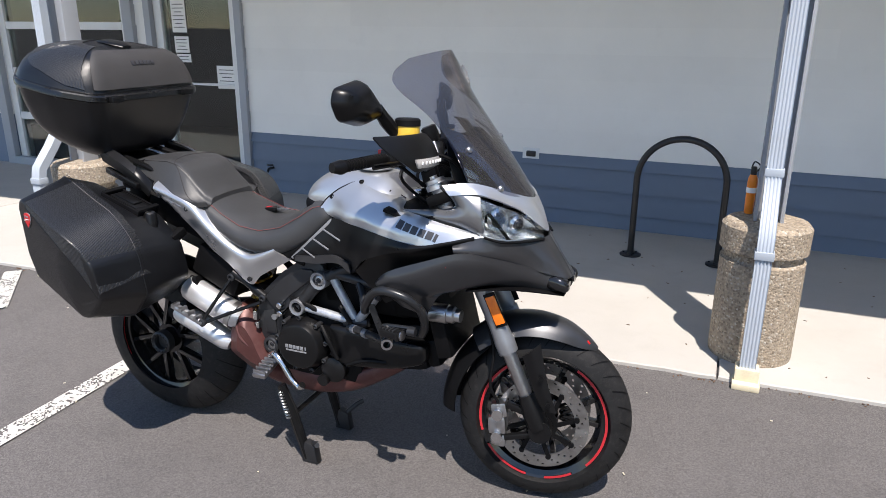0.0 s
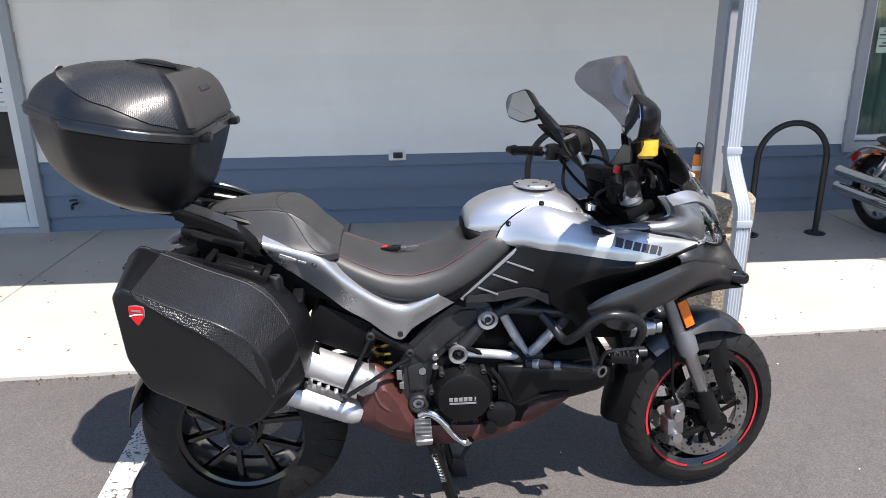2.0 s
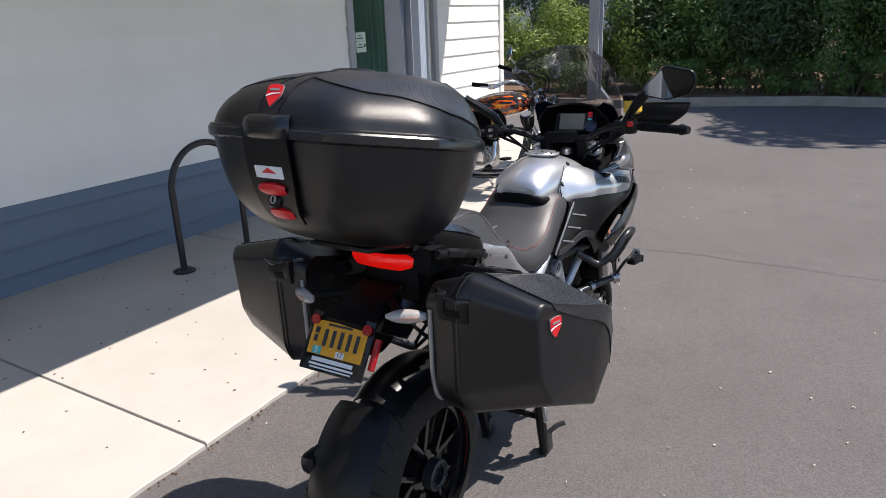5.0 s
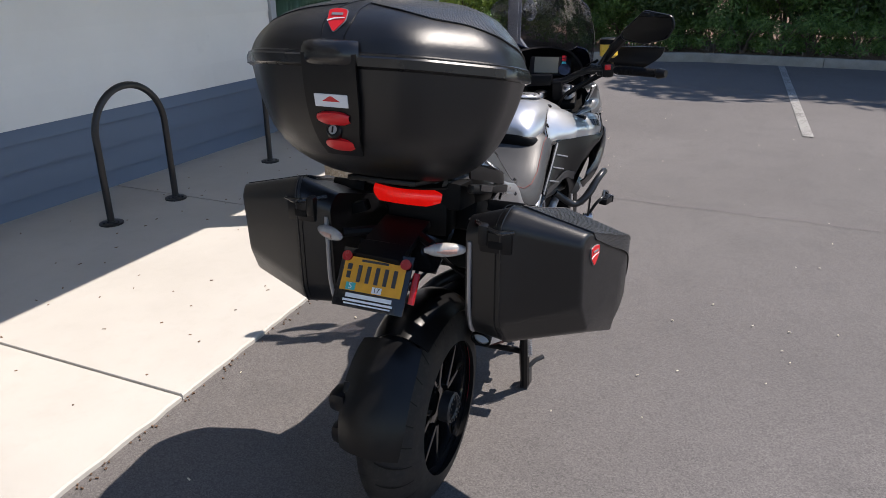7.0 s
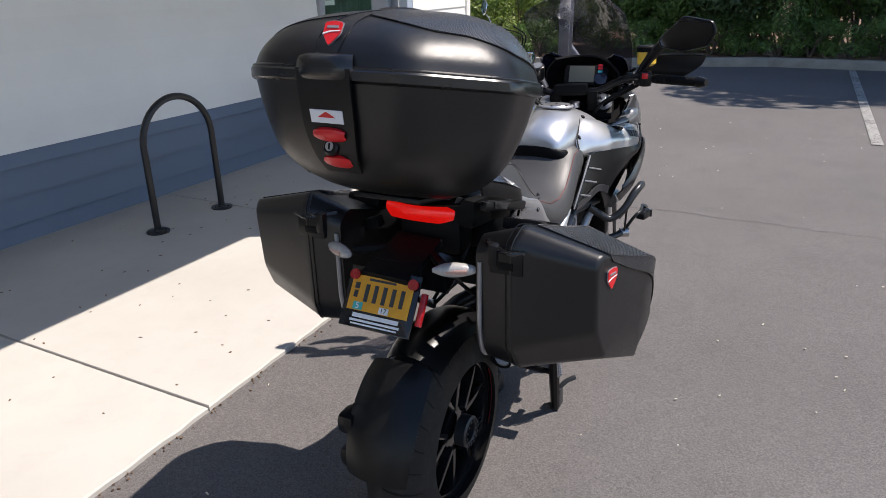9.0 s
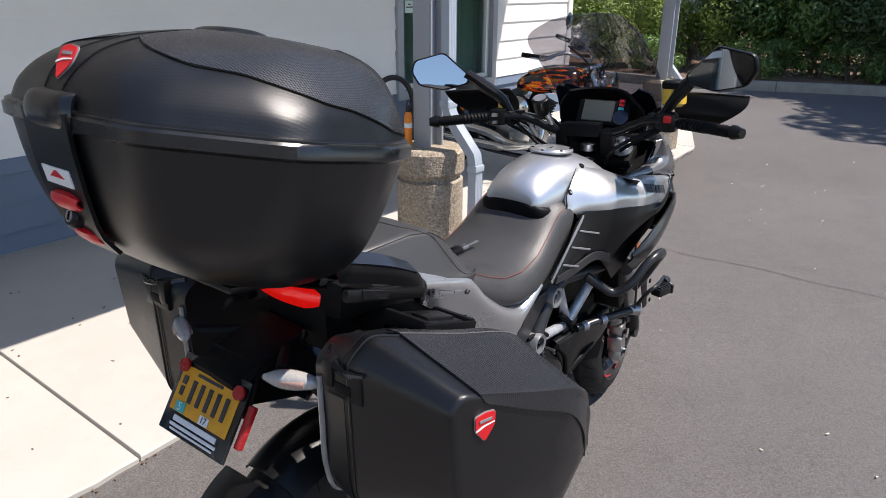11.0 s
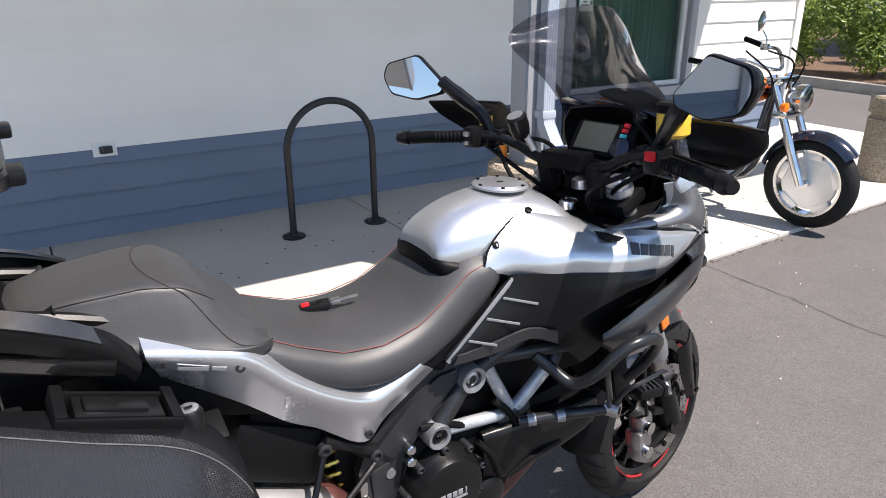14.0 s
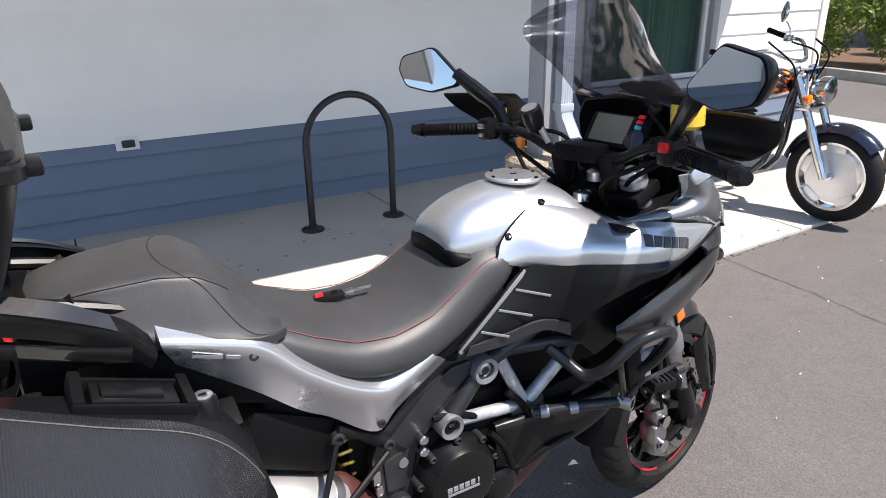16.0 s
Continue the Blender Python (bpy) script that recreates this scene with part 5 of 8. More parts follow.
for side, panel in ((1, low_r), (-1, low_l)):
    part("stripe", between(q(-1.078, side * 0.151, 0.762), q(-0.922, side * 0.153, 0.908), (0.004, 0.009), 0.001), LIGHT_STRIPE, panel, "light grey stripe")
    for x, z, l in ((-1.032, 0.800, 0.056), (-0.99, 0.838, 0.068), (-0.95, 0.874, 0.072)):
        part("stripe", between(q(x, side * (0.157 + 0.02 * (z - 0.8)), z), q(x + l, side * (0.17 + 0.06 * (z - 0.78) + 0.1 * l), z - l * 0.30), (0.003, 0.005), 0.0008), LIGHT_STRIPE, panel, "light grey stripe")
    part("panel_edge", patch([qs([(-1.058, side * 0.153, 0.775), (-0.98, side * 0.165, 0.786), (-0.90, side * 0.180, 0.803), (-0.838, side * 0.199, 0.790)]), qs([(-1.066, side * 0.150, 0.755), (-0.98, side * 0.162, 0.760), (-0.892, side * 0.178, 0.778), (-0.832, side * 0.197, 0.757)])], 16, 4, 0.006), DARK_GREY, panel, "grey lower edge")

def tucked(bm):
    """Draws the lower fairing in towards the middle line."""
    for v in bm.verts:
        pull = 0.020 * min(1.0, max(0.0, (0.97 - v.co.z) / 0.15))
        v.co.y = math.copysign(max(0.0, abs(v.co.y) - pull * min(1.0, abs(v.co.y) / 0.12)), v.co.y)
    return bm


channel = patch([qs([(-0.832, 0.189, 0.758), (-0.779, 0.211, 0.811), (-0.751, 0.220, 0.829), (-0.688, 0.232, 0.851), (-0.598, 0.243, 0.873), (-0.50, 0.228, 0.892), (-0.42, 0.206, 0.915)]),
                 qs([(-0.79, 0.190, 0.72), (-0.74, 0.200, 0.76), (-0.70, 0.208, 0.79), (-0.63, 0.214, 0.82), (-0.55, 0.214, 0.845), (-0.48, 0.210, 0.862), (-0.41, 0.196, 0.885)]),
                 qs([(-0.73, 0.185, 0.665), (-0.69, 0.195, 0.69), (-0.65, 0.205, 0.73), (-0.58, 0.212, 0.765), (-0.52, 0.215, 0.79), (-0.46, 0.212, 0.825), (-0.40, 0.192, 0.856)])], 28, 10, 0.005)
both("intake_channel", tucked(channel), SATIN_BLACK, bike, "black air channel beside the beak")
upper_beak = patch([qs([(-0.49, 0.232, 0.893), (-0.42, 0.211, 0.917), (-0.35, 0.167, 0.906), (-0.285, 0.06, 0.894), (-0.27, 0.0, 0.89)]),
                    qs([(-0.485, 0.247, 0.886), (-0.40, 0.217, 0.882), (-0.33, 0.152, 0.862), (-0.25, 0.06, 0.838), (-0.232, 0.0, 0.834)]),
                    qs([(-0.48, 0.245, 0.874), (-0.40, 0.212, 0.862), (-0.325, 0.145, 0.826), (-0.208, 0.055, 0.778), (-0.192, 0.0, 0.772)])], 24, 12, 0.006)
beak_r, beak_l = both("front_fairing", tucked(upper_beak), DARK_GREY, bike, "dark grey beak under the headlights")
lower_wing = patch([qs([(-0.725, 0.246, 0.757), (-0.703, 0.258, 0.783), (-0.663, 0.266, 0.807), (-0.564, 0.266, 0.846), (-0.464, 0.250, 0.880), (-0.40, 0.217, 0.868), (-0.33, 0.160, 0.838), (-0.26, 0.09, 0.800), (-0.20, 0.045, 0.775)]),
                    qs([(-0.73, 0.247, 0.748), (-0.70, 0.264, 0.760), (-0.655, 0.276, 0.778), (-0.56, 0.276, 0.812), (-0.463, 0.256, 0.842), (-0.40, 0.217, 0.835), (-0.33, 0.160, 0.808), (-0.26, 0.095, 0.775), (-0.195, 0.05, 0.758)]),
                    qs([(-0.72, 0.240, 0.735), (-0.69, 0.250, 0.728), (-0.65, 0.256, 0.728), (-0.56, 0.252, 0.748), (-0.47, 0.230, 0.775), (-0.40, 0.192, 0.787), (-0.33, 0.140, 0.772), (-0.26, 0.085, 0.750), (-0.198, 0.05, 0.742)]),
                    qs([(-0.70, 0.222, 0.715), (-0.65, 0.222, 0.680), (-0.585, 0.208, 0.668), (-0.540, 0.218, 0.735), (-0.47, 0.205, 0.757), (-0.40, 0.172, 0.770), (-0.33, 0.12, 0.755), (-0.26, 0.075, 0.738), (-0.20, 0.045, 0.733)])], 34, 14, 0.006)
wl_r, wl_l = both("fairing_winglet", tucked(lower_wing), DARK_GREY, bike, "dark grey winglet over the radiator")
for side, w in ((1, wl_r), (-1, wl_l)):
    part("red_line", tucked(sweep(qs([(-0.50, side * 0.271, 0.838), (-0.455, side * 0.257, 0.846), (-0.41, side * 0.227, 0.841)]), 0.0022, 6, 8)), RED_LINE, w, "red pinstripe")
    part("air_intake", hull_x([(-0.28 - BIKE_X, 0.016, 0.76, 0.785), (-0.235 - BIKE_X, 0.022, 0.748, 0.78), (-0.189 - BIKE_X, 0.02, 0.742, 0.77)], 14), GLOSS_BLACK, w, "black intake mouth").location = (0, -side * 0.045, 0)
for side in (1, -1):
    part("beak_nostril", hull_x([(-0.268 - BIKE_X, 0.006, 0.755, 0.775), (-0.245 - BIKE_X, 0.013, 0.748, 0.787), (-0.215 - BIKE_X, 0.016, 0.742, 0.786), (-0.194 - BIKE_X, 0.012, 0.742, 0.775), (-0.186 - BIKE_X, 0.004, 0.75, 0.765)], 16, 2.4), GLOSS_BLACK, beak_r if side > 0 else beak_l, "dark nostril at the beak's tip").location = (0, -side * 0.064, 0)
    # thin silver strip on the fairing seam paints the highlight of its edge
    part("seam_highlight", tucked(sweep(qs([(-0.70, side * 0.236, 0.897), (-0.60, side * 0.249, 0.882), (-0.51, side * 0.240, 0.895), (-0.415, side * 0.210, 0.922), (-0.35, side * 0.168, 0.908), (-0.29, side * 0.066, 0.896)]), 0.003, 6, 24)), SILVER, beak_r if side > 0 else beak_l)
part("beak_underside", patch([qs([(-0.46, s, 0.75), (-0.33, s * 0.75, 0.755), (-0.20, s * 0.3, 0.727)]) for s in (-0.195, -0.09, 0, 0.09, 0.195)], 10, 9, 0.004), MATT_BLACK, beak_r)

# nose above and around the headlights
rows = []
for pts in (((-0.53, 0.205, 1.06), (-0.455, 0.165, 1.062), (-0.38, 0.10, 1.035), (-0.33, 0.045, 1.012), (-0.318, 0, 1.004)),
            ((-0.52, 0.207, 1.047), (-0.44, 0.175, 1.048), (-0.355, 0.09, 1.005), (-0.305, 0.035, 0.97), (-0.295, 0, 0.962)),
            ((-0.508, 0.208, 1.034), (-0.425, 0.180, 1.034), (-0.335, 0.085, 0.978), (-0.285, 0.028, 0.92), (-0.275, 0, 0.905))):
    rows.append(qs(pts) + [q(x, -s, z) for x, s, z in pts[-2::-1]])
nose_cone = part("nose_cone", patch(rows, 33, 10, 0.005), SILVER, bike, "silver nose over twin headlights")
wedge_edge = [(-0.680, 0.156, 0.968), (-0.600, 0.172, 0.977), (-0.530, 0.174, 0.986), (-0.500, 0.174, 0.997), (-0.505, 0.187, 1.025), (-0.530, 0.203, 1.060)]
wedge = patch([qs(wedge_edge),
               qs([(-0.672, 0.162, 0.968), (-0.590, 0.184, 0.976), (-0.515, 0.194, 0.984), (-0.483, 0.198, 0.998), (-0.488, 0.202, 1.022), (-0.510, 0.207, 1.048)]),
               qs([(-0.660, 0.168, 0.966), (-0.570, 0.196, 0.966), (-0.495, 0.208, 0.967), (-0.452, 0.211, 0.983), (-0.452, 0.204, 1.020), (-0.465, 0.196, 1.040)]),
               qs([(-0.645, 0.174, 0.964), (-0.560, 0.192, 0.953), (-0.475, 0.190, 0.938), (-0.410, 0.200, 0.932), (-0.412, 0.205, 0.980), (-0.425, 0.183, 1.032)])], 30, 12, -0.004)
both("fairing_wedge", wedge, WEDGE_GREY, nose_cone, "silver wedge behind the headlight, coloured grey for its shaded tilt", 50)
rim_strip = patch([qs(wedge_edge), qs([(x - 0.014, s - 0.012, z - 0.004) for x, s, z in wedge_edge])], 30, 4, 0.003)
both("cockpit_rim", rim_strip, SILVER, nose_cone)
lining = patch([qs([(x - 0.014, s - 0.012, z - 0.005) for x, s, z in wedge_edge]), qs([(x + 0.004, s - 0.022, z - 0.03) for x, s, z in wedge_edge]), qs([(-0.67, 0.12, 0.91), (-0.60, 0.13, 0.91), (-0.53, 0.13, 0.915), (-0.47, 0.13, 0.92), (-0.45, 0.13, 0.95), (-0.45, 0.13, 0.98)])], 26, 6, 0.003)
both("cockpit_lining", lining, MATT_BLACK, nose_cone, "black inner lining")
for side in (1, -1):
    def lamp_rows(inset, lift=0.0):
        out = []
        for pts in (((-0.425, 0.186, 1.028), (-0.385, 0.150, 1.005), (-0.33, 0.088, 0.97), (-0.28, 0.03, 0.915)),
                    ((-0.415, 0.207, 0.98), (-0.365, 0.172, 0.955), (-0.315, 0.11, 0.932), (-0.275, 0.045, 0.905)),
                    ((-0.405, 0.209, 0.925), (-0.36, 0.180, 0.908), (-0.31, 0.12, 0.90), (-0.272, 0.05, 0.893))):
            out.append([q(x - inset, side * (s - inset * 0.5), z) for x, s, z in pts])
        return out
    lamp = part("headlight", patch(lamp_rows(0), 16, 9, 0.003), LENS_CLEAR, bike, "clear swept-back headlight")
    bowl = lamp_rows(0.012)
    bowl[1] = [p + Vector((-0.055, side * 0.03, 0)) for p in bowl[1]]
    part("lamp_bowl", patch(bowl, 14, 8, 0.003), LAMP_SILVER, lamp, "bright reflector bowl")
    for x, s, z, r in ((-0.385, 0.155, 0.965, 0.027), (-0.34, 0.105, 0.945, 0.021)):
        part("projector", moved(lathe([(r * 1.25, -0.012), (r * 1.25, 0.0), (r, 0.003), (r * 0.85, 0.008), (r * 0.4, 0.013), (0, 0.014)], (0, 0, 0), "X", 20), Matrix.Translation(q(x, side * s, z)) @ pose(0, 0, 0, 0, 0, -35 * side)), CHROME, lamp)
        part("projector_glass", moved(lathe([(r * 0.9, 0.006), (r * 0.7, 0.014), (r * 0.3, 0.018), (0, 0.0185)], (0, 0, 0), "X", 20), Matrix.Translation(q(x, side * s, z)) @ pose(0, 0, 0, 0, 0, -35 * side)), GLOSS_BLACK, lamp)
    part("lamp_divider", between(q(-0.40, side * 0.185, 0.99), q(-0.345, side * 0.15, 0.905), (0.006, 0.010), 0.002), MATT_BLACK, lamp)
    part("lamp_frame", sweep([v + Vector((0.002, 0, 0)) for v in lamp_rows(0)[2]] , 0.004, 6, 20), MATT_BLACK, lamp)

# windscreen with its smoked curve, bolts and lower dark panel
def screen_row(cx, cz, sx, ss, sz, n=9):
    row = []
    for i in range(n):
        u = -1 + 2 * i / (n - 1)
        k = abs(u) ** 2.2
        row.append(q(cx + (sx - cx) * k, u * ss, cz + (sz - cz) * k))
    return row


screen = part("windscreen", patch([screen_row(-0.322, 1.005, -0.465, 0.165, 1.065), screen_row(-0.402, 1.108, -0.50, 0.176, 1.15), screen_row(-0.486, 1.215, -0.575, 0.19, 1.245), screen_row(-0.552, 1.33, -0.672, 0.19, 1.318), screen_row(-0.580, 1.385, -0.690, 0.178, 1.358), screen_row(-0.598, 1.418, -0.668, 0.125, 1.395)], 27, 26, 0.0035), SCREEN_TINT, bike, "tall smoked windscreen")
for s, x, z in ((0.115, -0.385, 1.045), (0.15, -0.47, 1.155), (-0.115, -0.385, 1.045), (-0.15, -0.47, 1.155)):
    part("screen_bolt", moved(lathe([(0.009, -0.006), (0.009, 0.004), (0.005, 0.008), (0, 0.008)], (0, 0, 0), "X", 14), Matrix.Translation(q(x - 0.004, s * 0.97, z)) @ pose(0, 0, 0, 0, -25, -25 if s > 0 else 25)), STEEL, screen)
part("lower_screen_panel", patch([screen_row(-0.330, 1.003, -0.470, 0.162, 1.062), screen_row(-0.398, 1.092, -0.498, 0.170, 1.130), screen_row(-0.438, 1.145, -0.540, 0.160, 1.188), screen_row(-0.452, 1.162, -0.552, 0.120, 1.205)], 17, 12, 0.004), SCREEN_DARK, screen, "dark inner screen panel")
part("oval_sticker", patch([[q(-0.566 - 0.012 * math.cos(a), -0.07 + 0.027 * math.sin(a) * k, 1.335 + 0.04 * math.cos(a) * k) for a in np.linspace(0, 2 * math.pi, 20)] for k in (0.05, 0.5, 1.0)], 24, 4, 0.0006), SCREEN_HAZE, screen, "pale oval sticker")

# dashboard: local x towards the rider's eye
DASH = Matrix.Translation(q(-0.579, 0.012, 1.134)) @ pose(0, 0, 0, 0, -35, 192)
dash = part("dashboard", moved(block((-0.023, 0.014, 0), (0.040, 0.165, 0.088), 0.016), DASH), MATT_BLACK, bike, "black dashboard with a grey display")
part("display", moved(block((-0.002, -0.002, 0.0), (0.006, 0.094, 0.068), 0.0015), DASH), LCD, dash, "unlit grey display")
part("round_display", moved(lathe([(0.024, -0.006), (0.024, 0.003), (0.020, 0.005), (0, 0.005)], (-0.001, 0.069, -0.018), "X", 24), DASH), SCREEN_DARK, dash, "round dark dial")
for k in range(3):
    part("warning_light", moved(block((-0.002, 0.066, 0.037 - 0.013 * k), (0.007, 0.017, 0.010), 0.002), DASH), RED if k != 2 else TEAL, dash)
part("cockpit_shroud", patch([screen_row(-0.40, 1.05, -0.52, 0.14, 1.06), screen_row(-0.44, 1.13, -0.54, 0.14, 1.13), screen_row(-0.50, 1.19, -0.56, 0.10, 1.18)], 17, 8, 0.008), MATT_BLACK, dash)
part("cockpit_floor", patch([qs([(-0.72, s, 0.965), (-0.62, s, 0.945), (-0.50, s * 0.95, 0.98), (-0.42, s * 0.7, 1.02)]) for s in (-0.2, -0.1, 0, 0.1, 0.2)], 12, 9, 0.01), MATT_BLACK, dash)
part("ignition", lathe([(0.022, 0), (0.022, 0.018), (0.016, 0.022), (0, 0.022)], q(-0.675, 0.035, 0.985), "Z", 18), CHROME, dash, "bright ignition lock")

RAIL_GLOSS = surface("rail_gloss_black", (0.012, 0.012, 0.013), 0.24, var=0.1, scale=8, bump=0.02, coat=0.5, spec=0.6)
# ---- seats and tail
def seat_body(stations, n=28, power=2.7):
    return hull_x([(x - BIKE_X, w, lo, hi, *r) for x, w, lo, hi, *r in stations], n, power)


RIDER = [(-1.475, 0.11, 0.885, 0.925), (-1.44, 0.135, 0.845, 0.918, 0.45), (-1.37, 0.152, 0.79, 0.890, 0.4), (-1.29, 0.162, 0.755, 0.860, 0.4), (-1.21, 0.164, 0.742, 0.856, 0.4), (-1.13, 0.158, 0.748, 0.878, 0.4), (-1.06, 0.148, 0.77, 0.925, 0.4), (-1.01, 0.142, 0.80, 0.962, 0.4), (-0.965, 0.142, 0.845, 0.965, 0.45), (-0.935, 0.13, 0.88, 0.945)]
rider = part("rider_seat", seat_body(RIDER), SEAT_TOP, bike, "black grained vinyl rider seat")


def on_seat(stations, power, x, share, out=0.001):
    """A point on a seat's skin: share 0 on the crown, 1 at the widest line, negative to the left."""
    xs = [st[0] for st in stations]
    vals = [np.interp(x, xs, [(*st, 0.5)[k] for st in stations]) for k in range(1, 5)]
    w, lo, hi, mid = vals[0], vals[1], vals[2], vals[1] + (vals[2] - vals[1]) * vals[3]
    a = math.pi / 2 * (1 - abs(share))
    y = w * math.cos(a) ** (2 / power)
    z = mid + (hi - mid) * math.sin(a) ** (2 / power)
    return q(x, math.copysign(y + out, share), z + out)


for side in (1, -1):
    part("seam", sweep([on_seat(RIDER, 2.7, x, side * sh) for x, sh in zip(np.linspace(-1.43, -0.965, 46), np.linspace(0.55, 0.62, 46))], 0.0010, 5), STITCH, rider, "red stitched seam")
# half width at the lower edge, half width of the flat top, lower edge, top
PILLION = [(-1.81, 0.075, 0.05, 0.985, 1.002), (-1.77, 0.105, 0.078, 0.966, 1.022), (-1.70, 0.128, 0.094, 0.945, 1.033), (-1.60, 0.150, 0.106, 0.922, 1.038), (-1.545, 0.160, 0.114, 0.910, 1.030), (-1.505, 0.162, 0.116, 0.900, 1.004), (-1.470, 0.160, 0.118, 0.895, 0.965), (-1.440, 0.156, 0.120, 0.893, 0.938), (-1.418, 0.140, 0.11, 0.893, 0.922)]


def pillion_at(x, share, out=0.0):
    """A place on the pillion seat: share 0 on the middle line, 0.5 on the shoulder, 1 at the lower edge, negative to the left."""
    w, wt, lo, hi = [float(np.interp(x, [st[0] for st in PILLION], [st[k] for st in PILLION])) for k in (1, 2, 3, 4)]
    run = spline([(0, hi + 0.003), (wt * 0.55, hi + 0.001), (wt * 0.94, hi - 0.003), (wt + (w - wt) * 0.20, hi - 0.022), (wt + (w - wt) * 0.75, lo + (hi - lo) * 0.35), (w, lo + 0.020), (w - 0.004, lo + 0.002)], 41)
    f = min(39.999, abs(share) * 36)
    p = run[int(f)].lerp(run[int(f) + 1], f - int(f))
    return q(x, math.copysign(p.x + out * 0.6, share), p.y + out)


pillion_rings = []
for x in [v.x for v in spline([(st[0], 0, 0) for st in PILLION], 34)]:
    half = [pillion_at(x, k / 36) for k in range(41)]
    pillion_rings.append(half + [Vector((p.x, -p.y, p.z)) for p in half[:0:-1]])
pillion = part("pillion_seat", loft(pillion_rings), SEAT_TOP, bike, "black grained vinyl pillion seat")
for side in (1, -1):
    part("seam", sweep([pillion_at(x, side * 0.42, 0.0008) for x in np.linspace(-1.79, -1.50, 30)], 0.0010, 5), DARK_STITCH, pillion, "dark stitched seam")
for gap in (0.0,):
    front_seam = [(-1.425 - gap - 0.17 * math.sin(math.pi / 2 * (1 - abs(sh))) ** 0.7, sh * 0.86) for sh in np.linspace(1, -1, 81)]
    part("front_seam", sweep([pillion_at(x, sh, 0.0004) for x, sh in front_seam], 0.0009, 5), DARK_STITCH, pillion, "stitched seam")

# rider seat pan, hidden behind the side covers
part("seat_base", seat_body([(x, 0.140, lo - 0.015, lo + 0.05) for x, w, lo, *r in RIDER[1:-1]], 20, 4), MATT_BLACK, rider)
COVER_TOP = [Vector(v) for v in ((-1.622, 0.166, 0.953), (-1.545, 0.168, 0.930), (-1.470, 0.170, 0.903), (-1.404, 0.170, 0.838), (-1.325, 0.170, 0.779), (-1.255, 0.168, 0.748), (-1.205, 0.166, 0.757), (-1.146, 0.160, 0.785))]
COVER_LOW = [Vector(v) for v in ((-1.595, 0.150, 0.893), (-1.53, 0.154, 0.845), (-1.47, 0.156, 0.798), (-1.405, 0.158, 0.742), (-1.35, 0.160, 0.708), (-1.262, 0.160, 0.642), (-1.216, 0.160, 0.680), (-1.10, 0.152, 0.748))]
COVER_LOW = [v - Vector((0, 0.014, 0)) for v in COVER_LOW]
cover_rows = [[v + Vector((0, -0.026, 0.012)) for v in COVER_TOP], COVER_TOP] + [[a.lerp(c, k) + Vector((0, out, 0)) for a, c in zip(COVER_TOP, COVER_LOW)] for k, out in ((0.10, 0.008), (0.30, 0.009), (0.65, 0.004))] + [COVER_LOW]
tail = patch([qs([(v.x, v.y - 0.013, v.z) for v in r]) for r in cover_rows], 40, 20, 0.006)
tail_r, tail_l = both("tail_side_cover", tail, SILVER, bike, "silver tail side cover")
for side, t in ((1, tail_r), (-1, tail_l)):
    for x, s, z in ((-1.600, 0.160, 0.924), (-1.484, 0.164, 0.888), (-1.255, 0.150, 0.662)):
        part("panel_screw", lathe([(0.0085, -0.004), (0.0085, 0.003), (0.004, 0.003), (0.004, 0.0005), (0, 0.0005)][::1], q(x, side * s, z), "Y", 12) if side < 0 else lathe([(0.0085, 0.004), (0.0085, -0.003), (0.004, -0.003), (0.004, -0.0005), (0, -0.0005)], q(x, side * s, z), "Y", 12), FRAME_GREY, t)
    for x, w in ((-1.578, 0.045), (-1.528, 0.022)):
        part("model_lettering", between(q(x, side * 0.1640, 0.916 - (x + 1.578) * 0.32), q(x + w, side * 0.1655, 0.916 - (x + w + 1.578) * 0.32), (0.002, 0.005)), TUBE_GREY, t)
under = part("undertail", block(q(-1.67, 0, 0.945), (0.28, 0.24, 0.075), 0.02, pose(0, 0, 0, 0, 7, 0)), MATT_BLACK, bike, "black plastic undertail")
for at, size, tilt in (((-1.42, 0, 0.66), (0.2, 0.24, 0.12), 25), ((-1.55, 0, 0.84), (0.30, 0.24, 0.10), 18), ((-1.35, 0, 0.74), (0.22, 0.22, 0.12), 30), ((-1.775, 0, 0.90), (0.08, 0.17, 0.10), 0)):
    part("inner_mudguard", block(q(*at), size, 0.02, pose(0, 0, 0, 0, tilt, 0)), MATT_BLACK, under)
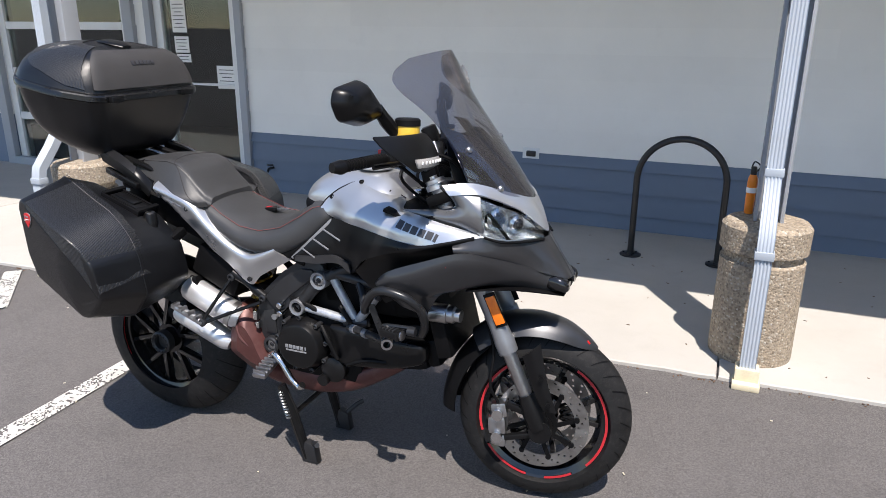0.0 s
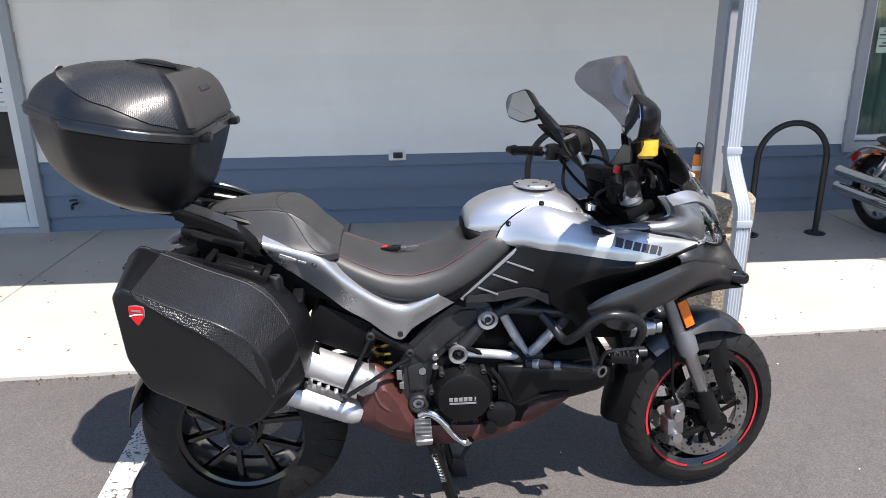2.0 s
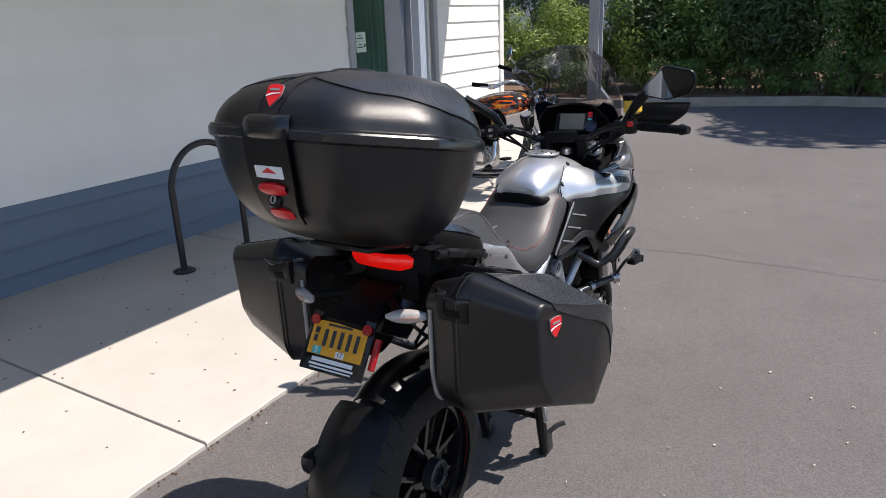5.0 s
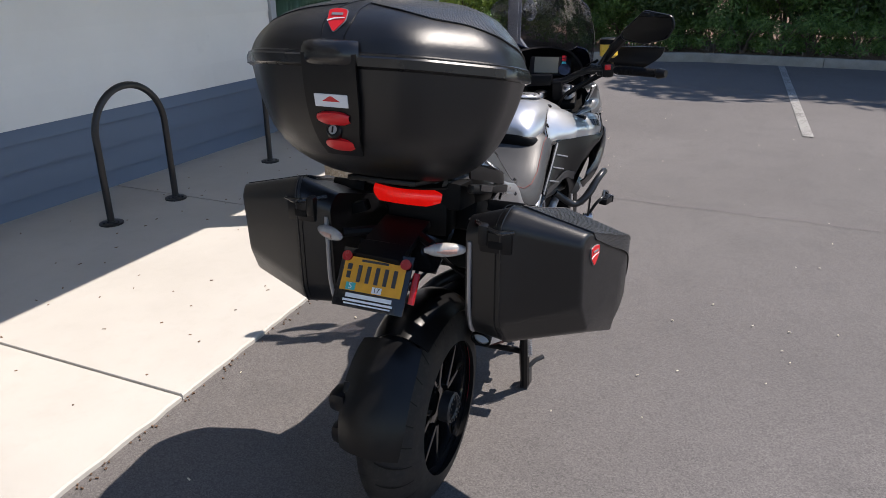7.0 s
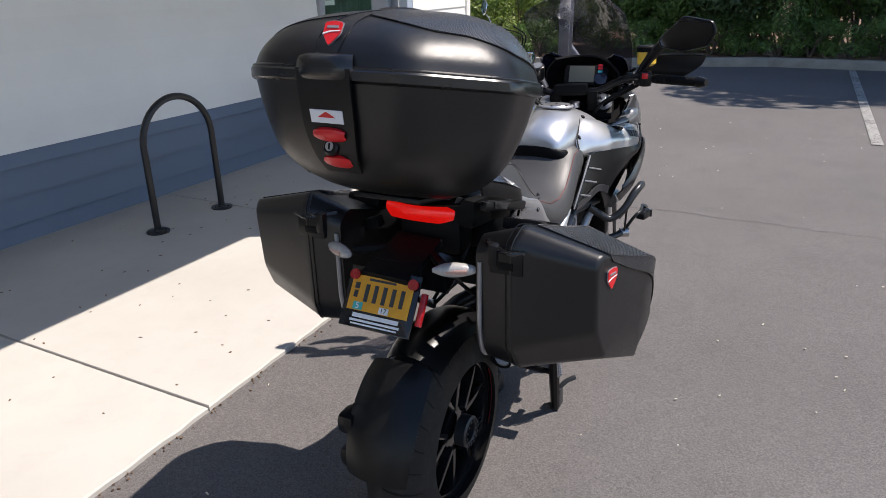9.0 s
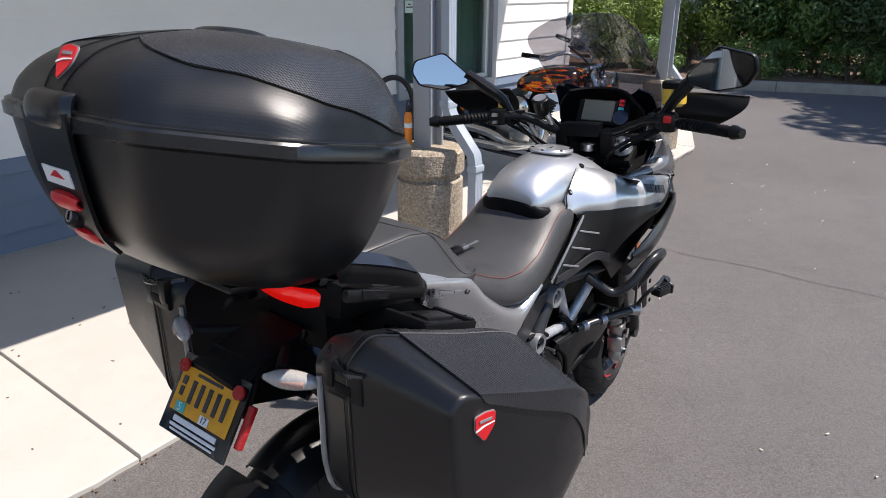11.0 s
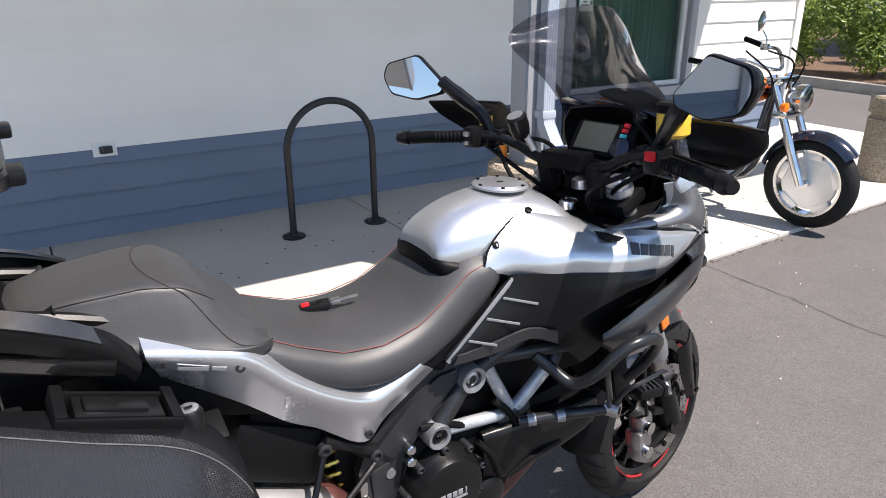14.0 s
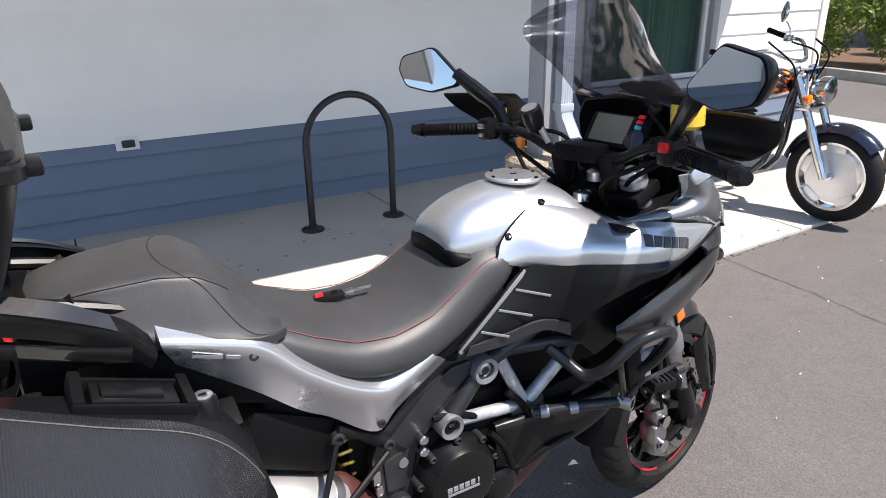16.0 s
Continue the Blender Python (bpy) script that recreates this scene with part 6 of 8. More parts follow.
for side in (1, -1):
    rail = part("grab_rail", merge(patch([qs([(-1.85, side * 0.128, 1.066), (-1.75, side * 0.150, 1.038), (-1.675, side * 0.158, 1.004), (-1.637, side * 0.150, 0.962)]), qs([(-1.85, side * 0.150, 1.058), (-1.75, side * 0.168, 1.028), (-1.672, side * 0.178, 0.990), (-1.630, side * 0.164, 0.935)]), qs([(-1.84, side * 0.150, 1.025), (-1.75, side * 0.166, 0.996), (-1.675, side * 0.176, 0.962), (-1.640, side * 0.162, 0.915)])], 18, 9, 0.006), between(q(-1.83, side * 0.15, 0.995), q(-1.66, side * 0.185, 0.955), (0.02, 0.022), 0.006)), SATIN_BLACK, under, "black pillion grab rail", 25)
    part("rail_trim", patch([qs([(-1.835, side * 0.136, 1.072), (-1.75, side * 0.150, 1.046), (-1.682, side * 0.162, 1.012)]), qs([(-1.835, side * 0.156, 1.056), (-1.75, side * 0.174, 1.028), (-1.676, side * 0.183, 0.994)])], 12, 4, 0.006), RAIL_GLOSS, rail, "glossy black strip on the grab rail")
    part("rail_trim", patch([qs([(-1.80, side * 0.164, 1.000), (-1.74, side * 0.174, 0.982), (-1.680, side * 0.180, 0.962)]), qs([(-1.80, side * 0.163, 0.984), (-1.74, side * 0.173, 0.966), (-1.678, side * 0.179, 0.946)])], 12, 4, 0.005), RAIL_GLOSS, rail, "glossy black strip on the grab rail")
    part("rack_tube", sweep(qs([(-1.60, side * 0.11, 0.975), (-1.72, side * 0.10, 1.012), (-1.86, side * 0.085, 1.045)]), 0.011, 9, 12), SATIN_BLACK, under)
rack = part("luggage_rack", merge(block(q(-1.88, 0, 1.024), (0.26, 0.17, 0.012), 0.004, pose(0, 0, 0, 0, 10.8, 0)), block(q(-1.75, 0.0, 1.008), (0.10, 0.15, 0.02), 0.006)), SATIN_BLACK, bike, "black plate carrying the top case")
part("rack_spacer", block(q(-1.735, 0, 1.008), (0.03, 0.17, 0.022), 0.006), STEEL, rack)
def tail_row(dx, z, w):
    return qs([(-1.821 - dx + 0.026 * (v / 0.115) ** 2, v - 0.027, z - 0.004 * (v / 0.115) ** 2) for v in np.linspace(-w, w, 11)])


tl = part("tail_light", patch([tail_row(-0.012, 0.974, 0.092), tail_row(0.0, 0.966, 0.094), tail_row(0.002, 0.952, 0.092), tail_row(-0.006, 0.934, 0.082)], 22, 8, 0.006), LIT_RED, bike, "slim red wraparound rear light, lit")
for z in (0.949, 0.957, 0.965):
    part("lens_rib", sweep(tail_row(0.004, z, 0.085), 0.0014, 5), TAIL_RED, tl)
part("tail_shroud", merge(patch([qs([(-1.805 + 0.05 * abs(v / 0.12) ** 2, v * 0.80 - 0.027, 0.930) for v in np.linspace(-0.12, 0.12, 9)]), qs([(-1.795 + 0.05 * abs(v / 0.12) ** 2, v * 0.74 - 0.027, 0.90) for v in np.linspace(-0.12, 0.12, 9)]), qs([(-1.82 + 0.05 * abs(v / 0.12), v * 0.7, 0.85) for v in np.linspace(-0.12, 0.12, 9)]), qs([(-1.86, v * 0.6, 0.77) for v in np.linspace(-0.12, 0.12, 9)])], 14, 10, 0.006)), GLOSS_BLACK, tl, "gloss black shroud")
for side in (1, -1):
    part("tail_cheek", patch([qs([(-1.782, side * 0.098 - 0.024, 0.992), (-1.73, side * 0.118 - 0.012, 0.988), (-1.64, side * 0.13, 0.965)]), qs([(-1.778, side * 0.102 - 0.024, 0.968), (-1.73, side * 0.124 - 0.012, 0.956), (-1.64, side * 0.14, 0.94)]), qs([(-1.770, side * 0.094 - 0.024, 0.940), (-1.72, side * 0.114 - 0.012, 0.922), (-1.62, side * 0.13, 0.91)])], 14, 8, 0.006), SATIN_BLACK, tl)
part("tail_cap", patch([qs([(-1.72, v * 0.9, 1.022) for v in np.linspace(-0.12, 0.12, 9)]), qs([(-1.785 + 0.04 * abs(v / 0.12) ** 2, v * 0.90 - 0.024, 1.006) for v in np.linspace(-0.12, 0.12, 9)]), qs([(-1.840 + 0.035 * abs(v / 0.12) ** 2, v * 0.90 - 0.027, 0.979) for v in np.linspace(-0.12, 0.12, 9)])], 14, 8, 0.006), SATIN_BLACK, tl)
holder = part("plate_bracket", merge(between(q(-1.82, -0.02, 0.89), q(-1.985, -0.03, 0.843), (0.13, 0.02), 0.006), between(q(-1.930, -0.03, 0.868), q(-1.972, -0.03, 0.775), (0.14, 0.010), 0.004)), MATT_BLACK, bike, "black number plate bracket")
PLATE = Matrix.Translation(q(-1.998, -0.030, 0.801)) @ pose(0, 0, 0, 0, 33, 0)  # local: y across, z up, -x outwards


def on_plate(y, z, w, h, out=0.0, t=0.002, bev=0.0):
    return moved(block((-0.004 - out, y, z), (t, w, h), bev), PLATE)


PLATE = PLATE @ Matrix.Diagonal((1, 0.94, 0.9, 1))
plate = part("plate_frame", on_plate(0, -0.01, 0.200, 0.160, 0.0, 0.006, 0.002), GLOSS_BLACK, holder, "black dealer plate frame")
number = part("number_plate", on_plate(0, 0.0, 0.172, 0.092, 0.005), PLATE_YELLOW, bike, "orange licence plate with stickers")
for k in range(5):
    part("number_bar", on_plate(0.038 - 0.025 * k, 0.002, 0.010, 0.046, 0.0075), DARK_INK, number)
part("number_bar", on_plate(0.068, 0.018, 0.012, 0.016, 0.0075), DARK_INK, number)
part("number_bar", on_plate(0.068, -0.004, 0.010, 0.018, 0.0075), DARK_INK, number)
part("state_bar", on_plate(0.0, 0.038, 0.075, 0.006, 0.0075), DARK_INK, number)
part("sticker", on_plate(0.055, -0.034, 0.026, 0.020, 0.0075), TEAL, number, "teal sticker")
part("sticker", on_plate(-0.02, -0.036, 0.026, 0.017, 0.0075), WHITE_INK, number, "white sticker")
for word, y, z, size, ink in (("5", 0.055, -0.034, 0.024, WHITE_INK), ("17", -0.02, -0.036, 0.018, DARK_INK)):
    text = bpy.data.curves.new("sticker_figure", "FONT")
    text.body, text.size, text.align_x, text.align_y, text.extrude = word, size, "CENTER", "CENTER", 0.0003
    text.materials.append(ink)
    figure = new("sticker_figure", text)
    figure.parent = number
    figure.matrix_local = PLATE @ Matrix.Translation((-0.0132, y, z)) @ Matrix(((0, 0, -1, 0), (-1, 0, 0, 0), (0, 1, 0, 0), (0, 0, 0, 1)))
for y, z, w, h in ((0, 0.058, 0.12, 0.006), (0.0, -0.058, 0.13, 0.011), (0, -0.071, 0.14, 0.006), (0, -0.080, 0.13, 0.004)):
    part("frame_print", on_plate(y, z, w, h, 0.0045), WHITE_INK, holder, "white print bar")
for y in (0.08, -0.085):
    part("plate_reflector", moved(lathe([(0.014, 0), (0.014, 0.005), (0.009, 0.008), (0, 0.008)], (0, 0, 0), "X", 18), PLATE @ Matrix.Translation((-0.018, y, 0.045))), REFLECTOR, holder, "round red reflector")
part("side_reflector", moved(block((0.004, -0.112, -0.012), (0.012, 0.016, 0.085), 0.004), PLATE), REFLECTOR, holder, "upright red reflector")
for side in (1, -1):
    sig = part("rear_signal", hull_x([(-0.052, 0.005, -0.005, 0.005), (-0.042, 0.011, -0.011, 0.011), (-0.01, 0.016, -0.017, 0.017), (0.022, 0.014, -0.015, 0.015), (0.048, 0.005, -0.005, 0.005)], 18, 2.2), SIGNAL_LENS, bike, "clear rear turn signal")
    part("bulb", hull_x([(-0.03, 0.0165, -0.009, 0.009), (-0.005, 0.0172, -0.0125, 0.0125), (0.018, 0.0152, -0.008, 0.008)], 14, 2.2), BULB, sig, "amber-brown bulb behind the lens")
    sig.matrix_local = Matrix.Translation(q(-1.940, side * 0.156 - 0.029, 0.875)) @ pose(0, 0, 0, 0, 0, 90 + 25 * side)
    part("signal_stalk", sweep(qs([(-1.86, side * 0.05 - 0.025, 0.872), (-1.928, side * 0.122 - 0.029, 0.875)]), 0.012, 8), MATT_BLACK, holder)
part("loom", sweep(qs([(-1.90, 0.07, 0.87), (-1.86, 0.13, 0.79), (-1.80, 0.20, 0.72), (-1.80, 0.215, 0.62), (-1.76, 0.23, 0.56)]), 0.005, 7, 24), MATT_BLACK, holder)


# ---- luggage
def case_rings(levels, n=8):
    """Rounded plan outlines at several heights. Each: z, then front x, rear x, front, widest and rear half widths, corner radius."""
    rings = []
    for z, xf, xr, wf, wm, wr, r in levels:
        m1, m2 = xf + (xr - xf) * 0.30, xf + (xr - xf) * 0.66
        pts = [(xf, -wf), (m1, -wm), (m2, -wm), (xr, -wr), (xr - 0.012, 0), (xr, wr), (m2, wm), (m1, wm), (xf, wf)]
        rings.append([q(p.x, p.y, z + (-1.76 - p.x) * 0.19) for p in rounded(pts, r, n)])
    return rings


def smooth_rings(levels, k):
    rings = case_rings(levels)
    cols = [spline([r[i] for r in rings], k) for i in range(len(rings[0]))]
    return [[c[j] for c in cols] for j in range(k)]


REAR = [(1.005, -1.97), (1.012, -2.01), (1.03, -2.062), (1.06, -2.112), (1.10, -2.146), (1.143, -2.160), (1.19, -2.168), (1.236, -2.170), (1.265, -2.172)]
top_levels = [(1.005, -1.9, -1.97, 0.08, 0.09, 0.06, 0.05), (1.012, -1.865, -2.01, 0.120, 0.14, 0.09, 0.05), (1.03, -1.826, -2.062, 0.155, 0.178, 0.112, 0.055), (1.06, -1.803, -2.112, 0.180, 0.219, 0.136, 0.058), (1.10, -1.788, -2.146, 0.200, 0.251, 0.150, 0.052), (1.143, -1.775, -2.160, 0.213, 0.271, 0.158, 0.046), (1.19, -1.762, -2.168, 0.224, 0.288, 0.164, 0.044), (1.236, -1.75, -2.172, 0.233, 0.299, 0.168, 0.044)]
rim_levels = [(1.236, -1.745, -2.172, 0.237, 0.304, 0.17, 0.044), (1.241, -1.738, -2.18, 0.243, 0.311, 0.174, 0.044), (1.257, -1.738, -2.18, 0.243, 0.31, 0.174, 0.044), (1.261, -1.742, -2.176, 0.24, 0.307, 0.172, 0.044), (1.264, -1.742, -2.176, 0.24, 0.307, 0.172, 0.044), (1.267, -1.747, -2.171, 0.235, 0.302, 0.169, 0.044)]
lid_levels = [(1.266, -1.747, -2.17, 0.236, 0.302, 0.164, 0.044), (1.294, -1.752, -2.160, 0.234, 0.290, 0.154, 0.050), (1.323, -1.760, -2.138, 0.229, 0.268, 0.138, 0.060), (1.350, -1.772, -2.098, 0.218, 0.238, 0.116, 0.066), (1.372, -1.791, -2.036, 0.196, 0.205, 0.094, 0.070), (1.388, -1.826, -1.965, 0.148, 0.152, 0.070, 0.056), (1.394, -1.88, -1.935, 0.05, 0.055, 0.03, 0.028)]
top_case = part("top_case", loft(smooth_rings(top_levels, 24)), CASE_BLACK, bike, "large black hard top case")
top_case.location.y = 0.006  # carried a little to the left
part("rim_band", loft(case_rings(rim_levels)), CASE_RIM, top_case, "raised black rim")
LID = smooth_rings(lid_levels, 41)
lid = part("lid", loft(LID), CASE_BLACK, top_case, "domed black lid")


def on_lid(u, h, out=0.002):
    """A point just outside the lid: u from the middle of the front (0) round the right side to the rear (1), h from rim (0) to crown (1)."""
    n = len(LID[0])
    ring_u = (1 - u * 0.5) * n - 0.5
    j, i = min(h, 0.999) * (len(LID) - 1), ring_u % n
    j0, i0 = int(j), int(i)
    a = LID[j0][i0].lerp(LID[j0][(i0 + 1) % n], i - i0)
    b = LID[j0 + 1][i0].lerp(LID[j0 + 1][(i0 + 1) % n], i - i0)
    p = a.lerp(b, j - j0)
    return p + (p - q(-1.94, 0, 1.22)).normalized() * out


for side in (1, -1):
    curves = []
    for v in np.linspace(0, 1, 12):
        row = []
        for u in np.linspace(0.178, 0.945, 44):
            lo = 0.03 + 0.60 * ((u - 0.178) / 0.767) ** 0.95
            p = on_lid(u, lo + (0.90 - lo) * v, 0.0014)
            row.append(Vector((p.x, p.y * side, p.z)))
        curves.append(row)
    part("weave_inlay", patch(curves, 40, 12, 0.002), CASE_WEAVE, lid, "black woven-look inlay")
    part("inlay_seam", sweep(curves[0], 0.0011, 6), SATIN_BLACK, lid)
    strip = [[(lambda p: Vector((p.x, p.y * side, p.z)))(on_lid(u, h, 0.0005)) for h in np.linspace(0.0, 0.93, 30)] for u in (0.952,)][0]
    part("lid_seam", sweep(strip, 0.0015, 5), SATIN_BLACK, lid)
GREY_PAD = grained("grey_pad_vinyl", (0.040, 0.038, 0.038), 0.6, 800, 0.2, 0.0004)
pad_rows = []
for h in np.linspace(0.06, 0.80, 12):
    row = [on_lid(u, h, 0.006) for u in (0.112, 0.105, 0.098, 0.09, 0.08, 0.07, 0.058, 0.045, 0.03, 0.0123, 0.008, 0.004, 0.0)]
    pad_rows.append(row + [Vector((p.x, -p.y, p.z)) for p in row[-2::-1]])
pad = part("back_pad", patch(pad_rows, 26, 16, 0.006), GREY_PAD, lid, "grey padded backrest with dark lettering")
for k in range(6):
    c = on_lid(0.012, 0.5, 0.010)
    part("lettering_block", block(Vector((c.x, 0.045 - 0.018 * k, c.z)), (0.004, 0.013, 0.015), 0.001, pose(0, 0, 0, 0, -25, 0)), DARK_INK, pad)
for hs in (0.17, -0.17):
    part("lid_hinge", block(q(-1.735, hs, 1.243), (0.03, 0.05, 0.022), 0.006), SATIN_BLACK, lid)
part("top_button", hull_x([(-0.80, 0.02, 1.403, 1.414), (-0.84, 0.045, 1.410, 1.427), (-0.89, 0.045, 1.418, 1.434), (-0.92, 0.02, 1.420, 1.430)], 12), SATIN_BLACK, lid)
# rear latch panel, following the rear face
LATCH_S = 0.0


def rear_at(z, v, out=0.0):
    """A place on the rear face: height z above the case's own base line, v across from the latch's middle, out beyond the face."""
    x = float(np.interp(z, [r[0] for r in REAR], [r[1] for r in REAR])) - 0.010 - out
    return q(x, LATCH_S + v, z + (-1.76 - x) * 0.19)


def rear_patch(levels, thick=0.004, nu=10, nv=10):
    """Levels of height, half width and distance from the face."""
    return patch([[rear_at(z, v, out) for v in np.linspace(-w, w, 7)] for z, w, out in levels], nu, nv, thick)


latch = part("latch_panel", rear_patch([(1.262, 0.058, 0.006), (1.21, 0.058, 0.006), (1.15, 0.056, 0.006), (1.10, 0.047, 0.007), (1.07, 0.040, 0.008)], 0.006), SATIN_BLACK, top_case, "black latch panel")
part("carry_handle", patch([[rear_at(z, v, out - 0.012 * abs(v / 0.059) ** 4) for v in np.linspace(-w, w, 11)] for z, w, out in ((1.284, 0.052, -0.010), (1.279, 0.056, 0.002), (1.271, 0.058, 0.008), (1.259, 0.059, 0.012), (1.247, 0.058, 0.011), (1.242, 0.056, 0.004))], 20, 12, 0.006), CASE_RIM, top_case, "black carry handle")
white_tag = part("white_tag", rear_patch([(1.186, 0.036, 0.012), (1.162, 0.036, 0.012)], 0.002, 6, 3), WHITE_INK, latch, "white label with a red triangle")
part("tag_mark", rear_patch([(1.182, 0.002, 0.0135), (1.172, 0.020, 0.0135)], 0.001, 6, 3), RED, white_tag)
for z, w in ((1.140, 0.034), (1.088, 0.030)):
    part("latch_button", patch([[rear_at(z + dz * (1 - 0.5 * abs(v / w) ** 3), v, out - 0.006 * abs(v / w) ** 3) for v in np.linspace(-w, w, 9)] for dz, out in ((0.011, 0.008), (0.009, 0.019), (0.0, 0.022), (-0.009, 0.019), (-0.011, 0.008))], 14, 8, 0.003), RED, latch, "red latch button")
LOCK = Matrix.Translation(rear_at(1.115, -0.004, 0.006)) @ pose(0, 0, 0, 0, -20, 180)
part("lock", moved(lathe([(0.017, 0.0), (0.017, 0.012), (0.013, 0.016), (0.0, 0.016)], (0, 0, 0), "X", 22), LOCK), SATIN_BLACK, latch, "black key lock")
part("lock_face", moved(lathe([(0.009, 0.0155), (0.009, 0.0168), (0.0, 0.017)], (0, 0, 0), "X", 18), LOCK), STEEL, latch)
part("lock_slot", moved(block((0.0172, 0, 0), (0.002, 0.003, 0.012)), LOCK), MATT_BLACK, latch)


def shield(m, size, parent):
    """Red shield badge with a white band."""
    out = rounded([(-0.42, 0.45), (0.0, 0.52), (0.42, 0.45), (0.40, -0.05), (0.0, -0.56), (-0.40, -0.05)], 0.12)
    base = part("badge", moved(prism([(u * size * 1.07, v * size * 1.06) for u, v in out], 0, 0.002, "X"), m), LIGHT_STRIPE, parent, "red shield badge")
    part("badge_field", moved(prism([(u * size, v * size) for u, v in out], 0.0015, 0.0035, "X"), m), RED, base)
    band = [(-0.40, -0.02), (-0.10, 0.075), (0.38, 0.10), (0.38, 0.07), (-0.06, 0.025), (-0.39, -0.085)]
    part("badge_band", moved(prism([(u * size, v * size) for u, v in band], 0.003, 0.0045, "X"), m), WHITE_INK, base)
    part("badge_bar", moved(block((0.004, 0, 0.25 * size), (0.0012, 0.52 * size, 0.10 * size)), m), LIGHT_STRIPE, base)


badge_at = on_lid(1.0, 0.33, 0.004)
shield(Matrix.Translation(Vector((badge_at.x, 0, badge_at.z))) @ pose(0, 0, 0, 0, -34, 180), 0.046, lid)

# side cases: outlines in x and z, drawn out sideways; the case grows wider towards the front
CASE_INNER = [(-1.885, 0.952), (-1.925, 0.925), (-1.92, 0.70), (-1.89, 0.645), (-1.63, 0.56), (-1.57, 0.575), (-1.49, 0.66), (-1.51, 0.77), (-1.595, 0.862)]
CASE_SEAM = [(-1.90, 0.990), (-1.94, 0.955), (-1.935, 0.70), (-1.905, 0.64), (-1.62, 0.545), (-1.57, 0.56), (-1.505, 0.645), (-1.525, 0.78), (-1.60, 0.890)]
CASE_EDGE = [(-1.895, 0.948), (-1.918, 0.925), (-1.903, 0.765), (-1.86, 0.685), (-1.64, 0.585), (-1.605, 0.60), (-1.55, 0.665), (-1.565, 0.775), (-1.63, 0.853)]


def seam_s(x, z=0):
    return min(0.266 + (x + 1.93) * 0.28, 0.355)


def face_s(x, z):
    """How far out the flat outer face lies: flared to the front, tucked in below."""
    return min(0.447 + (x + 1.902) * 0.28, 0.513 - 0.15 * max(0, x + 1.65)) - 0.25 * max(0, 0.70 - z)


def side_case(side):
    inner = [Vector((p.x, 0.175, p.y)) for p in rounded(CASE_INNER, 0.018, 4)]
    seam = [Vector((p.x, seam_s(p.x), p.y)) for p in rounded(CASE_SEAM, 0.018, 4)]
    edge = [Vector((p.x, face_s(p.x, p.y), p.y)) for p in rounded(CASE_EDGE, 0.014, 4)]
    flat = []
    for k in (0.975, 0.93, 0.6, 0.25):
        ring = [(-1.74 + (p.x + 1.74) * k, 0.765 + (p.z - 0.765) * k) for p in edge]
        flat.append([Vector((x, face_s(x, z) + 0.003, z)) for x, z in ring])
    rings = [inner, [a.lerp(c, 0.9) for a, c in zip(inner, seam)], seam, [a.lerp(c, 0.08) for a, c in zip(seam, edge)], [a.lerp(c, 0.9) for a, c in zip(seam, edge)], [a.lerp(c, 0.965) for a, c in zip(seam, edge)], [a.lerp(c, 1.0) for a, c in zip(seam, edge)]] + flat
    rings = [[q(p.x, side * p.y, p.z) for p in r] for r in rings]
    body = part("side_case", loft(rings), CASE_BLACK, bike, "black hard side case", sharp=50)
    part("lid_seam", sweep(rings[2] + rings[2][:1], 0.0022, 6), CASE_BLACK, body)
    part("lid_seam", sweep([p + Vector((0, side * 0.012, 0.002)) for p in rings[2] + rings[2][:1]], 0.0010, 6), SATIN_BLACK, body)
    # woven inlay from inside the seam over the shoulder to the outer face
    top = [(-1.846, 0.972), (-1.73, 0.934), (-1.61, 0.895), (-1.543, 0.812), (-1.513, 0.705)]
    low = [(-1.868, 0.939), (-1.76, 0.901), (-1.652, 0.863), (-1.585, 0.799), (-1.552, 0.685)]
    face = [(-1.857, 0.922), (-1.77, 0.876), (-1.677, 0.829), (-1.612, 0.757), (-1.563, 0.668)]
    r0 = [Vector((x + 0.002, seam_s(x) - 0.03, z + 0.001)) for x, z in top]
    r1 = [Vector((x, seam_s(x), z + 0.0035)) for x, z in top]
    r3 = [Vector((x + 0.001, face_s(x, z) + 0.0015, z + 0.0025)) for x, z in low]
    r4 = [Vector((x, face_s(x, z) + 0.005, z)) for x, z in face]
    rows = [r0, r1] + [[a.lerp(c, k) for a, c in zip(r1, r3)] for k in (0.3, 0.6, 0.9)] + [r3] + [[a.lerp(c, k) for a, c in zip(r3, r4)] for k in (0.2, 0.6)] + [r4]
    curves = [[q(p.x, side * p.y, p.z) for p in r] for r in rows]
    part("weave_inlay", patch(curves, 34, 30, -0.007 * side), CASE_WEAVE, body, "black woven-look inlay")
    part("inlay_welt", sweep(curves[-1], 0.0014, 6, 34), SATIN_BLACK, body)
    part("inlay_welt", sweep([c[0] for c in curves], 0.0010, 6, 24), SATIN_BLACK, body)
    part("inlay_stitch", sweep([p + Vector((0, 0, 0.0008)) for p in curves[1]], 0.0010, 6, 34), GREY_STITCH, body)
    shield(Matrix.Translation(q(-1.858, side * (face_s(-1.858, 0.883) + 0.0035), 0.883)) @ pose(0, 0, 0, 0, 0, -90 * side - 15.6 * side), 0.046, body)
    tilt = pose(0, 0, 0, 0, 19, 0)
    part("top_handle", merge(block(q(-1.675, side * 0.222, 0.904), (0.118, 0.062, 0.026), 0.006, tilt), block(q(-1.675, side * 0.222, 0.918), (0.085, 0.040, 0.012), 0.005, tilt)), SATIN_BLACK, body, "flush black handle")
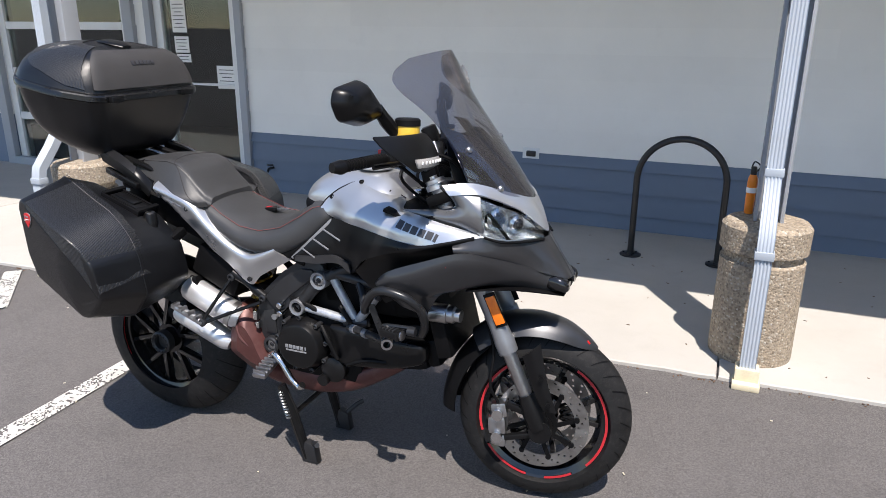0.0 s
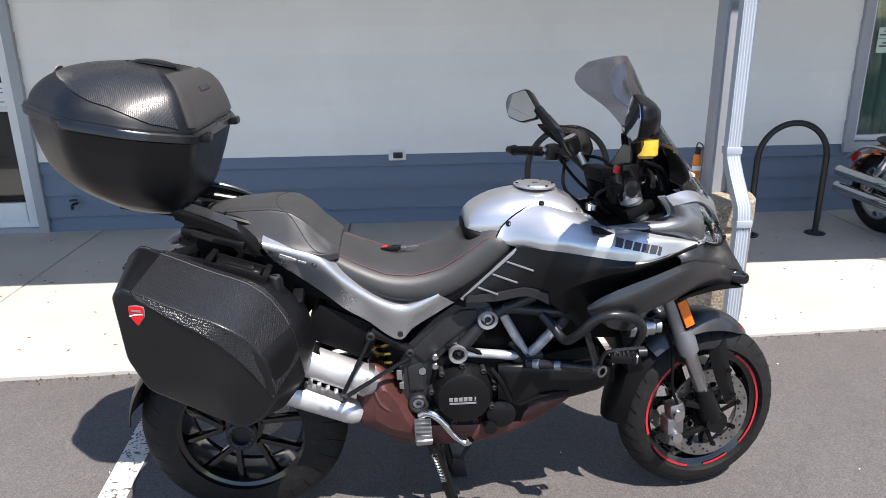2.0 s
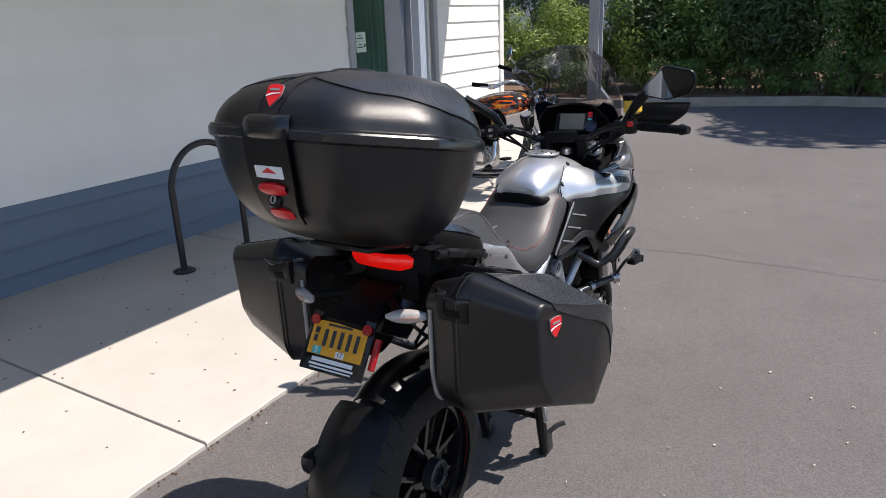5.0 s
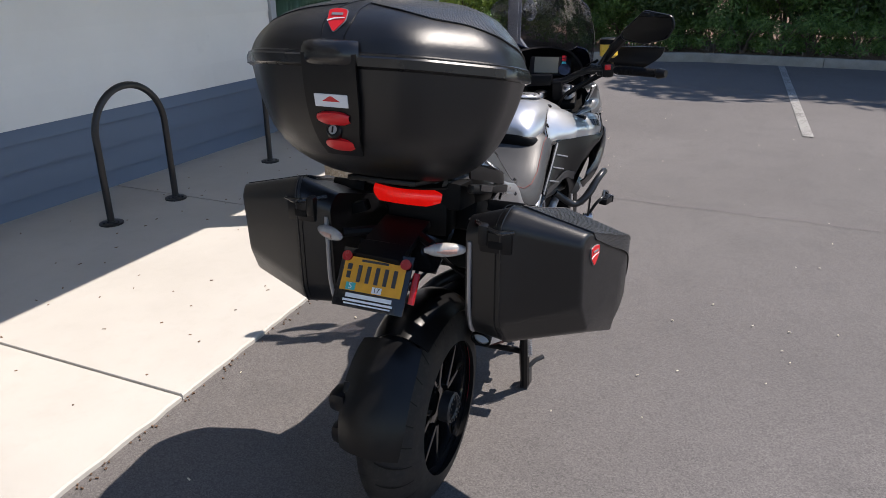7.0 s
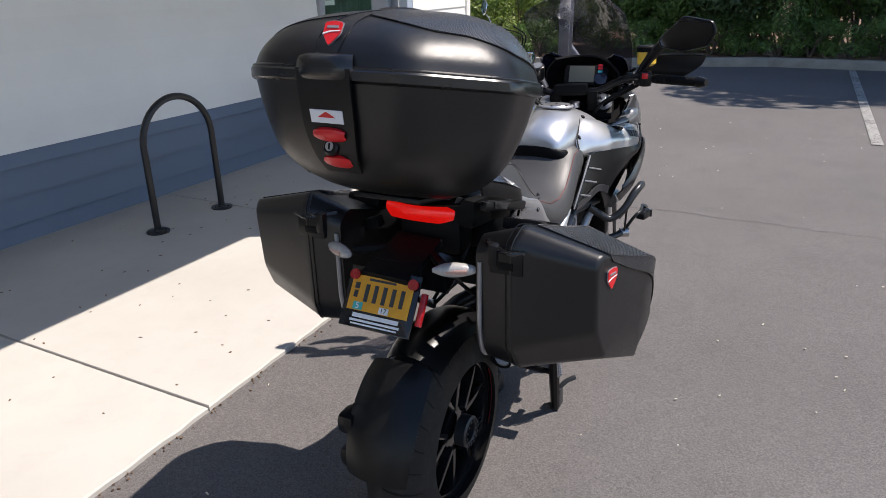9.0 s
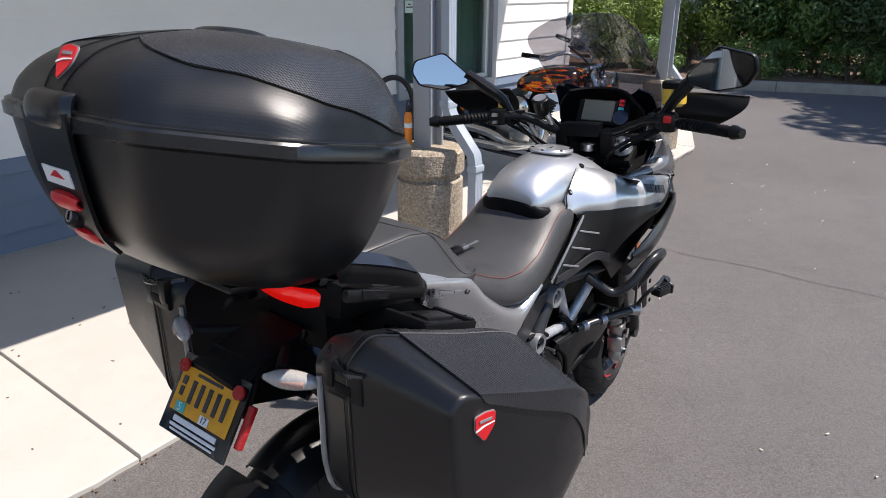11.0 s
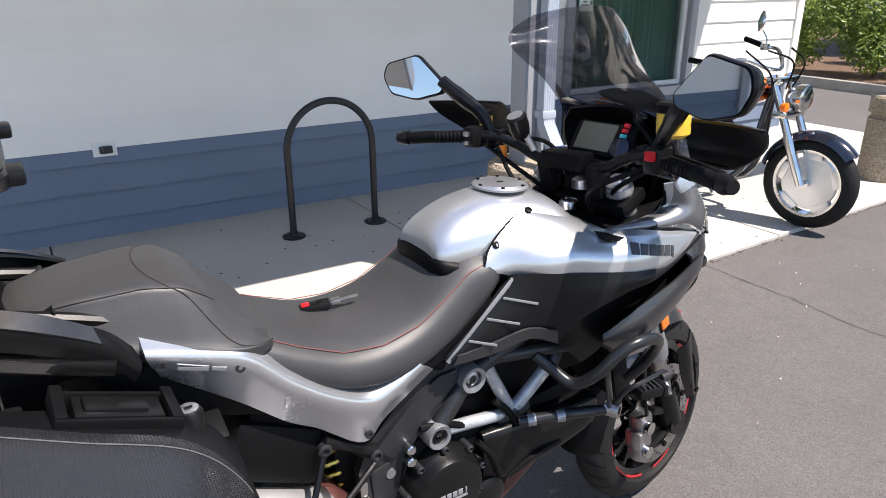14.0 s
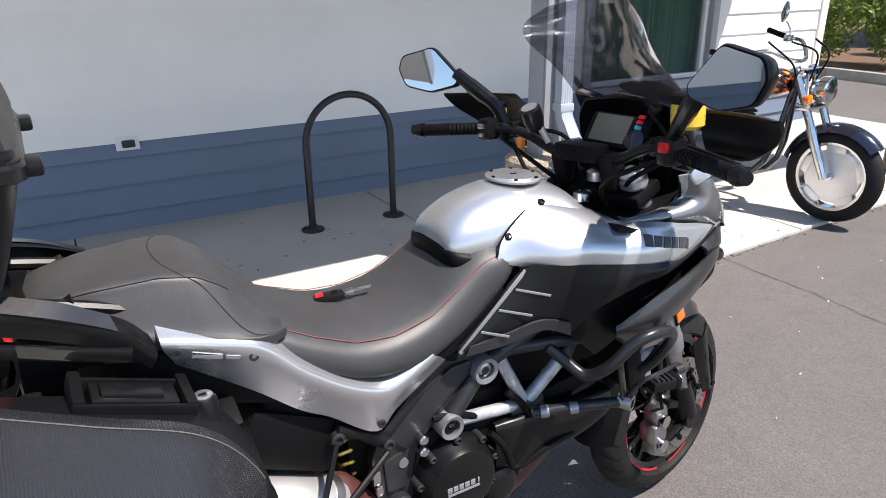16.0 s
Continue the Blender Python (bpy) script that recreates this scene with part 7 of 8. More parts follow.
    part("handle_frame", merge(*[block(q(x, side * s, 0.905 - (x + 1.675) * 0.35), size, 0.003, tilt) for x, s, size in ((-1.675, 0.182, (0.165, 0.008, 0.024)), (-1.675, 0.262, (0.165, 0.008, 0.026)))]), MATT_BLACK, body)
    for x in (-1.745, -1.605):
        part("handle_strap", block(q(x, side * 0.216, 0.908 - (x + 1.675) * 0.35), (0.017, 0.094, 0.028), 0.004, tilt), MATT_BLACK, body)
    lock = part("lock", lathe([(0.021, -0.05), (0.021, 0.012), (0.017, 0.018), (0.0, 0.018)], q(-1.582, side * 0.228, 0.862), "Z", 20), SATIN_BLACK, body)
    part("lock_face", lathe([(0.015, 0.018), (0.015, 0.021), (0, 0.021)], q(-1.582, side * 0.228, 0.862), "Z", 18), STEEL, lock, "metal key lock")
    part("lock_slot", block(q(-1.582, side * 0.228, 0.8845), (0.012, 0.003, 0.002)), MATT_BLACK, lock)
    hook = part("latch", merge(block(q(-1.922, side * 0.252, 0.912), (0.036, 0.080, 0.058), 0.008), block(q(-1.930, side * 0.222, 0.925), (0.030, 0.024, 0.050), 0.007)), SATIN_BLACK, body, "black latch")
    part("latch_lever", sweep([q(-1.905, side * 0.195, 0.944), q(-1.932, side * 0.225, 0.942), q(-1.944, side * 0.262, 0.938), q(-1.938, side * 0.296, 0.942)], [0.006, 0.007, 0.006, 0.004], 8, 14), CASE_RIM, hook, "curved latch lever")
    part("latch_window", block(q(-1.9395, side * 0.252, 0.905), (0.004, 0.034, 0.018), 0.0015), MATT_BLACK, hook)
    # pale grey strip added where the inner shell's rear face catches light
    part("inner_shell_glint", sweep([q(x, side * 0.186, z) for x, z in ((-1.927, 0.90), (-1.927, 0.80), (-1.924, 0.72), (-1.897, 0.655), (-1.80, 0.62))], 0.0055, 8, 20), TUBE_GREY, body, "pale strip painting the light caught on the inner shell")
    for x, z in ((-1.80, 0.89), (-1.535, 0.79)):
        part("mount_arm", between(q(x, side * 0.135, z + 0.01), q(x, side * 0.195, z - 0.01), (0.03, 0.03), 0.006), MATT_BLACK, body)
    return body


side_case(1)
side_case(-1).location = (0, 0.012, 0.010)

# ---- frame, engine, exhaust
WORN_TUBE = surface("worn_frame_paint", (0.40, 0.42, 0.45), 0.36, metal=0.45, var=0.3, scale=26, fine=320, bump=0.08, dust=0.35)
NODE_A, NODE_B, NODE_C = (-0.998, 0.106, 0.685), (-1.086, 0.110, 0.578), (-0.873, 0.102, 0.548)
frame_part = part("trellis_frame", sweep(qs([NODE_A, NODE_B]), 0.0205, 14), FRAME_GREY, bike, "grey tubular trellis frame")
part("frame_tube", mirrored(sweep(qs([NODE_A, NODE_B]), 0.0205, 14)), FRAME_GREY, frame_part)
for side in (1, -1):
    for a, b, r, mt in ((NODE_B, NODE_C, 0.0145, WORN_TUBE), (NODE_C, (-0.952, 0.108, 0.694), 0.0145, WORN_TUBE), (NODE_C, (-0.785, 0.128, 0.662), 0.0155, WORN_TUBE), (NODE_A, (-0.86, 0.118, 0.752), 0.018, FRAME_GREY), ((-0.955, 0.110, 0.715), (-0.74, 0.140, 0.700), 0.016, FRAME_GREY), ((-0.785, 0.128, 0.660), (-0.60, 0.06, 0.88), 0.018, FRAME_GREY), ((-1.06, 0.10, 0.73), (-1.62, 0.10, 0.93), 0.014, MATT_BLACK)):
        part("frame_tube", sweep([q(a[0], side * a[1], a[2]), q(b[0], side * b[1], b[2])], r, 14), mt, frame_part)
    part("frame_node", moved(hull_x([(-0.045, 0.014, -0.014, 0.014), (-0.02, 0.019, -0.021, 0.021), (0.02, 0.019, -0.021, 0.021), (0.045, 0.014, -0.014, 0.014)], 16, 2.2), Matrix.Translation(q(NODE_C[0], side * NODE_C[1], NODE_C[2])) @ pose(0, 0, 0, 0, -8, 0)), FRAME_GREY, frame_part)
    for (x, s, z), r in ((NODE_A, 0.031), (NODE_B, 0.029)):
        prof = [(r * 0.66, 0.010), (r * 0.66, 0.024), (r * 0.94, 0.026), (r, 0.022), (r, -0.02), (0, -0.02), (0, 0.010)]
        part("frame_boss", lathe([(rr, -side * h) for rr, h in prof], q(x, side * s, z), "Y", 28, close=True), TUBE_GREY, frame_part, "machined frame boss")
        part("boss_bolt", lathe([(r * 0.60, -side * 0.006), (r * 0.60, -side * 0.016), (r * 0.42, -side * 0.020), (r * 0.30, -side * 0.020), (r * 0.26, -side * 0.012), (0, -side * 0.012)], q(x, side * s, z), "Y", 14), STEEL if x > -1.05 else MATT_BLACK, frame_part)
    # footrest hanger: a faceted casting that reaches up to the frame
    outline = [(-1.262, 0.545), (-1.238, 0.604), (-1.150, 0.690), (-1.085, 0.735), (-1.020, 0.752), (-0.985, 0.722), (-1.030, 0.668), (-1.100, 0.600), (-1.158, 0.545), (-1.172, 0.47), (-1.170, 0.41), (-1.192, 0.380), (-1.228, 0.378), (-1.250, 0.41), (-1.256, 0.47)]
    hanger = part("foot_hanger", prism([(p.x - BIKE_X, p.y) for p in rounded(outline, 0.012, 3)], -side * 0.080, -side * 0.106, "Y", 0.004), FRAME_GREY, bike, "cast grey footrest hanger")
    facet = [(-1.226, 0.590), (-1.140, 0.672), (-1.075, 0.712), (-1.030, 0.715), (-1.020, 0.690), (-1.105, 0.625), (-1.185, 0.550)]
    part("hanger_facet", prism([(p.x - BIKE_X, p.y) for p in rounded(facet, 0.008, 3)], -side * 0.104, -side * 0.115, "Y", 0.005), FRAME_GREY, hanger)
    part("hanger_facet", prism([(p.x - BIKE_X, p.y) for p in rounded([(-1.238, 0.535), (-1.192, 0.548), (-1.186, 0.455), (-1.232, 0.455)], 0.008, 3)], -side * 0.104, -side * 0.112, "Y", 0.004), FRAME_GREY, hanger)
    part("hanger_bolt", lathe([(0.031, -side * 0.10), (0.031, -side * 0.124), (0.026, -side * 0.128), (0.020, -side * 0.128), (0.019, -side * 0.116), (0.0, -side * 0.116)], q(-1.207, 0, 0.414), "Y", 26), FRAME_GREY, hanger)
    part("hanger_cap", lathe([(0.017, -side * 0.115), (0.017, -side * 0.119), (0.009, -side * 0.119), (0.008, -side * 0.116), (0.0, -side * 0.116)], q(-1.207, 0, 0.414), "Y", 18), STEEL, hanger)
    part("hanger_hole", lathe([(0.011, -side * 0.108), (0.011, -side * 0.1145), (0.0, -side * 0.1145)], q(-1.193, 0, 0.519), "Y", 16), TUBE_GREY, hanger)
    peg = part("footrest", between(q(-1.20, side * 0.125, 0.362), q(-1.196, side * 0.222, 0.340), (0.052, 0.018), 0.007), STEEL, hanger, "serrated steel footrest with rubber")
    for k in range(5):
        part("peg_tooth", block(q(-1.197, side * (0.145 + 0.017 * k), 0.370 - 0.004 * k), (0.050, 0.007, 0.014), 0.002), STEEL, peg)
    part("pedal", sweep(qs([(-1.205, side * 0.135, 0.382), (-1.172, side * 0.150, 0.398), (-1.136, side * 0.160, 0.370), (-1.108, side * 0.163, 0.330), (-1.085, side * 0.165, 0.308), (-1.066, side * 0.168, 0.300), (-1.054, side * 0.172, 0.314)]), [0.011, 0.013, 0.011, 0.010, 0.0095, 0.011, 0.012], 10, 26), CHROME, hanger, "polished foot pedal")
    # pillion footrest hanger: a cast arm with two stays
    ph = part("pillion_hanger", merge(sweep(qs([(-1.229, side * 0.108, 0.588), (-1.285, side * 0.118, 0.630), (-1.342, side * 0.126, 0.668)]), [0.017, 0.013, 0.015], 10, 10), sweep(qs([(-1.342, side * 0.135, 0.650), (-1.385, side * 0.175, 0.575), (-1.425, side * 0.205, 0.505)]), 0.0065, 8, 10), sweep(qs([(-1.235, side * 0.128, 0.572), (-1.33, side * 0.170, 0.535), (-1.43, side * 0.205, 0.490)]), 0.0065, 8, 10)), SATIN_BLACK, bike, "black pillion footrest hanger")
    part("pillion_peg", merge(between(q(-1.430, side * 0.200, 0.492), q(-1.525, side * 0.235, 0.560), (0.030, 0.016), 0.006), *[block(q(-1.435 - 0.09 * u, side * (0.205 + 0.034 * u), 0.508 + 0.062 * u), (0.012, 0.034, 0.014), 0.002) for u in (0.1, 0.35, 0.6, 0.85)]), STEEL, ph, "folded serrated footrest")
    for x, s, z in ((-1.229, 0.118, 0.586), (-1.342, 0.134, 0.653), (-1.425, 0.205, 0.497)):
        part("bolt", lathe([(0.014, side * 0.004), (0.014, -side * 0.008), (0.010, -side * 0.011), (0.007, -side * 0.011), (0.006, -side * 0.006), (0, -side * 0.006)], q(x, side * s, z), "Y", 14), FRAME_GREY, ph)
engine = part("engine_block", block(q(-1.03, 0, 0.43), (0.34, 0.20, 0.27), 0.03), MATT_BLACK, bike, "black twin-cylinder engine")
for nm, at, size, tilt in (("upright_cylinder", (-0.98, 0, 0.60), (0.16, 0.15, 0.22), 0), ("front_cylinder", (-0.78, 0, 0.47), (0.30, 0.18, 0.17), -8), ("airbox", (-0.86, 0, 0.67), (0.34, 0.15, 0.2), 0), ("gearbox", (-1.22, 0, 0.5), (0.16, 0.14, 0.24), 0), ("intake_box", (-0.66, 0, 0.70), (0.2, 0.16, 0.24), 0)):
    part(nm, block(q(*at), size, 0.03, pose(0, 0, 0, 0, tilt, 0)), MATT_BLACK, engine)
for side in (1, -1):
    clutch = part("clutch_cover", lathe([(0.094, -side * 0.09), (0.094, -side * 0.128), (0.088, -side * 0.136), (0.084, -side * 0.150), (0.078, -side * 0.160), (0.070, -side * 0.163), (0.0, -side * 0.164)], q(-1.072, 0, 0.447), "Y", 48), SATIN_BLACK, engine, "round black engine cover")
    for a in np.linspace(0.2, 6.5, 9, endpoint=False):
        part("cover_bolt", lathe([(0.009, -side * 0.10), (0.009, -side * 0.140), (0.006, -side * 0.142), (0.005, -side * 0.138), (0, -side * 0.138)], q(-1.072 + 0.097 * math.cos(a), 0, 0.447 + 0.097 * math.sin(a)), "Y", 10), FRAME_GREY, engine)
    for k in range(6):
        part("cover_lettering", block(q(-1.112 + 0.0145 * k, side * 0.1645, 0.447), (0.0115 if k < 5 else 0.004, 0.002, 0.013), 0.0005), LIGHT_STRIPE, engine, "white lettering bar")
    part("cover_lettering", block(q(-1.076, side * 0.1645, 0.434), (0.080, 0.002, 0.005)), LIGHT_STRIPE, engine)
    part("cylinder_cover", hull_x([(-0.965 - BIKE_X, 0.02, 0.40, 0.53), (-0.90 - BIKE_X, 0.032, 0.395, 0.535), (-0.74 - BIKE_X, 0.034, 0.415, 0.525), (-0.64 - BIKE_X, 0.030, 0.445, 0.52), (-0.618 - BIKE_X, 0.015, 0.46, 0.51)], 22, 5), SATIN_BLACK, engine, "black cylinder side cover").location = (0, -side * 0.105, 0)
    part("pump_cover", merge(lathe([(0.045, -side * 0.08), (0.045, -side * 0.132), (0.03, -side * 0.140), (0, -side * 0.140)], q(-0.955, 0, 0.37), "Y", 26), lathe([(0.02, -side * 0.08), (0.02, -side * 0.146), (0, -side * 0.146)], q(-0.99, 0, 0.330), "Y", 16)), SATIN_BLACK, engine)
    for a, b in (((-0.93, 0.11, 0.60), (-0.86, 0.12, 0.50)), ((-0.90, 0.13, 0.40), (-0.75, 0.135, 0.44)), ((-1.12, 0.11, 0.60), (-1.0, 0.11, 0.56)), ((-0.99, 0.135, 0.53), (-0.93, 0.14, 0.42))):
        part("hose", sweep([q(a[0], side * a[1], a[2]), q((a[0] + b[0]) / 2, side * (a[1] + 0.012), (a[2] + b[2]) / 2 + 0.015), q(b[0], side * b[1], b[2])], 0.008, 8, 10), MATT_BLACK, engine)
    for z in (0.545, 0.575):
        part("hose_clip", lathe([(0.011, -side * 0.10), (0.011, -side * 0.136), (0.008, -side * 0.139), (0, -side * 0.139)], q(-1.155, 0, z), "Y", 14), CHROME, engine)
radiator = part("radiator", merge(block(q(-0.575, 0, 0.62), (0.05, 0.28, 0.26), 0.01, pose(0, 0, 0, 0, -14, 0)), block(q(-0.615, 0, 0.47), (0.05, 0.16, 0.10), 0.02, pose(0, 0, 0, 0, -14, 0))), MATT_BLACK, bike, "black radiator")
part("coolant_pot", lathe([(0.030, -0.075), (0.030, -0.02), (0.026, -0.018), (0.026, 0.0), (0.020, 0.006), (0.020, 0.022), (0, 0.022)], q(-0.510, 0.150, 0.652), "X", 24), STEEL, radiator, "pale metal fan motor")
belly = part("belly_pan", hull_x([(-1.30 - BIKE_X, 0.08, 0.26, 0.33), (-1.22 - BIKE_X, 0.10, 0.235, 0.36), (-1.05 - BIKE_X, 0.105, 0.235, 0.34), (-0.90 - BIKE_X, 0.10, 0.27, 0.37), (-0.77 - BIKE_X, 0.09, 0.345, 0.43), (-0.71 - BIKE_X, 0.075, 0.39, 0.43)], 22, 3.2), RUST_GUARD, bike, "dull brown belly pan")

muffler = part("muffler", sweep(qs([(-1.335, 0.112, 0.490), (-1.352, 0.114, 0.497), (-1.366, 0.115, 0.503), (-1.520, 0.120, 0.573), (-1.540, 0.120, 0.582), (-1.552, 0.120, 0.588)]), [0.034, 0.044, 0.048, 0.048, 0.045, 0.036], 24), MUFFLER, bike, "short silver twin-outlet silencer")
part("muffler_lower", sweep(qs([(-1.385, 0.112, 0.386), (-1.40, 0.114, 0.393), (-1.415, 0.115, 0.400), (-1.585, 0.120, 0.472), (-1.60, 0.120, 0.480), (-1.608, 0.120, 0.484)]), [0.028, 0.036, 0.038, 0.038, 0.035, 0.030], 22), MUFFLER, muffler)
for (x, z) in ((-1.545, 0.584), (-1.602, 0.482)):
    part("outlet_pipe", moved(lathe([(0.026, -0.06), (0.031, 0.03), (0.026, 0.03), (0.022, -0.04), (0, -0.04)], (0, 0, 0), "X", 24), Matrix.Translation(q(x, 0.118, z)) @ pose(0, 0, 0, 0, 25, 180)), MATT_BLACK, muffler, "dark outlet")
part("muffler_band", sweep(qs([(-1.355, 0.1145, 0.498), (-1.372, 0.1155, 0.506)]), 0.0505, 24), STEEL, muffler)
# collector cover with a raised ridge
rim_line = rounded([(-1.352, 0.548), (-1.312, 0.530), (-1.250, 0.448), (-1.218, 0.375), (-1.175, 0.300), (-1.190, 0.262), (-1.300, 0.292), (-1.405, 0.355), (-1.392, 0.450)], 0.02, 3)
mid_line = [((-1.290 + (p.x + 1.290) * 0.80), 0.405 + (p.y - 0.405) * 0.80) for p in rim_line]
top_line = [((-1.285 + (p.x + 1.285) * 0.46), 0.410 + (p.y - 0.410) * 0.52) for p in rim_line]
shell_rings = [[q(p.x, 0.04, p.y) for p in rim_line], [q(p.x, 0.100, p.y) for p in rim_line], [q(x, 0.128, z) for x, z in mid_line], [q(x, 0.146, z) for x, z in top_line]]
shield_plate = part("heat_shield", loft(shell_rings), RUST_GUARD, bike, "dull brown exhaust collector cover", 22)
part("shield_rib", sweep(qs([(-1.345, 0.128, 0.50), (-1.318, 0.145, 0.43), (-1.245, 0.128, 0.372), (-1.205, 0.110, 0.320)]), 0.006, 8, 14), RUST_GUARD, shield_plate)
part("shield_clamp", merge(block(q(-1.262, 0.118, 0.520), (0.018, 0.026, 0.036), 0.006), block(q(-1.256, 0.118, 0.484), (0.016, 0.024, 0.026), 0.006)), CHROME, shield_plate)

# centre stand
stand = part("centre_stand", merge(*[sweep(qs([(-1.17, sd * 0.13, 0.27), (-1.135, sd * 0.125, 0.17), (-1.085, sd * 0.12, -0.008)]), [0.016, 0.019, 0.017], 9, 8) for sd in (1, -1)], sweep(qs([(-1.13, 0.12, 0.16), (-1.13, -0.12, 0.16)]), 0.011, 8)), SATIN_BLACK, bike, "black steel centre stand")
for sd in (1, -1):
    part("stand_foot", merge(prism([(p[0] - BIKE_X, p[1]) for p in ((-1.10, -0.02), (-1.035, -0.02), (-1.045, 0.05), (-1.085, 0.06))], -sd * 0.105, -sd * 0.135, "Y", 0.002), sweep(qs([(-1.055, sd * 0.12, 0.05), (-1.03, sd * 0.145, 0.075), (-1.01, sd * 0.17, 0.085)]), 0.009, 8)), FRAME_GREY, stand)
    part("stand_spring", sweep([q(-1.165, sd * 0.148, 0.25) + Vector((0.0, 0, -0.1)) * u + Vector((0.008 * math.cos(u * 60) + 0.03 * u, 0.008 * math.sin(u * 60), 0)) for u in np.linspace(0, 1, 70)], 0.0022, 5), STEEL, stand)

# crash bars with small lamps
BAR_BLACK = surface("bar_powder_coat", (0.016, 0.017, 0.019), 0.30, metal=0.2, var=0.2, scale=12, fine=300, bump=0.05, dust=0.02)
for side in (1, -1):
    cb = part("crash_bar", sweep(qs([(-0.84, side * 0.135, 0.700), (-0.813, side * 0.163, 0.671), (-0.786, side * 0.206, 0.646), (-0.760, side * 0.248, 0.682), (-0.722, side * 0.271, 0.733), (-0.675, side * 0.283, 0.752), (-0.612, side * 0.274, 0.735), (-0.578, side * 0.246, 0.690), (-0.580, side * 0.215, 0.63), (-0.60, side * 0.19, 0.59)]), 0.0135, 12, 60), BAR_BLACK, bike, "black steel crash bar")
    low_bar = part("lower_bar", sweep(qs([(-0.882, side * 0.140, 0.545), (-0.80, side * 0.180, 0.555), (-0.700, side * 0.236, 0.567)]), 0.0125, 12, 12), BAR_BLACK, cb)
    for k in (0.10, 0.42):
        a, b = q(-0.882, side * 0.140, 0.545), q(-0.700, side * 0.236, 0.567)
        part("bar_band", sweep([a.lerp(b, k), a.lerp(b, k + 0.09)], 0.0142, 12), TUBE_GREY, low_bar, "pale sleeve")
    part("bar_ring", moved(lathe([(0.011, -0.016), (0.018, -0.016), (0.018, 0.016), (0.011, 0.016)], (0, 0, 0), "Y", 20, close=True), Matrix.Translation(q(-0.694, side * 0.241, 0.567)) @ pose(0, 0, 0, 0, 0, 25 * side)), STEEL, low_bar, "open ring end")
    part("bar_strut", between(q(-0.738, side * 0.254, 0.690), q(-0.703, side * 0.243, 0.580), (0.006, 0.020), 0.002), BAR_BLACK, cb)
    part("front_brace", sweep(qs([(-0.694, side * 0.241, 0.575), (-0.690, side * 0.272, 0.630), (-0.665, side * 0.288, 0.648), (-0.582, side * 0.280, 0.648)]), 0.006, 8, 18), BAR_BLACK, cb)
    spot = part("auxiliary_light", moved(merge(block((0, 0, 0), (0.068, 0.034, 0.024), 0.006), block((0.030, 0, 0.0), (0.012, 0.038, 0.028), 0.004)), Matrix.Translation(q(-0.648, side * 0.300, 0.632)) @ pose(0, 0, 0, 0, 0, -12 * side)), SATIN_BLACK, bike, "small black auxiliary lamp")
    for k in range(4):
        part("lamp_fin", moved(block((-0.022 + 0.012 * k, 0, 0.013), (0.005, 0.030, 0.006), 0.001), Matrix.Translation(q(-0.648, side * 0.300, 0.632)) @ pose(0, 0, 0, 0, 0, -12 * side)), FRAME_GREY, spot)
    part("lamp_rim", moved(lathe([(0.012, 0.034), (0.015, 0.036), (0.015, 0.040), (0.010, 0.041), (0, 0.041)], (0, 0, 0), "X", 18), Matrix.Translation(q(-0.648, side * 0.300, 0.632)) @ pose(0, 0, 0, 0, 0, -12 * side)), STEEL, spot, "bright lamp rim")
    part("lamp_bracket", between(q(-0.665, side * 0.288, 0.648), q(-0.655, side * 0.300, 0.636), (0.014, 0.010), 0.002), FRAME_GREY, spot)
    part("lamp_knob", lathe([(0, -0.012), (0.012, -0.012), (0.012, 0.012), (0, 0.013)], q(-0.590, side * 0.288, 0.640), "X", 12), FRAME_GREY, spot)

# ---- handlebar and all it carries
def bar_pt(s, dx=0.0, dz=0.0):
    a = abs(s)
    pts = spline([(-0.642, 0, 1.075), (-0.642, 0.08, 1.075), (-0.665, 0.19, 1.118), (-0.70, 0.27, 1.122), (-0.775, 0.445, 1.113)], 70)
    p = min(pts, key=lambda v: abs(v.y - a))
    return q(p.x + dx, s, p.z + dz)


bar = part("handlebar", steered(sweep([bar_pt(s) for s in np.linspace(-0.435, 0.435, 60)], 0.0125, 12)), SATIN_BLACK, bike, "black tapered handlebar")
part("bar_riser", steered(merge(block(q(-0.63, 0.07, 1.045), (0.05, 0.04, 0.08), 0.01, pose(0, 0, 0, 0, -15, 0)), block(q(-0.63, -0.07, 1.045), (0.05, 0.04, 0.08), 0.01, pose(0, 0, 0, 0, -15, 0)), block(q(-0.645, -0.01, 1.085), (0.055, 0.125, 0.042), 0.012))), MATT_BLACK, bar)
ball = part("ball_mount", steered(merge(sweep(qs([(-0.655, -0.10, 1.10), (-0.68, -0.12, 1.155)]), 0.009, 10))), STEEL, bar, "metal ball mount")
part("ball_cup", steered(moved(lathe([(0.02, -0.03), (0.026, -0.005), (0.026, 0.022), (0.02, 0.026), (0, 0.026)], (0, 0, 0), "Z", 20), Matrix.Translation(q(-0.685, -0.125, 1.16)) @ pose(0, 0, 0, 0, -25, 0))), SATIN_BLACK, ball)
part("ball_top", steered(moved(lathe([(0.0195, 0.0262), (0.0195, 0.0275), (0, 0.0278)], (0, 0, 0), "Z", 20), Matrix.Translation(q(-0.685, -0.125, 1.16)) @ pose(0, 0, 0, 0, -25, 0))), TUBE_GREY, ball)
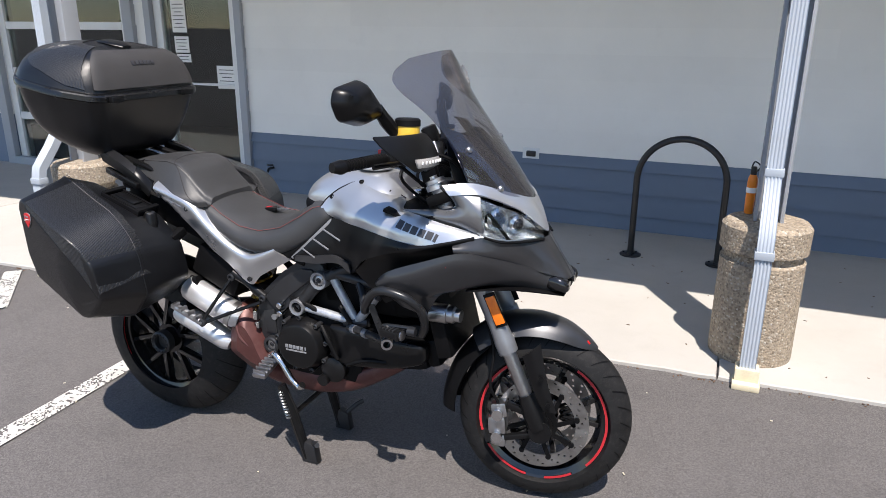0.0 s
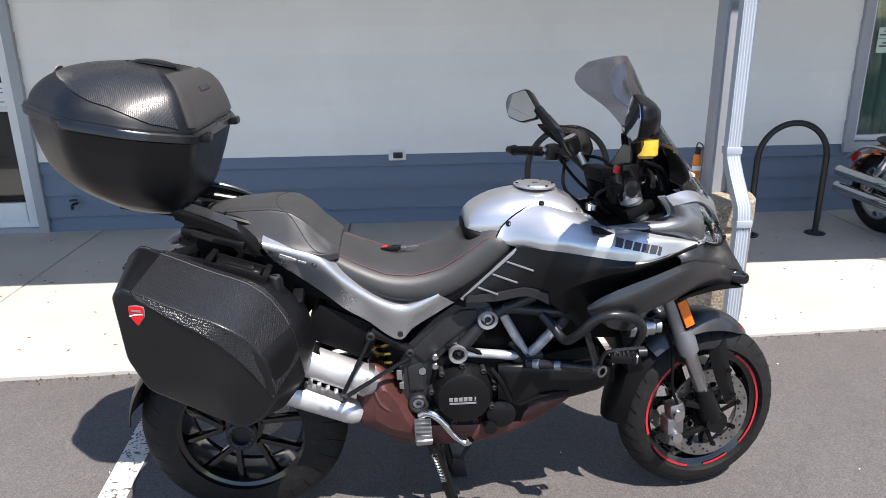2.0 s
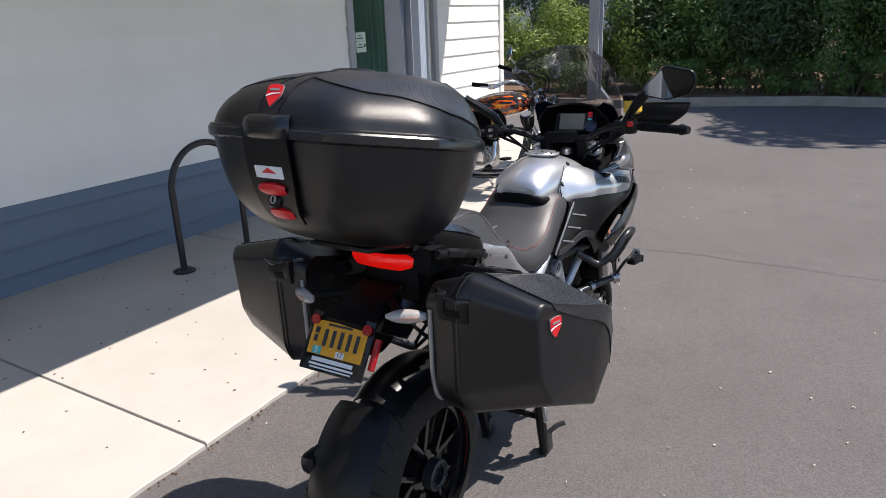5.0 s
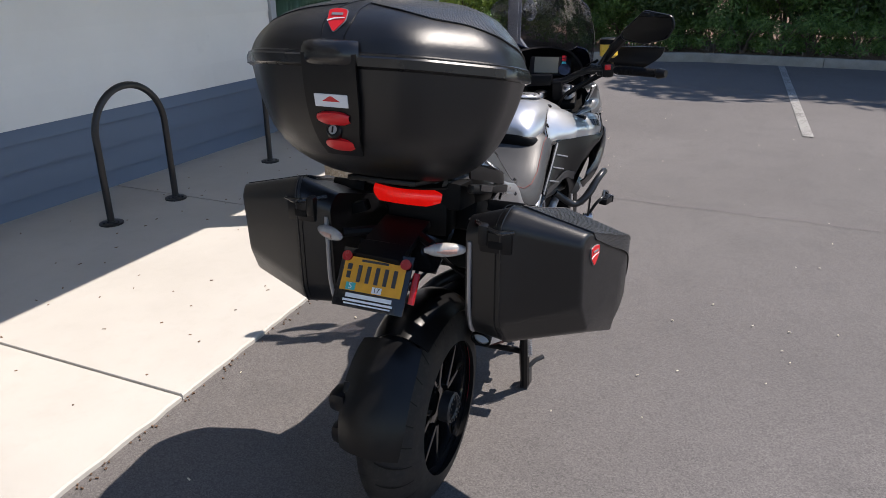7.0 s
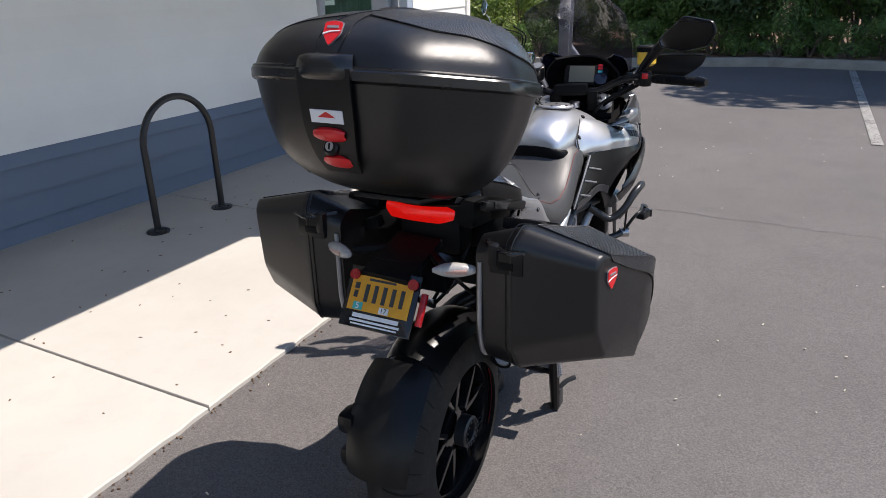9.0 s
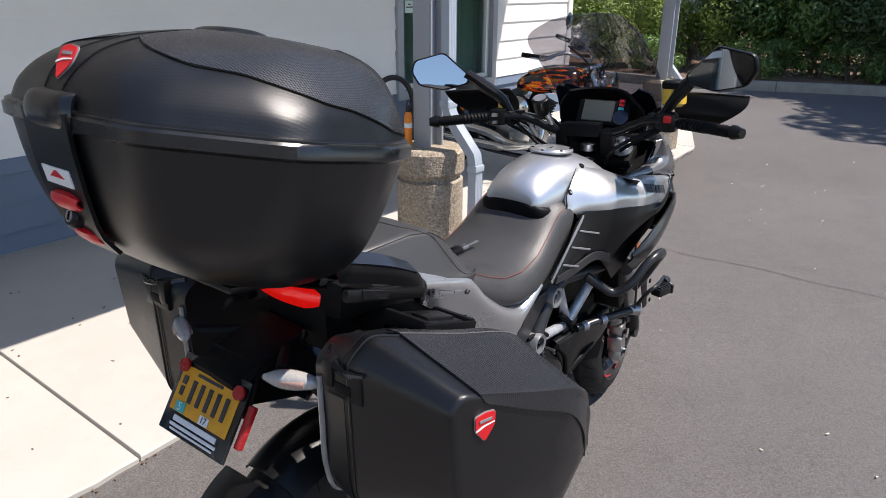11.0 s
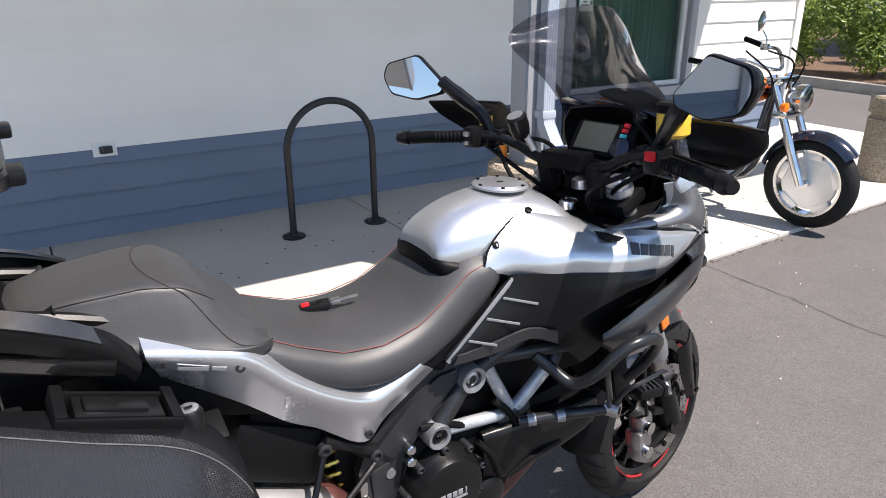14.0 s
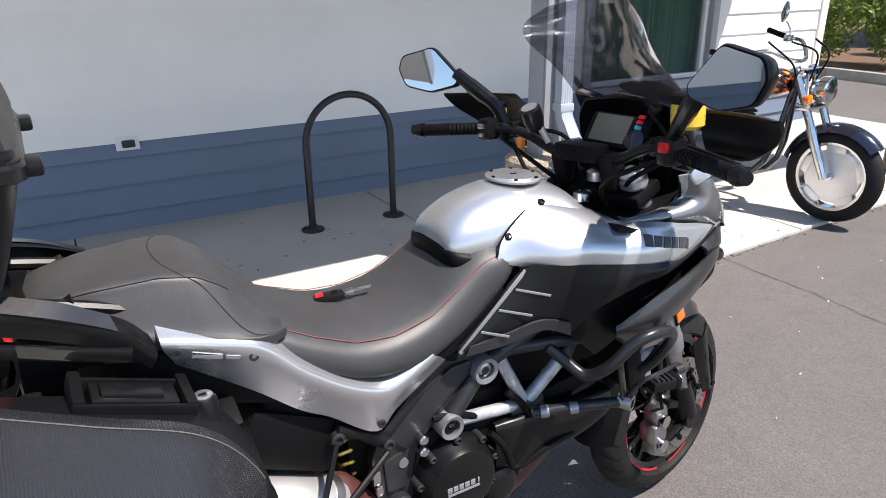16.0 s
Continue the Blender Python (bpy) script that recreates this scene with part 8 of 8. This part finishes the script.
for side in (1, -1):
    grip = part("grip", steered(sweep([bar_pt(side * v) for v in np.linspace(0.29, 0.43, 8)], 0.0150, 14)), MATT_BLACK, bar, "ribbed black rubber grip")
    for v in np.linspace(0.30, 0.42, 13):
        part("grip_rib", steered(sweep([bar_pt(side * v), bar_pt(side * (v + 0.004))], 0.0162, 14)), MATT_BLACK, grip)
    part("bar_end", steered(sweep([bar_pt(side * 0.432), bar_pt(side * 0.436), bar_pt(side * 0.444, 0.0), bar_pt(side * 0.444) + Vector((-0.012, -side * 0.02, 0))], [0.012, 0.019, 0.019, 0.013], 14)), SATIN_BLACK, grip)
    sw = part("switch_pod", steered(merge(block(bar_pt(side * 0.262), (0.05, 0.045, 0.055), 0.014), block(bar_pt(side * 0.235, 0.01, -0.005), (0.04, 0.03, 0.04), 0.01))), SATIN_BLACK, bar, "black switch housing")
    if side > 0:
        part("kill_switch", steered(block(bar_pt(0.262, -0.028, 0.012), (0.012, 0.022, 0.02), 0.004)), RED, sw, "red kill switch")
    else:
        part("rocker", steered(merge(block(bar_pt(-0.262, -0.028, 0.01), (0.01, 0.02, 0.012), 0.003), block(bar_pt(-0.262, -0.028, -0.012), (0.01, 0.016, 0.01), 0.003))), STEEL, sw)
    part("lever", steered(sweep([bar_pt(side * 0.215, 0.045, 0.0), bar_pt(side * 0.25, 0.062, -0.002), bar_pt(side * 0.32, 0.064, -0.004), bar_pt(side * 0.40, 0.058, -0.004)], [0.009, 0.008, 0.0065, 0.0075], 8, 18)), SATIN_BLACK, bar, "black hand lever")
    mc = part("master_cylinder", steered(merge(between(bar_pt(side * 0.16, 0.035, 0.0), bar_pt(side * 0.235, 0.045, 0.0), (0.026, 0.026), 0.006), block(bar_pt(side * 0.205, 0.01), (0.035, 0.025, 0.04), 0.008))), SATIN_BLACK, bar)
    r, h, at = (0.033, 0.046, (-0.650, 0.262, 1.188)) if side > 0 else (0.0165, 0.03, (-0.655, -0.265, 1.155))
    pot = part("fluid_reservoir", steered(lathe([(0, -h * 0.6), (r * 0.7, -h * 0.6), (r, -h * 0.42), (r, h * 0.5), (0, h * 0.5)], q(*at), "Z", 24)), FLUID, bar, "translucent yellow fluid reservoir")
    part("reservoir_cap", steered(lathe([(r * 1.06, h * 0.5), (r * 1.06, h * 0.85), (r * 0.9, h * 0.95), (0, h * 0.95)], q(*at), "Z", 24)), MATT_BLACK, pot)
    part("reservoir_stay", steered(sweep([q(*at) + Vector((0, 0, -h * 0.5)), q(at[0] - 0.01, at[1] - side * 0.03, at[2] - 0.06), bar_pt(side * 0.2, 0.02)], 0.005, 7, 8)), MATT_BLACK, pot)
    # hand guard
    g_in, g_out = 0.25, 0.462
    def guard_row(dz, back, w0, w1, bulge=0.0):
        row = []
        for u in np.linspace(0, 1, 9):
            v = w0 + (w1 - w0) * u
            x = -0.572 - 0.085 * max(0.0, (v - 0.27) / 0.2) ** 1.9 - back + bulge * math.sin(u * math.pi)
            row.append(q(x, side * v, 1.140 + dz))
        return row
    guard = part("hand_guard", steered(patch([guard_row(0.054, 0.040, 0.275, 0.450), guard_row(0.052, 0.026, g_in + 0.015, g_out), guard_row(0.020, 0.004, g_in, g_out - 0.01), guard_row(-0.012, -0.006, g_in, g_out - 0.045), guard_row(-0.036, 0.0, g_in + 0.012, g_out - 0.085), guard_row(-0.042, 0.012, g_in + 0.03, g_out - 0.11)], 20, 20, 0.005)), SATIN_BLACK, bar, "black plastic hand guard", 25)
    led = part("led_strip", steered(patch([guard_row(-0.004, -0.012, g_in + 0.02, g_in + 0.135), guard_row(-0.016, -0.016, g_in + 0.018, g_in + 0.135), guard_row(-0.028, -0.013, g_in + 0.024, g_in + 0.128)], 16, 5, 0.006)), SIGNAL_LENS, guard, "clear signal strip")
    for v in np.linspace(g_in + 0.03, g_in + 0.122, 7):
        part("led_cell", steered(block(guard_row(-0.014, -0.0195, v, v + 0.01)[0], (0.004, 0.008, 0.008), 0.001)), WHITE_INK, led)
    # mirror
    arm = 0.0 if side > 0 else 0.03
    stalk = part("mirror_stalk", steered(sweep(qs([(-0.665, side * 0.235, 1.13), (-0.672, side * 0.262, 1.175), (-0.695, side * (0.298 + arm * 0.5), 1.218), (-0.712, side * (0.334 + arm), 1.256)]), [0.014, 0.017, 0.019, 0.017], 9, 16)), SATIN_BLACK, bar, "black mirror arm")
    out = [(-0.079, -0.014), (-0.012, 0.052), (0.066, 0.033), (0.075, 0.002), (0.054, -0.036), (-0.01, -0.05), (-0.074, -0.034)]
    face = rounded([(u * 1.24, v * 1.14) for u, v in out], 0.014, 4)
    M = STEER @ Matrix.Translation(q(-0.752, 0.398, 1.270) if side > 0 else q(-0.742, -0.442, 1.264)) @ pose(0, 0, 0, 0, 0, -16 if side > 0 else 20) @ pose(0, 0, 0, 0, 0 if side > 0 else 8, 0)
    rings = []
    for k, dx in ((0.30, 0.052), (0.62, 0.046), (0.86, 0.030), (1.0, 0.010), (1.02, 0.0), (0.985, -0.004), (0.95, -0.003)):
        rings.append([Vector((dx, p.x * k * -side, p.y * k)) for p in face])
    shell = moved(loft(rings), M)
    mir = part("mirror_shell", shell, SATIN_BLACK, stalk, "black angular rear-view mirror")
    glass = loft([[Vector((-0.004, p.x * 0.93 * -side, p.y * 0.93)) for p in face], [Vector((-0.0065, p.x * 0.93 * -side, p.y * 0.93)) for p in face]])
    part("mirror_glass", moved(glass, M), MIRROR, stalk, "mirror glass")
for a, b, c in (((-0.66, 0.2, 1.12), (-0.56, 0.12, 1.09), (-0.55, 0.05, 1.0)), ((-0.66, -0.2, 1.12), (-0.57, -0.13, 1.10), (-0.55, -0.06, 1.0)), ((-0.68, 0.24, 1.10), (-0.64, 0.12, 1.03), (-0.56, 0.06, 0.96)), ((-0.68, -0.24, 1.10), (-0.66, -0.13, 1.04), (-0.58, -0.07, 0.96)), ((-0.64, 0.22, 1.15), (-0.53, 0.16, 1.10), (-0.5, 0.12, 0.98)), ((-0.67, -0.22, 1.11), (-0.72, -0.1, 1.03), (-0.66, -0.05, 0.97)), ((-0.67, 0.22, 1.10), (-0.71, 0.11, 1.04), (-0.65, 0.07, 0.97))):
    part("cable", steered(sweep(qs([a, b, c]), 0.0055, 7, 18)), MATT_BLACK, bar)

# the key left on the rider's seat
key = thing("motorcycle_key", "black flip key with a red badge lying on the seat", "key", pose(-1.262, 2.212, 0.877, 0, -8, -14))
part("fob", block((-0.012, 0, 0.009), (0.062, 0.03, 0.014), 0.006), SATIN_BLACK, key)
part("blade", merge(block((0.047, 0, 0.009), (0.058, 0.009, 0.003), 0.001), block((0.03, 0, 0.009), (0.02, 0.018, 0.009), 0.003)), STEEL, key, "steel key blade")
part("fob_badge", block((-0.03, 0.0, 0.0165), (0.016, 0.018, 0.002), 0.001), RED, key)
part("fob_button", block((0.0, 0.0, 0.0165), (0.014, 0.012, 0.002), 0.001), MATT_BLACK, key)

# ---------------------------------------------------------------- the parked cruiser
CRUISER_BLUE = surface("black_blue_paint", (0.008, 0.010, 0.02), 0.15, var=0.1, scale=5, bump=0, coat=0.8)


def flame_material():
    m, nt, b = nodes_of("flame_paint")
    co = coords(nt)
    mp = nt.nodes.new("ShaderNodeMapping")
    mp.inputs["Scale"].default_value = (5, 16, 22)
    nt.links.new(co, mp.inputs["Vector"])
    n = noise_at(nt, 1.3, 3, mp.outputs["Vector"], 0.55)
    sep = nt.nodes.new("ShaderNodeSeparateXYZ")
    nt.links.new(co, sep.inputs[0])
    col = mix(nt, ramp(nt, n, 0.50, 0.53), (0.012, 0.01, 0.012), (0.75, 0.09, 0.01))
    col = mix(nt, ramp(nt, n, 0.56, 0.62), col, (0.95, 0.40, 0.02))
    nt.links.new(col, b.inputs["Base Color"])
    b.inputs["Roughness"].default_value = 0.18
    b.inputs["Coat Weight"].default_value = 0.7
    return m


ALLOY = surface("polished_alloy", (0.80, 0.80, 0.80), 0.34, metal=0.7, var=0.06, scale=14, fine=300, bump=0.04)
FLAMES = flame_material()
cruiser = thing("cruiser_motorcycle", "black chromed cruiser motorcycle with a flame-painted tank, parked on the pavement", "motorcycle", pose(2.265, 4.97, 0.018, 0, 0, -82.5))


def cw(name, c, R, w, rim, hub, label):
    wheel = part(name, lathe([(rim - 0.02, -w * 0.35), (rim + 0.004, -w * 0.38), (rim + 0.004, w * 0.38), (rim - 0.02, w * 0.35)], c, "Y", 48, close=True), CHROME, cruiser, label)
    part("tyre", tyre_mesh(c, R, w, rim), TYRE, wheel, "black road tyre")
    disc = lathe([(hub * 0.4, -w * 0.30), (hub, -w * 0.26), (rim * 0.78, -w * 0.17), (rim * 0.78, w * 0.17), (hub, w * 0.26), (hub * 0.4, w * 0.30)], c, "Y", 40)
    part("wheel_disc", disc, ALLOY, wheel, "polished dished wheel centre")
    for i in range(5):
        a = 2 * math.pi * i / 5 + 0.3
        for y in (-1, 1):
            part("spoke", prism([tuple(Vector((c.x + r * math.cos(a + t), c.z + r * math.sin(a + t)))) for r, t in ((rim * 0.74, -0.40), (rim * 0.86, -0.30), (rim * 0.99, -0.22), (rim * 0.99, 0.22), (rim * 0.86, 0.30), (rim * 0.74, 0.40))], y * w * 0.17 + c.y - 0.008, y * w * 0.17 + c.y + 0.008, "Y", 0.003), ALLOY, wheel, "broad polished spoke")
    part("axle", lathe([(0.022, -w * 0.62), (0.022, w * 0.62)], c, "Y", 18), CHROME, wheel)
    return wheel


CF, CRW = Vector((1.56, 0, 0.292)), Vector((0, 0, 0.30))
cw("front_wheel", CF, 0.292, 0.115, 0.215, 0.06, "chromed dished front wheel")
cw("rear_wheel", CRW, 0.30, 0.15, 0.20, 0.06, "chromed rear wheel")
part("front_mudguard", arch(CF, 0.325, radians(40), radians(165), 0.075, 0.05, flare=0.1), CRUISER_BLUE, cruiser, "black-blue front mudguard")
part("rear_mudguard", arch(CRW, 0.345, radians(20), radians(170), 0.105, 0.07, flare=0.05), FLAMES, cruiser, "flame-painted rear mudguard")
cfork = part("fork", sweep([(1.27, 0.1, 0.93), (1.43, 0.1, 0.56)], 0.024, 12), CHROME, cruiser, "chromed front fork")
part("fork_leg", sweep([(1.27, -0.1, 0.93), (1.43, -0.1, 0.56)], 0.024, 12), CHROME, cfork)
for y in (0.1, -0.1):
    part("slider", sweep([(1.42, y, 0.58), (1.55, y, 0.285)], [0.031, 0.029, 0.026], 12, 8), CHROME, cfork)
for x, z in ((1.29, 0.90), (1.36, 0.70)):
    part("yoke", block((x, 0, z), (0.09, 0.26, 0.04), 0.012), CHROME, cfork)
hl = part("headlight", lathe([(0.02, -0.09), (0.06, -0.07), (0.083, -0.01), (0.085, 0.03), (0.078, 0.034), (0.0, 0.042)], (1.42, 0, 0.80), "X", 28), CHROME, cruiser, "round chrome headlight")
part("lamp_glass", lathe([(0.076, 0.032), (0.06, 0.046), (0, 0.052)], (1.42, 0, 0.80), "X", 28), LENS_CLEAR, hl)
for y in (0.15, -0.15):
    part("front_signal", lathe([(0.012, -0.03), (0.028, -0.015), (0.03, 0.012), (0.0, 0.02)], (1.40, y, 0.755), "X", 18), ORANGE, cruiser, "orange front turn signal")
    part("signal_stalk", sweep([(1.37, y * 0.6, 0.74), (1.385, y, 0.755)], 0.008, 8), CHROME, cruiser)
cbar = part("handlebar", sweep([(0.83, 0.345, 1.10), (0.98, 0.32, 1.062), (1.12, 0.22, 1.055), (1.23, 0.08, 0.965), (1.23, -0.08, 0.965), (1.12, -0.20, 1.02), (0.98, -0.29, 0.985), (0.83, -0.315, 1.00)], 0.0125, 10, 40), CHROME, cruiser, "wide chrome handlebar")
for y in (1, -1):
    part("grip", sweep([(0.95, y * (0.312 + 0.015 * y), 1.029 + 0.040 * y), (0.815, y * (0.332 + 0.015 * y), 1.054 + 0.050 * y)], 0.018, 12), MATT_BLACK, cbar)
    part("lever", sweep([(1.05, y * 0.25, 1.031 + 0.035 * y), (1.02, y * 0.305, 1.02 + 0.04 * y), (0.90, y * 0.352, 1.03 + 0.045 * y)], 0.007, 8, 10), CHROME, cbar)
    part("switch_pod", block((0.985, y * 0.304, 1.024 + 0.038 * y), (0.05, 0.05, 0.045), 0.012), CHROME, cbar)
part("mirror_stalk", sweep([(0.985, 0.32, 1.075), (0.975, 0.325, 1.12), (0.94, 0.33, 1.165)], 0.005, 7, 10), CHROME, cbar)
leaf = rounded([(0.0, -0.072), (0.050, -0.01), (0.036, 0.042), (0.004, 0.078), (-0.040, 0.030), (-0.046, -0.018)], 0.014, 4)
LEAF_AT = Matrix.Translation((0.92, 0.33, 1.222)) @ pose(0, 0, 0, 0, 8, 48)
part("mirror", moved(loft([[Vector((dx, p.x * k, p.y * k)) for p in leaf] for k, dx in ((0.55, 0.020), (0.86, 0.014), (1.0, 0.002), (0.97, -0.004))]), LEAF_AT), CHROME, cbar, "leaf-shaped chrome mirror")
part("mirror_glass", moved(loft([[Vector((dx, p.x * 0.9, p.y * 0.9)) for p in leaf] for dx in (-0.0042, -0.006)]), LEAF_AT), MIRROR, cbar)
ctank = part("fuel_tank", hull_x([(0.66, 0.05, 0.70, 0.78), (0.74, 0.11, 0.69, 0.84), (0.88, 0.155, 0.69, 0.89), (1.02, 0.165, 0.70, 0.91), (1.14, 0.14, 0.73, 0.90), (1.21, 0.07, 0.77, 0.86)], 24, 2.4), FLAMES, cruiser, "teardrop tank painted with orange flames")
part("tank_console", hull_x([(0.74, 0.03, 0.83, 0.855), (0.9, 0.045, 0.87, 0.905), (1.08, 0.04, 0.885, 0.92)], 14), CHROME, ctank)
part("seat", hull_x([(-0.10, 0.06, 0.655, 0.69), (0.02, 0.12, 0.63, 0.715), (0.20, 0.14, 0.60, 0.71), (0.34, 0.165, 0.575, 0.665), (0.52, 0.16, 0.57, 0.665), (0.66, 0.10, 0.62, 0.72), (0.72, 0.06, 0.66, 0.74)], 22, 2.6), SEAT_TOP, cruiser, "low black stepped seat")
ceng = part("engine_case", merge(block((0.70, 0, 0.35), (0.42, 0.24, 0.22), 0.05)), STEEL, cruiser, "polished V-twin engine")
part("round_cover", lathe([(0.10, -0.16), (0.10, -0.13), (0.085, -0.175), (0.0, -0.185)], (0.76, 0, 0.36), "Y", 30), CHROME, ceng)
for cx, tilt in ((0.60, -22), (0.84, 24)):
    for k in range(9):
        h = 0.12 + 0.026 * k
        d = Vector((math.sin(radians(tilt)), 0, math.cos(radians(tilt))))
        part("cooling_fin", block(Vector((0.72, 0, 0.33)) + d * h + Vector(((cx - 0.72) * 0.3, 0, 0)), (0.16, 0.2, 0.009), 0.003, pose(0, 0, 0, 0, tilt, 0)), MATT_BLACK, ceng)
    part("cylinder", sweep([(0.72, 0, 0.42), (0.72 + 0.32 * math.sin(radians(tilt)), 0, 0.36 + 0.34 * math.cos(radians(tilt)))], 0.07, 18), MATT_BLACK, ceng)
part("air_cleaner", lathe([(0.09, -0.12), (0.095, -0.20), (0.075, -0.215), (0, -0.215)], (0.74, 0, 0.58), "Y", 28), CHROME, ceng, "round chrome air cleaner")
for k, (z0, z1) in enumerate(((0.42, 0.36), (0.30, 0.25))):
    part("exhaust_pipe", sweep([(0.95 - 0.1 * k, -0.14, 0.50 - 0.06 * k), (0.93, -0.19, 0.33), (0.72, -0.2, 0.26 + 0.03 * (1 - k)), (0.4, -0.2, z1 + 0.02), (-0.25, -0.2, z0)], [0.022, 0.024, 0.03, 0.04, 0.042], 14, 30), CHROME, cruiser, "long chrome exhaust pipe")
part("frame", merge(sweep([(1.25, 0, 0.88), (1.1, 0.1, 0.25), (0.5, 0.13, 0.2), (0.1, 0.13, 0.32), (0.0, 0.13, 0.30)], 0.02, 10, 20), sweep([(1.25, 0, 0.88), (1.1, -0.1, 0.25), (0.5, -0.13, 0.2), (0.1, -0.13, 0.32), (0.0, -0.13, 0.30)], 0.02, 10, 20)), CRUISER_BLUE, cruiser, "dark tubular frame")
for y in (0.155, -0.155):
    part("shock", sweep([(0.02, y, 0.33), (0.16, y, 0.62)], [0.03, 0.034, 0.026], 14, 12), CHROME, cruiser, "chrome rear shock")
    part("side_cover", prism([(0.30, 0.36), (0.52, 0.36), (0.55, 0.55), (0.30, 0.58)], y * 0.8, y, "Y", 0.01), CRUISER_BLUE, cruiser)
    part("footrest", between((0.9, y * 1.1, 0.28), (0.92, y * 1.9, 0.27), (0.07, 0.025), 0.01), MATT_BLACK, cruiser)
part("fender_rail", sweep([(-0.30, -0.115, 0.50), (-0.1, -0.125, 0.62), (0.2, -0.13, 0.62)], 0.012, 10, 14), CHROME, cruiser)
part("tail_lamp", lathe([(0.03, -0.03), (0.045, 0.0), (0.03, 0.01)], (-0.33, 0, 0.50), "X", 18), TAIL_RED, cruiser, "red tail lamp")
part("side_stand", sweep([(0.7, 0.14, 0.25), (0.78, 0.26, 0.0)], 0.012, 8), CHROME, cruiser)
for pts in (((1.24, 0.15, 1.08), (1.36, 0.1, 1.0), (1.33, 0.05, 0.85)), ((1.24, -0.15, 1.08), (1.38, -0.1, 1.02), (1.34, -0.05, 0.85)), ((1.15, -0.25, 1.08), (1.3, -0.2, 0.95), (1.25, -0.05, 0.8))):
    part("cable", sweep(pts, 0.006, 6, 16), MATT_BLACK, cbar)
